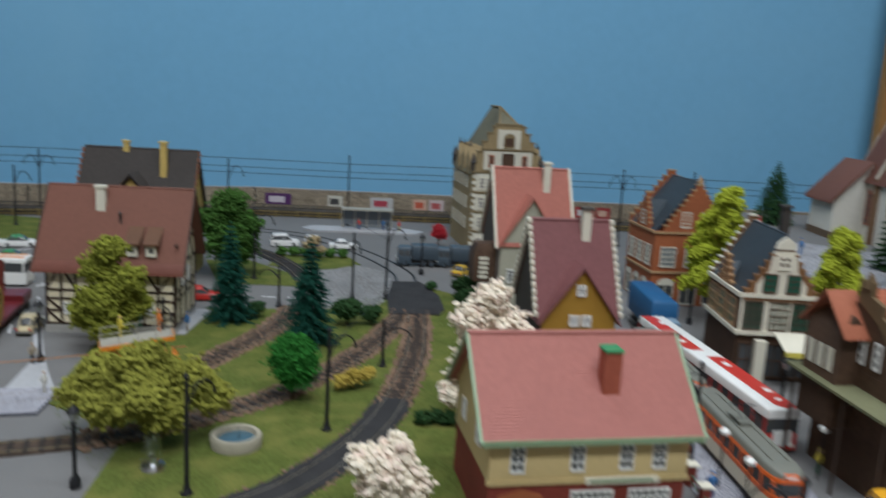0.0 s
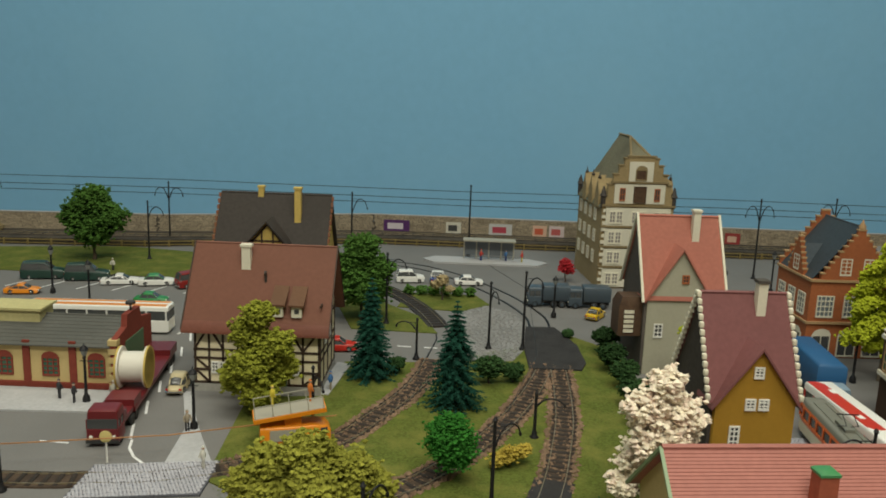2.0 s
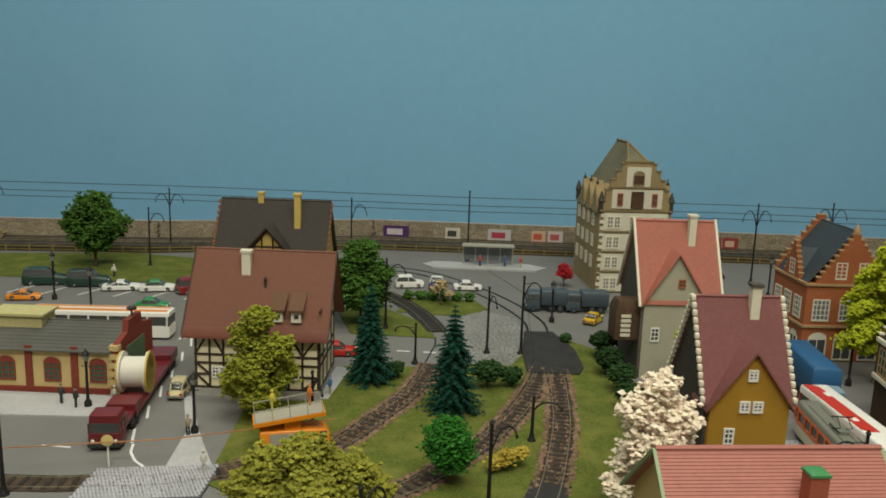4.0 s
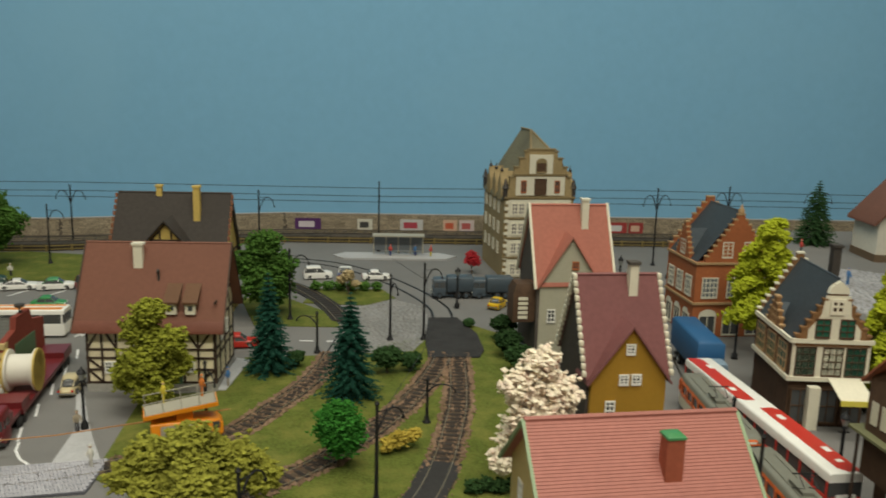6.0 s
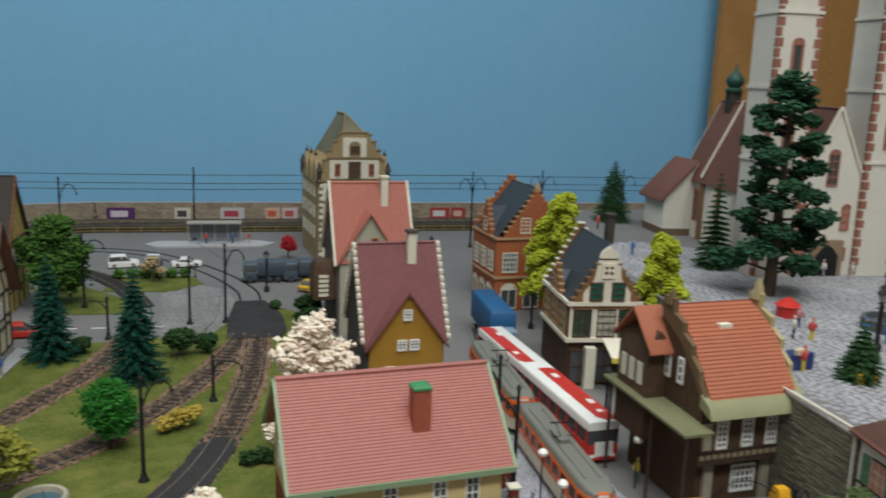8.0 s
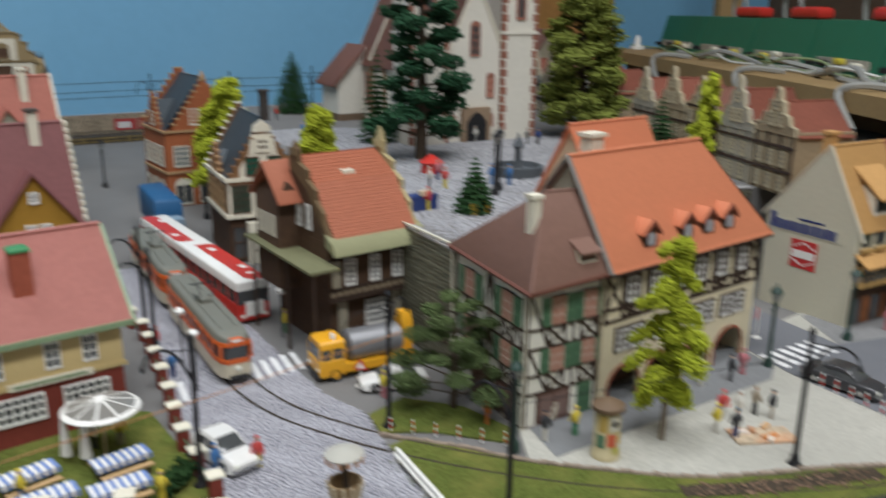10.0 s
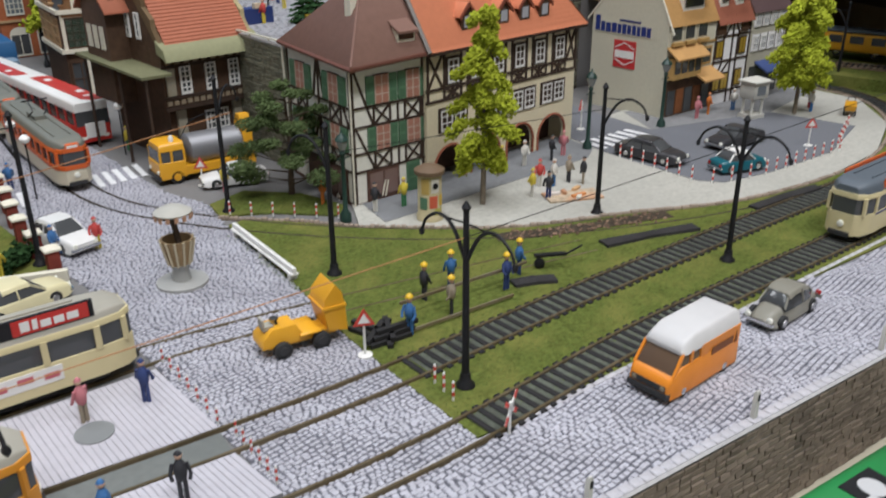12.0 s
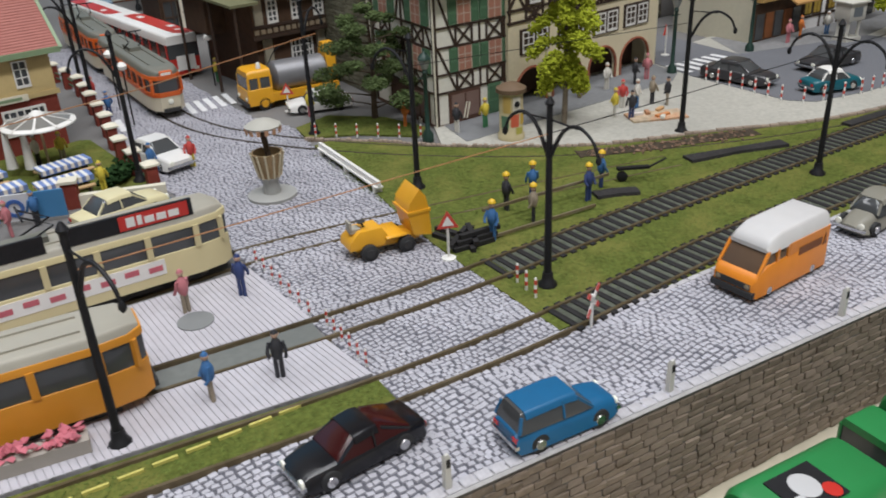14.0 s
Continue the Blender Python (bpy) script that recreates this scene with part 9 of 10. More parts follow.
warning_sign(34.9, 13.1, 2.3, -25)
warning_sign(39.4, 39.6, 2.0, -30)
warning_sign(80.0, 16.6, 2.2, -40, 0.22)
warning_sign(70.0, 31.6, 2.4, 200, 0.22)
t = thing("round_sign", "round yellow sign on a pale post", "sign", -28.7, 64.0, 0.02, 5)
part("post", Shape().tube([(0, 0, 0), (0, 0, 2.6)], 0.08, 6), WHITE, t)
part("panel", Shape().disc(0, -0.1, 2.3, 0.5, 0.08), plastic("sign_yellow", (0.6, 0.5, 0.2), 0.5), t)

t = thing("barrier", "long white barrier beam on short legs", "barrier", 37.0, 30.0, 0.05, -94)
part("beam", Shape().box(0, 8.2, -0.1, 0.1, 0.45, 0.75), WHITE, t)
part("ledge", Shape().box(0, 8.2, -0.22, 0.22, 0.36, 0.45), WHITE, t)
for u in (0.3, 4.0, 7.8):
    part("leg", Shape().box(u, u + 0.15, -0.25, 0.25, 0, 0.4), WHITE, t)

t = thing("planter", "wooden slatted planter with a grey canopy disc", "planter", 31.75, 25.6, 0.05)
part("foot", Shape().lathe([(1.35, 0), (1.35, 0.18), (0.5, 0.26), (0.42, 0.9), (0.6, 1.2)], 20), plastic("pale_concrete", (0.36, 0.36, 0.34), 0.8), t)
bk = part("basket", Shape().lathe([(0.55, 1.2), (0.85, 2.6), (0.75, 2.6), (0.5, 1.4)], 16), material("basket_wood", (0.33, 0.23, 0.12), 0.75), t)
for k in range(12):
    a = math.tau * k / 12
    part("slat", Shape().tube([(math.cos(a) * 0.6, math.sin(a) * 0.6, 1.2), (math.cos(a) * 0.9, math.sin(a) * 0.9, 2.6)], 0.07, 4), plastic("slat_cream", (0.55, 0.48, 0.33), 0.7), bk)
part("stem", Shape().tube([(0.1, 0, 2.2), (0, 0, 3.2), (-0.1, 0.1, 4.0)], 0.16, 6), TRUNK, t)
part("canopy", Shape().lathe([(0.95, 4.0), (1.0, 4.1), (0.55, 4.35), (0.1, 4.45)], 12), plastic("canopy_grey", (0.42, 0.41, 0.36), 0.7), t)
for k in range(14):
    a = math.tau * k / 14
    part("fringe", Shape().box(-0.1, 0.1, -0.03, 0.03, 3.75, 4.02), plastic("fringe_tan", (0.42, 0.24, 0.14), 0.7), t, at_cm=(math.cos(a) * 0.95, math.sin(a) * 0.95, 0), rz=math.degrees(a) + 90)

t = thing("advertising_column", "round advertising column with coloured posters", "column", 47.5, 24.1, 0.18)
part("drum", Shape().lathe([(0.85, 0), (0.85, 0.3), (0.75, 0.4), (0.75, 3.0)], 20), plastic("column_cream", (0.5, 0.43, 0.25), 0.7), t)
part("cap", Shape().lathe([(0.95, 3.0), (0.95, 3.25), (0.5, 3.5), (0.1, 3.6)], 20), plastic("column_brown", (0.14, 0.09, 0.05), 0.7), t)
for k, (a, z0, z1, c) in enumerate(((-100, 1.9, 2.8, (0.65, 0.62, 0.55)), (-150, 1.8, 2.8, (0.5, 0.35, 0.1)), (-60, 1.0, 1.7, (0.6, 0.4, 0.05)), (-110, 0.9, 1.7, (0.6, 0.12, 0.06)), (-160, 0.8, 1.6, (0.1, 0.2, 0.12)), (-85, 0.4, 0.85, (0.45, 0.42, 0.08)))):
    pts = [(0.765 * math.cos(math.radians(a + d)), 0.765 * math.sin(math.radians(a + d))) for d in (-20, -10, 0, 10, 20)]
    part("poster", Shape().add([(x, y, z0) for x, y in pts] + [(x, y, z1) for x, y in pts], [(i, i + 1, i + 6, i + 5) for i in range(4)]), plastic("poster_%d" % k, c, 0.6), t)
part("poster_mark", Shape().disc(-0.13, -0.76, 2.35, 0.2, 0.06), BLACK, t)

# ---- beer garden ----
t = thing("parasol", "white round garden parasol", "parasol", 22.8, 38.8, 0.1)
part("pole", Shape().tube([(0, 0, 0), (0, 0, 3.4)], 0.08, 6), plastic("pole_tan", (0.5, 0.4, 0.25), 0.6), t)
for k in range(10):
    a0, a1 = math.tau * k / 10 + 0.05, math.tau * (k + 1) / 10 - 0.05
    part("panel", Shape().add([(0.4 * math.cos(a0), 0.4 * math.sin(a0), 3.49), (0.4 * math.cos(a1), 0.4 * math.sin(a1), 3.49), (1.9 * math.cos(a1), 1.9 * math.sin(a1), 3.12), (1.9 * math.cos(a0), 1.9 * math.sin(a0), 3.12)], [(0, 3, 2, 1)]), plastic("smoky_panel", (0.2, 0.19, 0.17), 0.3), t)
    part("rib", Shape().tube([(0, 0, 3.55), (2.1 * math.cos(a0 - 0.05), 2.1 * math.sin(a0 - 0.05), 3.0)], 0.09, 4), WHITE, t)
part("brim", Shape().lathe([(1.85, 3.12), (2.15, 2.98), (2.15, 2.9), (1.85, 3.04)], 30), WHITE, t)
part("top", Shape().lathe([(0.45, 3.5), (0.4, 3.6), (0.1, 3.75)], 12), WHITE, t)
for k, (x, y, rz) in enumerate(((23.2, 36.4, 10), (18.6, 37.2, 15), (19.2, 34.4, 8), (22.6, 33.6, 5))):
    t = thing("garden_table", "garden table with a blue and white checked cloth", "table", x, y, 0.12, rz, group="garden tables")
    part("top", Shape().box(-1.5, 1.5, -0.55, 0.55, 0.86, 0.94), IVORY, t)
    cl = part("cloth", Shape().box(-1.52, 1.52, -0.6, 0.6, 0.94, 0.98).box(-1.52, 1.52, -0.62, -0.58, 0.66, 0.98), plastic("cloth_blue", (0.16, 0.24, 0.5), 0.7), t)
    for i in range(7):
        part("stripe", Shape().box(-1.45 + 0.42 * i, -1.25 + 0.42 * i, -0.63, 0.61, 0.7, 0.99), WHITE, cl)
    for sx in (-1.2, 1.2):
        part("leg", Shape().box(sx - 0.06, sx + 0.06, -0.4, 0.4, 0, 0.86), TRUNK, t)
    for sy in (-1.0, 1.0):
        b = thing("garden_bench", "plain wooden garden bench", "bench", x - sy * math.sin(math.radians(rz)), y + sy * math.cos(math.radians(rz)), 0.12, rz, group="garden benches")
        part("seat", Shape().box(-1.4, 1.4, -0.2, 0.2, 0.48, 0.56), plastic("bench_tan", (0.45, 0.3, 0.14), 0.7), b)
        for sx in (-1.1, 1.1):
            part("leg", Shape().box(sx - 0.05, sx + 0.05, -0.18, 0.18, 0, 0.48), TRUNK, b)
t = thing("folded_parasol", "two folded white parasols on posts", "parasol", 20.8, 39.0, 0.1)
for dx in (0, 0.9):
    part("cloth", Shape().lathe([(0.34, 0.5), (0.24, 1.6), (0.12, 2.9), (0.03, 3.2)], 8, at(dx, -0.9 * dx, 0)), WHITE, t)
t = thing("barrel", "weathered grey wooden barrel", "barrel", 16.0, 41.0, 0.1)
part("staves", Shape().lathe([(0.62, 0), (0.78, 0.6), (0.8, 1.0), (0.66, 1.7), (0.56, 1.7), (0.56, 1.6)], 16), material("barrel_wood", (0.16, 0.14, 0.10), 0.8), t)
for z in (0.4, 1.3):
    part("hoop", Shape().lathe([(0.8, z), (0.82, z + 0.06), (0.8, z + 0.12)], 16), BLACK, t)
t = thing("garden_wall", "low cream garden wall with brick piers", "wall", 18.2, 33.2, 0.0, -20)
part("wall", Shape().box(-6.4, 9.6, -0.2, 0.2, 0, 0.7), IVORY, t)
for u in (-4.4, 0.6, 4.6):
    pr = part("pier", Shape().box(u - 0.4, u + 0.4, -0.35, 0.35, 0, 1.5), DEEPBRICK, t)
    part("pier_cap", Shape().box(u - 0.5, u + 0.5, -0.45, 0.45, 1.5, 1.66), IVORY, pr)
gf = thing("garden_fence", "brick piers with pale caps and green railing", "fence", 0, 0, 0)
piers = [(26.9, 31.2), (26.8, 34.2), (26.8, 37.2), (27.1, 40.2), (27.5, 43.2), (27.8, 46.4), (28.1, 49.6), (28.4, 52.6), (28.6, 55.6), (28.4, 58.8), (28.0, 61.8)]
for x, y in piers:
    pr = part("pier", Shape().box(-0.32, 0.32, -0.32, 0.32, 0, 1.5), DEEPBRICK, gf, at_cm=(x, y, 0))
    part("pier_cap", Shape().loft([(-0.45, 0.45, -0.45, 0.45, 1.5), (-0.45, 0.45, -0.45, 0.45, 1.62), (-0.1, 0.1, -0.1, 0.1, 1.8)]), IVORY, pr)
for p, q in zip(piers, piers[1:]):
    part("railing", Shape().tube([(p[0], p[1], 0.9), (q[0], q[1], 0.9)], 0.06, 4), GREENSHUT, gf)
    part("railing", Shape().tube([(p[0], p[1], 0.45), (q[0], q[1], 0.45)], 0.06, 4), GREENSHUT, gf)
leafy("hedge", "low dark hedge inside the garden fence", 25.4, 33.2, 0.1, 1.2, 1.6, [(0, 0, .5, .5), (.4, .5, .5, .5), (-.4, -.3, .5, .4)], DARKGREEN, 61, n=300, trunk_h=0.1, size=0.18)
t = thing("display_board", "painted blue and red boards with posters", "board", 19.6, 31.0, 0.05, -20)
for k, c in enumerate(((0.05, 0.12, 0.35), (0.6, 0.6, 0.62), (0.06, 0.2, 0.4))):
    part("panel", Shape().box(-2.4 + 1.7 * k, -0.9 + 1.7 * k, -0.06, 0.06, 0.2, 1.7), plastic("board_%d" % k, c, 0.5), t)
part("ring", Shape().lathe([(0.5, -0.04), (0.5, 0.04), (0.3, 0.04), (0.3, -0.04)], 16, at(0.0, -0.08, 0.95, 90, 0, 0)), MATS["board_0"], t)

# ---- works and plaza clutter ----
t = thing("sleeper_pile", "stack of short black sleepers in the grass", "sleeper stack", 36.4, 13.9, 0.1, 25)
for k in range(9):
    part("sleeper", Shape().box(-1.1, 1.1, -0.13, 0.13, 0, 0.22), SLEEPER, t, at_cm=(0.3 * (k % 3) - 0.2, 0.42 * (k % 4) - 0.6, 0.22 * (k // 4)), rz=(-30, 40, 10, 80)[k % 4])
t = thing("loose_rail", "long loose rails carried across the grass", "rail", 38.0, 14.6, 0.1, -4)
part("rail", Shape().box(0, 8.0, -0.05, 0.05, 0.9, 1.05), RAILTOP, t)
part("rail", Shape().box(-1.0, 6.0, -1.4, -1.3, 0.1, 0.25), RAILTOP, t)
solid("cart", Shape().box(-0.9, 0.9, -0.15, 0.15, 0.7, 0.85).tube([(0.9, 0, 0.75), (1.8, 0, 1.2)], 0.06, 5).disc(-0.6, 0.0, 0.3, 0.3, 0.2), BLACK, "small black rail trolley in the grass", "trolley", 48.0, 14.2, 0.1, -30)
t = thing("excavation", "shallow dig with orange boards and pale rubble", "dig", 57.2, 20.9, 0.2, -25)
part("tray", Shape().box(-1.9, 1.9, -0.9, 0.9, 0, 0.12), material("sand", (0.5, 0.4, 0.28), 0.9, 0, 300, 0.3, 0.6, 60, tint=(0.6, 0.25, 0.1)), t)
for k, (u, v, w, c) in enumerate(((-1.2, 0.3, 0.8, (0.7, 0.65, 0.6)), (0.2, -0.4, 1.1, (0.6, 0.25, 0.08)), (1.1, 0.3, 0.8, (0.55, 0.33, 0.15)), (-0.5, -0.5, 0.6, (0.7, 0.68, 0.6)), (0.4, 0.5, 0.7, (0.4, 0.2, 0.1)))):
    part("board", Shape().box(u - w / 2, u + w / 2, v - 0.14, v + 0.14, 0.12, 0.28, at(0, 0, 0, 0, 0, 20 * k)), plastic("dig_board_%d" % k, c, 0.7), t)
t = thing("kiosk", "small white plaza kiosk on pillars", "kiosk", 84.6, 24.5, 0.2, -10)
part("base", Shape().box(-0.85, 0.85, -0.75, 0.75, 0, 0.35), plastic("kiosk_white", (0.55, 0.54, 0.48), 0.6), t)
for px_, py_ in ((-0.6, -0.5), (0.6, -0.5), (-0.6, 0.5), (0.6, 0.5)):
    part("pillar", Shape().lathe([(0.17, 0.35), (0.13, 0.6), (0.13, 1.5), (0.18, 1.75)], 8), MATS["kiosk_white"], t, at_cm=(px_, py_, 0))
bo = part("booth", Shape().box(-0.9, 0.9, -0.8, 0.8, 1.75, 3.2, bevel=0.06), MATS["kiosk_white"], t)
part("pane", Shape().box(-0.5, 0.5, -0.84, -0.79, 2.1, 2.9), GREYPANE, bo)
part("roof", Shape().loft([(-1.1, 1.1, -1.0, 1.0, 3.2), (-1.1, 1.1, -1.0, 1.0, 3.32), (-0.4, 0.4, -0.3, 0.3, 3.6)]), MATS["kiosk_white"], t)
t = thing("hand_cart", "small yellow hand cart on the pavement", "cart", 92.0, 19.2, 0.2, 25)
part("tray", Shape().loft([(-0.9, 0.9, -0.4, 0.4, 0.5), (-1.1, 1.1, -0.5, 0.5, 1.0)]), TRUCKYELLOW, t)
part("handle", Shape().tube([(1.0, 0.3, 0.9), (1.7, 0.3, 1.2), (1.7, -0.3, 1.2), (1.0, -0.3, 0.9)], 0.05, 5), BLACK, t)
wheels(t, (-0.5, 0.6), 0.45, 0.3, 0.1, BLACK)
solid("manhole_cover", Shape().lathe([(0.75, 0), (0.75, 0.05), (0.6, 0.06)], 20), plastic("cover_grey", (0.2, 0.21, 0.21), 0.6), "round grey cover on the tram platform", "cover", 23.5, 14.9, 0.22)
t = thing("flower_trough", "long trough with pink flowers on the platform", "planter", 16.6, 9.6, 0.22, -8)
part("box", Shape().box(-1.4, 1.4, -0.35, 0.35, 0, 0.5), plastic("trough_grey", (0.35, 0.32, 0.28), 0.8), t)
fl = Shape()
rng = random.Random(77)
for k in range(60):
    clump(fl, (rng.uniform(-1.3, 1.3), rng.uniform(-0.3, 0.3), 0.55 + rng.uniform(0, 0.3)), 0.16, rng)
part("flower_bed", fl, plastic("flower_pink", (0.55, 0.16, 0.2), 0.8), t)
t = thing("pond", "round stone-rimmed pond with blue water", "pond", -3.9, 54.4, 0.1)
part("rim", Shape().lathe([(1.8, 0), (1.85, 0.8), (1.7, 0.95), (1.45, 0.9), (1.35, 0.5), (0.1, 0.5)], 28), material("pale_stone_rim", (0.36, 0.33, 0.25), 0.85), t)
part("water", Shape().lathe([(1.4, 0.54), (0.1, 0.56)], 24), plastic("pond_water", (0.06, 0.11, 0.14), 0.05), t)
part("spray", Shape().tube([(0.2, 0, 0.3), (0.2, 0, 1.4)], 0.14, 6, 0.03), clear("spray_glass"), t)
t = thing("fountain", "tall clear and silver fountain under the tree", "fountain", -8.8, 50.6, 0.1)
part("basin", Shape().lathe([(0.9, 0), (0.8, 0.3), (0.3, 0.4), (0.25, 0.8)], 14), CHROME, t)
for k in range(6):
    a = math.tau * k / 6
    part("jet", Shape().tube([(0.2 * math.cos(a), 0.2 * math.sin(a), 0.6), (0.45 * math.cos(a), 0.45 * math.sin(a), 2.4), (0.7 * math.cos(a), 0.7 * math.sin(a), 0.4)], 0.05, 5), clear("spray_glass"), t)
t = thing("bus_shelter", "long grey glazed tram shelter with benches", "shelter", 4.6, 146, 0.15, 0)
solid("shelter_platform", Shape().prism([(-5, 143), (13, 143), (15, 145.5), (12, 148), (-5, 148), (-7, 145.5)], 0, 0.3), MATS["pale_kerb"], "pale raised platform of the tram shelter", "platform", kind="structure")
part("roof", Shape().box(-4.6, 4.6, -1.2, 1.2, 3.6, 3.85), PALEROOF, t)
for u in (-4.4, -2.2, 0, 2.2, 4.4):
    part("post", Shape().box(u - 0.12, u + 0.12, 0.9, 1.1, 0.1, 3.6), PALEROOF, t)
part("pane", Shape().box(-4.4, 4.4, 0.98, 1.02, 0.8, 3.2), GREYPANE, t)
for k, (x, w, c, c2) in enumerate(((-13.4, 5.2, (0.08, 0.02, 0.12), (0.6, 0.55, 0.6)), (-2.0, 3.0, (0.6, 0.58, 0.5), (0.05, 0.05, 0.05)), (7.4, 4.6, (0.5, 0.5, 0.5), (0.4, 0.05, 0.08)), (15.2, 2.8, (0.6, 0.4, 0.3), (0.5, 0.1, 0.05)), (18.6, 3.0, (0.6, 0.5, 0.5), (0.45, 0.1, 0.1)), (49.5, 4.2, (0.35, 0.04, 0.04), (0.6, 0.6, 0.6)), (53.5, 3.0, (0.3, 0.04, 0.04), (0.6, 0.4, 0.3)))):
    t = thing("poster", "colourful poster on the back wall", "poster", x, 165.75, 0.9, group="wall posters")
    part("sheet", Shape().box(-w / 2, w / 2, -0.05, 0.02, 0, 2.5), plastic("sheet_%d" % k, c, 0.6), t)
    part("picture", Shape().box(-w * 0.35, w * 0.25, -0.08, -0.05, 0.7, 1.9), plastic("picture_%d" % k, c2, 0.6), t)

# ---- figurines ----
CLOTH = [plastic("cloth_%d" % k, c, 0.65) for k, c in enumerate(((0.5, 0.06, 0.05), (0.03, 0.05, 0.16), (0.62, 0.5, 0.05), (0.6, 0.58, 0.52), (0.05, 0.15, 0.35), (0.03, 0.03, 0.035), (0.5, 0.18, 0.2), (0.6, 0.18, 0.03), (0.05, 0.2, 0.08), (0.3, 0.25, 0.18)))]
NAMES = ["red", "navy", "yellow", "cream", "blue", "black", "pink", "orange", "green", "tan"]
folk = [(40.3, 15.6, 0.1, 5, 5, "grass"), (42.3, 15.9, 0.1, 4, 1, "grass"), (40.4, 13.6, 0.1, 9, 5, "grass"), (37.6, 13.3, 0.1, 4, 4, "grass"), (44.3, 13.8, 0.1, 1, 1, "grass"), (46.1, 14.7, 0.1, 4, 1, "grass")]
folk += [(25.9, 15.7, 0.22, 1, 1, "platform"), (23.5, 15.9, 0.22, 6, 9, "platform"), (22.1, 9.3, 0.22, 4, 9, "platform"), (24.6, 9.1, 0.22, 5, 5, "platform"), (43.8, 30.8, 0.1, 7, 7, "street"), (45.5, 27.2, 0.2, 5, 3, "pavement"), (47.5, 26.8, 0.2, 2, 8, "pavement")]
folk += [(55.2, 22.7, 0.18, 2, 3, "plaza"), (57.0, 23.8, 0.18, 0, 3, "plaza"), (57.8, 23.2, 0.18, 3, 4, "plaza"), (59.2, 23.1, 0.18, 9, 5, "plaza"), (55.6, 21.6, 0.18, 5, 1, "plaza"), (59.7, 22.2, 0.18, 5, 9, "plaza"), (56.5, 27.5, 0.2, 2, 9, "footway"), (59.4, 27.7, 0.2, 3, 3, "footway"), (61.9, 27.3, 0.2, 5, 5, "footway"), (63.5, 27.6, 0.2, 6, 6, "footway"), (57.2, 27.8, 0.2, 2, 9, "footway")]
folk += [(38.6, 51.6, 0.05, 2, 8, "street"), (29.9, 33.2, 0.05, 0, 2, "street"), (27.6, 33.6, 0.05, 4, 4, "street"), (40.0, 37.4, 0.05, 2, 6, "street"), (28.8, 47.6, 0.05, 4, 1, "street"), (29.0, 52.8, 0.05, 0, 5, "street")]
folk += [(22.4, 39.9, 0.12, 3, 5, "garden"), (23.8, 39.6, 0.12, 2, 9, "garden"), (18.2, 35.9, 0.12, 2, 4, "garden"), (24.4, 32.2, 0.12, 2, 2, "garden"), (20.4, 30.2, 0.05, 4, 5, "street"), (19.0, 29.6, 0.05, 6, 6, "street")]
folk += [(80.6, 27.4, 0.2, 6, 6, "shop pavement"), (82.6, 27.6, 0.2, 7, 7, "shop pavement"), (85.6, 27.0, 0.2, 3, 4, "shop pavement"), (90.4, 22.0, 0.2, 3, 4, "plaza"), (91.6, 22.8, 0.2, 3, 0, "plaza")]
folk += [(-20.6, 63.4, 0.16, 3, 3, "kerb"), (-24.2, 70.4, 0.16, 9, 5, "kerb"), (-36.8, 75.6, 0.16, 5, 5, "pavement"), (-38.6, 76.4, 0.16, 5, 5, "pavement"), (-33.4, 76.6, 0.16, 3, 9, "pavement"), (-13.2, 81.6, 0.2, 4, 9, "path"), (-55, 128, 0.12, 3, 5, "lawn")]
folk += [(55.4, 57.6, 8.95, 3, 5, "church square"), (56.6, 56.8, 8.95, 0, 2, "church square"), (50.8, 50.0, 8.95, 0, 2, "church square"), (61.4, 56.2, 8.95, 4, 4, "church square"), (74.6, 79.0, 8.95, 3, 3, "church square"), (77.2, 77.4, 8.95, 3, 3, "church square"), (58.0, 60.5, 8.95, 6, 1, "church square"), (62.6, 55.0, 8.95, 4, 4, "church square"), (79.0, 74, 8.95, 5, 5, "church square"), (80.2, 73.4, 8.95, 1, 5, "church square"), (57.0, 92, 8.95, 4, 4, "church square"), (60.2, 110, 8.95, 0, 5, "church square"), (3.2, 145, 0.4, 0, 1, "shelter platform"), (7.6, 145.4, 0.4, 4, 1, "shelter platform"), (10.4, 145, 0.4, 0, 2, "shelter platform")]
for k, (x, y, z, a, b, where) in enumerate(folk):
    figure(x, y, z, (k * 67) % 360, CLOTH[a], CLOTH[b], k, "small painted figurine in %s on the %s" % (NAMES[a], where))
for x, y, z, a in ((-16.4, 69.6, 3.15, 2), (-13.2, 70.2, 3.6, 7)):
    figure(x, y, z, 20, CLOTH[a], CLOTH[a], 1, "small painted figurine in %s on the work platform" % NAMES[a])
for k, (x, y, z) in enumerate(((40.3, 15.6, 2.02), (42.3, 15.9, 2.02), (40.4, 13.6, 2.02), (37.6, 13.3, 2.02), (44.3, 13.8, 2.02), (46.1, 14.7, 2.02))):
    solid("helmet", Shape().lathe([(0.2, 0), (0.18, 0.1), (0.05, 0.2)], 8), plastic("helmet_yellow", (0.7, 0.45, 0.02), 0.4), "tiny yellow helmet on a worker figurine", "helmet", x, y, z + 0.02, group="yellow helmets")

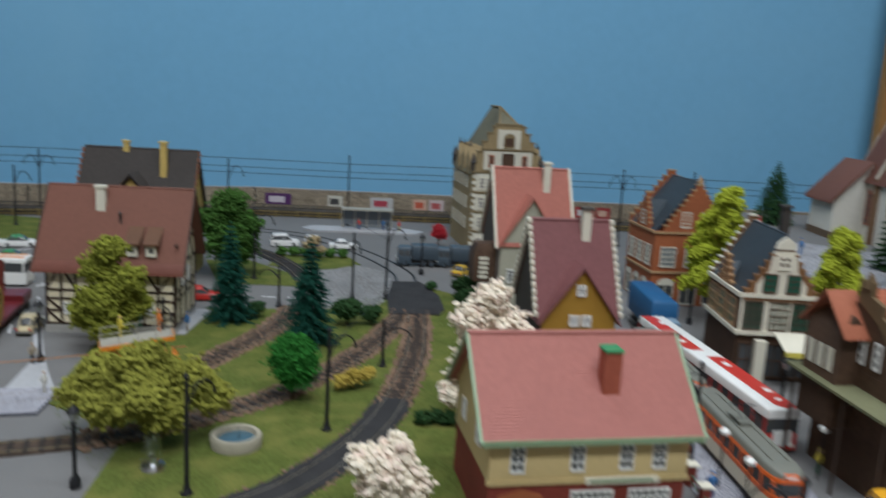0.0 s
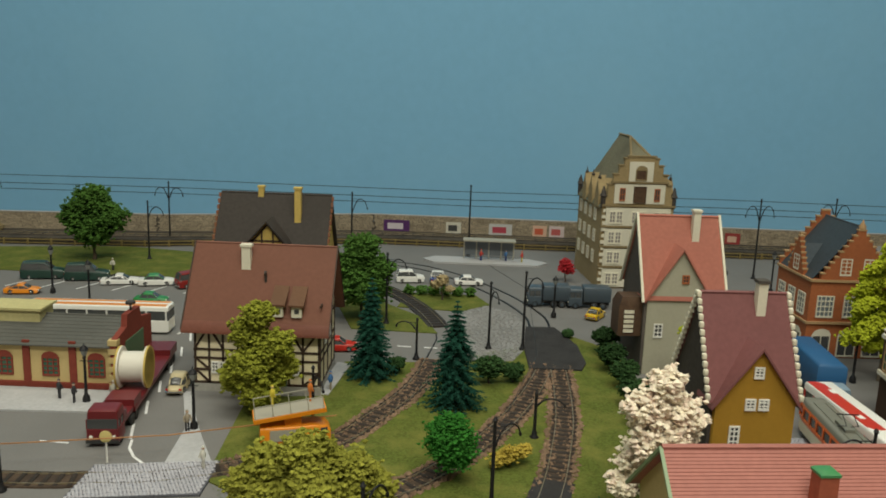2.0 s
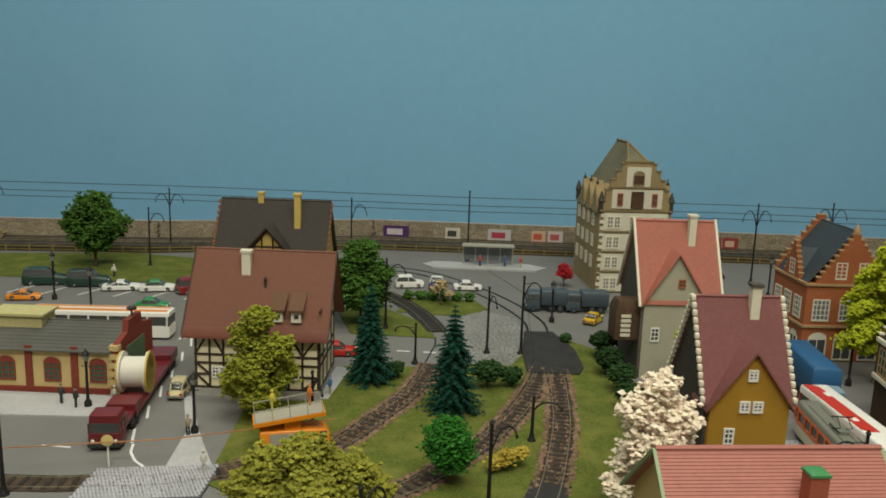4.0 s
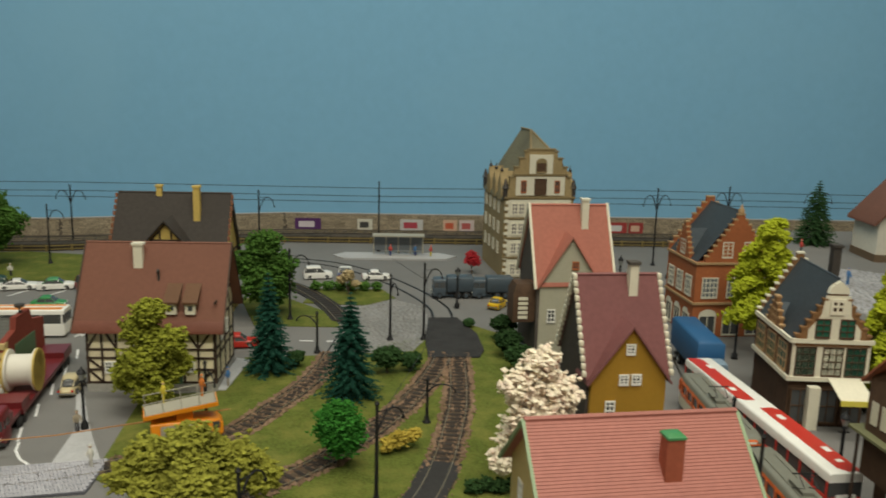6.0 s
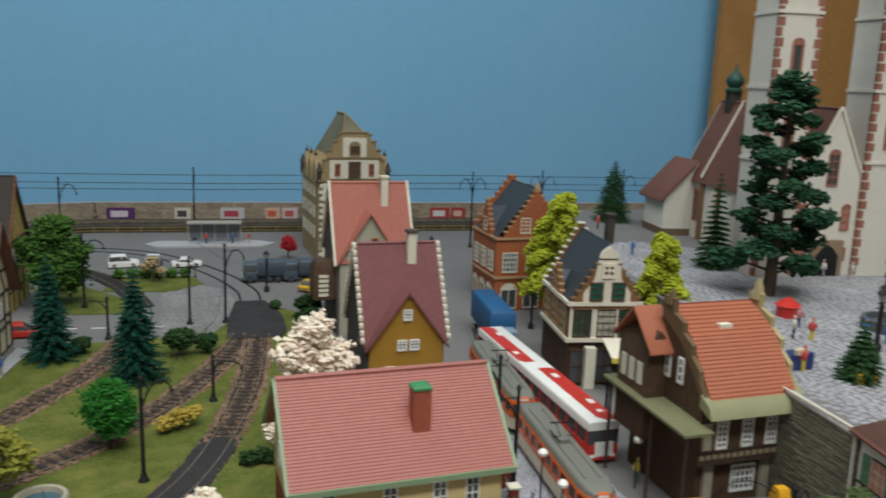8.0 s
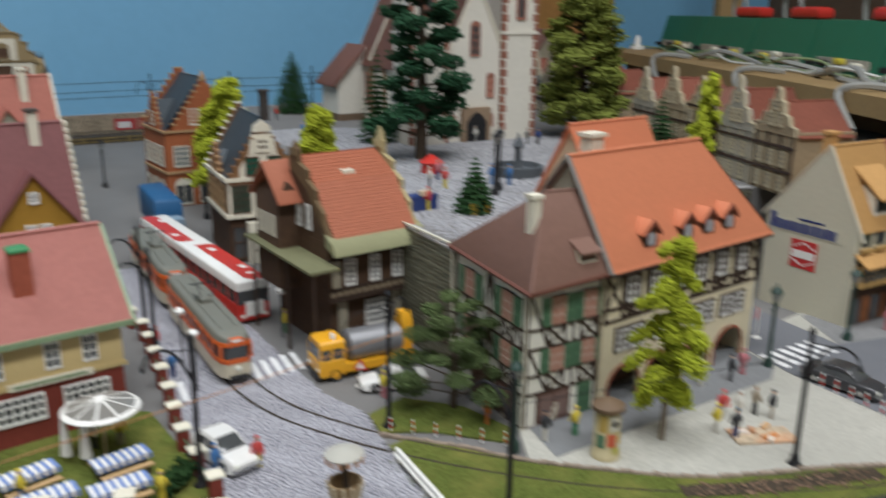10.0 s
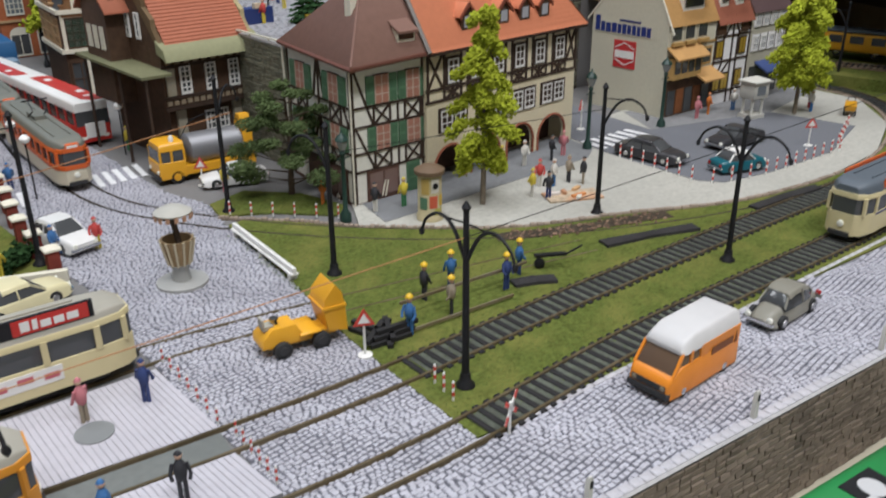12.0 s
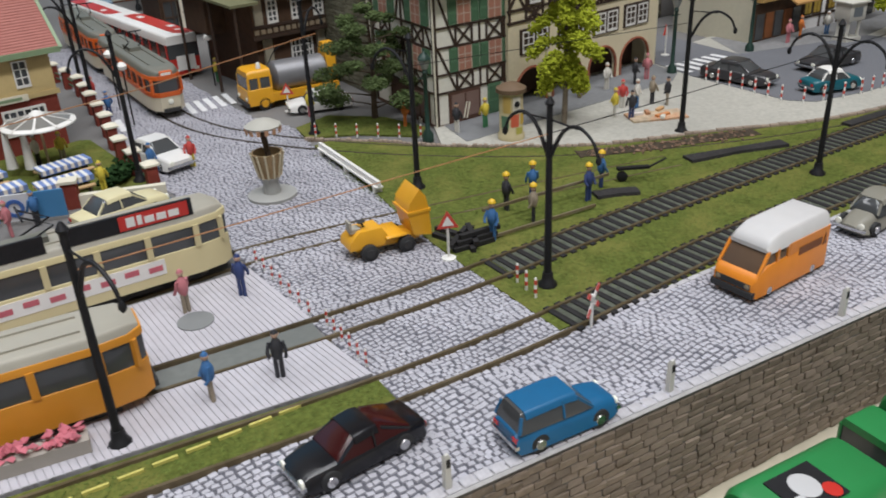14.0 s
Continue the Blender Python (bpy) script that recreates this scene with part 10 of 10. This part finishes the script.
# ---- church square things ----
t = thing("square_fountain", "dark stone fountain basin with a column", "fountain", 66.5, 59, 8.9)
part("basin", Shape().lathe([(2.6, 0), (2.6, 1.0), (2.2, 1.05), (2.1, 0.5), (0.2, 0.5)], 12), material("dark_stone", (0.09, 0.10, 0.11), 0.8), t)
part("column", Shape().lathe([(0.6, 0.4), (0.4, 1.2), (0.3, 2.6), (0.6, 2.9), (0.25, 3.6), (0.05, 4.2)], 10), MATS["dark_stone"], t)
t = thing("market_stall", "blue market stall with goods", "stall", 50.2, 50.6, 8.9, 10)
part("counter", Shape().box(-1.6, 1.6, -0.6, 0.6, 0, 1.3), plastic("stall_blue", (0.02, 0.04, 0.16), 0.6), t)
part("goods", Shape().box(-0.3, 0.4, -0.7, -0.3, 1.3, 1.7).box(0.5, 1.0, -0.6, 0.1, 1.3, 1.6), plastic("goods_mixed", (0.6, 0.5, 0.35), 0.6), t)
t = thing("red_stand", "small red tent on the church square", "stall", 59.4, 64, 8.9)
part("tent", Shape().lathe([(1.1, 0), (1.1, 1.0), (1.3, 1.1), (0.1, 1.9)], 8), REDPAINT, t)
for x, y in ((53.2, 46.8), (54.4, 46.9)):
    solid("flower_pot", Shape().lathe([(0.25, 0), (0.35, 0.5), (0.3, 0.55), (0.4, 0.8), (0.1, 1.0)], 8), plastic("pot_yellow", (0.55, 0.38, 0.03), 0.6), "small yellow flower pot by the fir", "flower pot", x, y, 8.9)

edge = thing("yellow_edge", "dashed bright yellow strip along the platform edge", "strip", 0, 0, 0)
for k in range(9):
    x = 15.0 + 1.08 * k
    part("dash", Shape().box(0, 0.8, -0.05, 0.05, 0.1, 0.21), plastic("bright_yellow", (0.55, 0.5, 0.13), 0.5), edge, at_cm=(x, 7.2 + 0.002 * (24.5 - x) ** 2, 0), rz=-2.5 - 0.3 * (24.5 - x) / 2)


# ---- gabled row behind the church square ----
def gabled(x, y, rz, w, d, e, r, wall, roof, label, seed):
    t = thing("gabled_house", label, "house", x, y, 8.9, rz, group="gabled row")
    part("wall", Shape().box(0, w, 0, d, 0, e), wall, t)
    gable_roof(t, w, d, e - 0.3, r - 1.0, "y", roof, 0.25, 12, 0.1, front_over=-0.2)
    mid, h = w / 2, r - e
    bell = [(w + 0.05, e - 0.4), (w + 0.05, e + 0.3), (w * 0.86, e + 0.5), (w * 0.8, e + h * 0.38), (w * 0.7, e + h * 0.42), (w * 0.66, e + h * 0.72), (w * 0.58, e + h * 0.78), (w * 0.55, e + h), (mid, e + h * 1.1)]
    part("gable", Shape().slab(bell + [(w - a, b) for a, b in bell[-2::-1]], -0.12, 0.3), wall, t)
    edge = [(a, -0.1, b) for a, b in bell] + [(w - a, -0.1, b) for a, b in bell[-2::-1]]
    part("coping", Shape().tube(edge, 0.13, 5), ROWTRIM, t)
    m = facing("front", w, d)
    n = int(w // 1.7)
    for z in (0.4, 2.6, 4.6):
        if z + 1.3 < e:
            for k in range(n):
                window(t, m, 0.45 + k * (w - 0.7) / n, z, 1.0, 1.35, 2, 3, frame_mat=ROWTRIM, pane_mat=GREYPANE, bar=0.12)
            part("cornice", Shape().box(-0.08, w + 0.08, -0.18, 0, z + 1.6, z + 1.85), TIMBER, t)
    for u in (mid - 1.2, mid + 0.2):
        window(t, pose(0, -0.12 * CM, 0), u, e + 0.35, 1.0, 1.2, 2, 3, frame_mat=ROWTRIM, bar=0.12)
    window(t, pose(0, -0.12 * CM, 0), mid - 0.4, e + h * 0.52, 0.8, 0.9, 1, 2, frame_mat=ROWTRIM, bar=0.12)
    for k in range(n + 1):
        part("pilaster", Shape().box(-0.12, 0.12, -0.1, 0, 0, e), ROWTRIM if seed % 2 else TIMBER, t, at_cm=(0.2 + k * (w - 0.4) / n, 0, 0))
    return t


ROWTRIM = material("row_cream_trim", (0.46, 0.40, 0.27), 0.8, 0, 300, 0.1, 0.15, 20)
ROWTAN = material("row_tan_render", (0.34, 0.27, 0.17), 0.85, 0, 300, 0.2, 0.2, 20)
ROWGREY = material("row_grey_render", (0.36, 0.34, 0.28), 0.85, 0, 300, 0.2, 0.2, 20)
ROWTILE = material("row_red_tile", (0.20, 0.065, 0.04), 0.7, 0, 300, 0.15, 0.2, 20)
GREYSTONE = material("old_grey_render", (0.27, 0.24, 0.17), 0.85, 0, 300, 0.12, 0.15, 15)
for k in range(11):
    if k in (5,):
        continue
    x, y = 103.4 - 0.309 * 6.5 * k, 106 - 0.951 * 6.5 * k
    gabled(x, y, -108, 6.0 + 0.4 * (k % 2), 6, 5.4 + 0.4 * (k % 3), 9.2 + 0.5 * (k % 2), (ROWGREY, ROWTAN, SANDSTONE)[k % 3], (ROWTILE, ROWTILE, CHURCHTILE)[k % 3], ("grey old house with a curved cream-edged gable", "tan old house with a curved gable", "sandstone old house with a curved gable")[k % 3], k)
wide = thing("gabled_house", "old town house with a large red roof", "house", 107, 119, 8.9, -100, group="gabled row")
body(wide, 10, 8, 7, 12.5, "x", GREYSTONE)
gable_roof(wide, 10, 8, 7, 12.5, "x", CHURCHTILE, 0.5, 16, 0.14)
rows_of(wide, "front", 10, 8, (0.8, 3.0, 5.2, 7.2), 3.2, 1.2, 1.8, 2, 3, frame_mat=IVORY)

# ---- timber deck with stored green modules ----
MODULE = plastic("module_green", (0.02, 0.14, 0.075), 0.5)
ang, DX, DY = 63.6, 107.0, 30.0


def on_deck(u, v):
    a = math.radians(ang)
    return DX + u * math.cos(a) - v * math.sin(a), DY + u * math.sin(a) + v * math.cos(a)


BEAM = material("brown_beam", (0.16, 0.10, 0.05), 0.8, 0, 120, 0.2, 0.15, 10)
deck = thing("timber_deck", "raw timber shelf deck above the layout", "shelf", DX, DY, 0, ang, kind="structure")
part("board", Shape().box(-90, 152, -45, -0.5, 14.0, 15.0), PLANK, deck)
part("edge_board", Shape().box(-90, 152, -0.5, 2.0, 12.4, 15.03), PLANK, deck)
part("beam", Shape().box(-90, 152, -9, -6, 8.5, 11.2), BEAM, deck)
part("beam", Shape().box(-90, 152, -14, -10, 3.0, 6.2), BEAM, deck)
# added sheet behind the deck; its dark brown stands for the shade underneath
part("backing", Shape().box(-90, 152, -46, -44, -60, 60), material("void_shade", (0.10, 0.068, 0.045), 0.9), deck)
part("upright", Shape().box(146, 150, -34, -28, 15.0, 58), PLANK, deck)
for u in (-60, -25, 10, 50, 90, 130):
    part("post", Shape().box(u, u + 4, -6, -2, -5, 14), BEAM, deck)
for k, (u, l) in enumerate(((124, 26), (96, 28), (72, 24), (50, 22), (29, 21), (10, 19), (-8, 18))):
    md = thing("green_module", "green painted layout module with wiring", "module", DX, DY, 15.0, ang, group="green modules")
    part("panel", Shape().side([(-26, 0), (-13.4, 0), (-15.6, 8.6), (-26, 8.6)], u, u + l - 0.5), MODULE, md)
    part("strip", Shape().box(u + 2, u + l - 5, -13.6, -13.0, 1.2, 2.6), PALEROOF, md)
    for j in range(3):
        part("terminal", Shape().box(u + 3 + 5 * j, u + 5.4 + 5 * j, -13.0, -12.2, 1.2 + 0.5 * (j % 2), 2.2 + 0.5 * (j % 2), bevel=0.15), (IVORY, plastic("terminal_yellow", (0.6, 0.5, 0.05), 0.5), BLACK)[(j + k) % 3], md)
    part("knob", Shape().lathe([(0.9, 0), (0.9, 0.8), (0.3, 0.9)], 10), BLACK, md, at_cm=(u + l - 3.5, -12.6, 1.2))
CABLE = plastic("grey_cable", (0.28, 0.28, 0.26), 0.5)
for k in range(7):
    rng = random.Random(90 + k)
    u0, path = rng.uniform(-40, 60), []
    for i in range(10 + k % 3 * 3):
        path.append((*on_deck(u0 + 8 * i, -8.5 + rng.uniform(-3.5, 3.8)), 15.3 + rng.uniform(0.0, 0.5) + (1.6 if rng.random() > 0.7 else 0)))
    solid("cable", Shape().tube(smooth_line(path, 5), (0.45, 0.25, 0.22)[k % 3], 6), (CABLE, plastic("pale_cable", (0.5, 0.5, 0.46), 0.5), plastic("green_cable", (0.25, 0.32, 0.16), 0.5))[k % 3], "loose wiring cable along the timber deck", "cable")
for u in (30, 62, 104):
    solid("hanging_cable", Shape().tube(smooth_line([(*on_deck(u, -5), 15.3), (*on_deck(u + 1, 0.5), 15.8), (*on_deck(u + 2, 2.6), 14.5), (*on_deck(u - 3, 3.0), 10.5)], 6), 0.5, 6), CABLE, "grey cable hanging over the deck edge", "cable")
for k, u in enumerate((6, 36, 52, 80, 104)):
    solid("red_case", Shape().box(-5, 5, -1.5, 1.5, 0, 2.2, bevel=0.5), REDPAINT, "red plastic case on the green modules", "case", *on_deck(u, -18), 23.6, ang + 4 * (k % 3))
    solid("cable_loop", Shape().tube(smooth_line([(-3, 0, 0.3), (-3, 0.2, 3.5), (0, 0.3, 5.5), (3, 0.2, 3.5), (3, 0, 0.3)], 6), 0.4, 6), CABLE, "grey cable looped behind the modules", "cable", *on_deck(u + 9, -19), 23.4, ang)
solid("white_cone", Shape().lathe([(1.9, 0), (1.9, 0.7), (0.9, 0.9), (0.7, 2.8), (0.2, 3.6)], 10), WHITE, "small white cone on the timber deck", "cone", *on_deck(147, -7), 15.0)
slab_thing("plywood_panel", 112, 178, 168, 170, 0, 150, PLY, "tall brown plywood panel before the backdrop", "panel")

# ---- loop behind the shops ----
track("park_track", "curved branch track on a green bank", [(118, 10), (112, 18), (108, 26), (106, 36), (108, 46)], (0, 1), 3.0, z=1.4)
zone("bank_grass", [(101, 31), (104, 16), (112, 8), (125, 4), (125, 46), (103, 46)], 1.3, GRASS, "green bank with a branch track", "grass", thick=1.3)
t = thing("yellow_railcar", "small yellow works railcar on the bank", "railcar", 111, 28, 1.75, 100)
part("body", Shape().box(-3.4, 3.4, -1.3, 1.3, 0.6, 2.6, bevel=0.2), TRUCKYELLOW, t)
part("roof", Shape().box(-3.5, 3.5, -1.35, 1.35, 2.6, 2.9, bevel=0.1), SLATEROOF, t)
for u in (-2.2, 0, 2.2):
    for sy in (-1, 1):
        part("window_glass", Shape().box(u - 0.7, u + 0.7, sy * 1.31 - 0.03, sy * 1.31 + 0.03, 1.5, 2.3), GLASSY, t)
wheels(t, (-2.0, 2.0), 0.8, 0.5, 0.2)
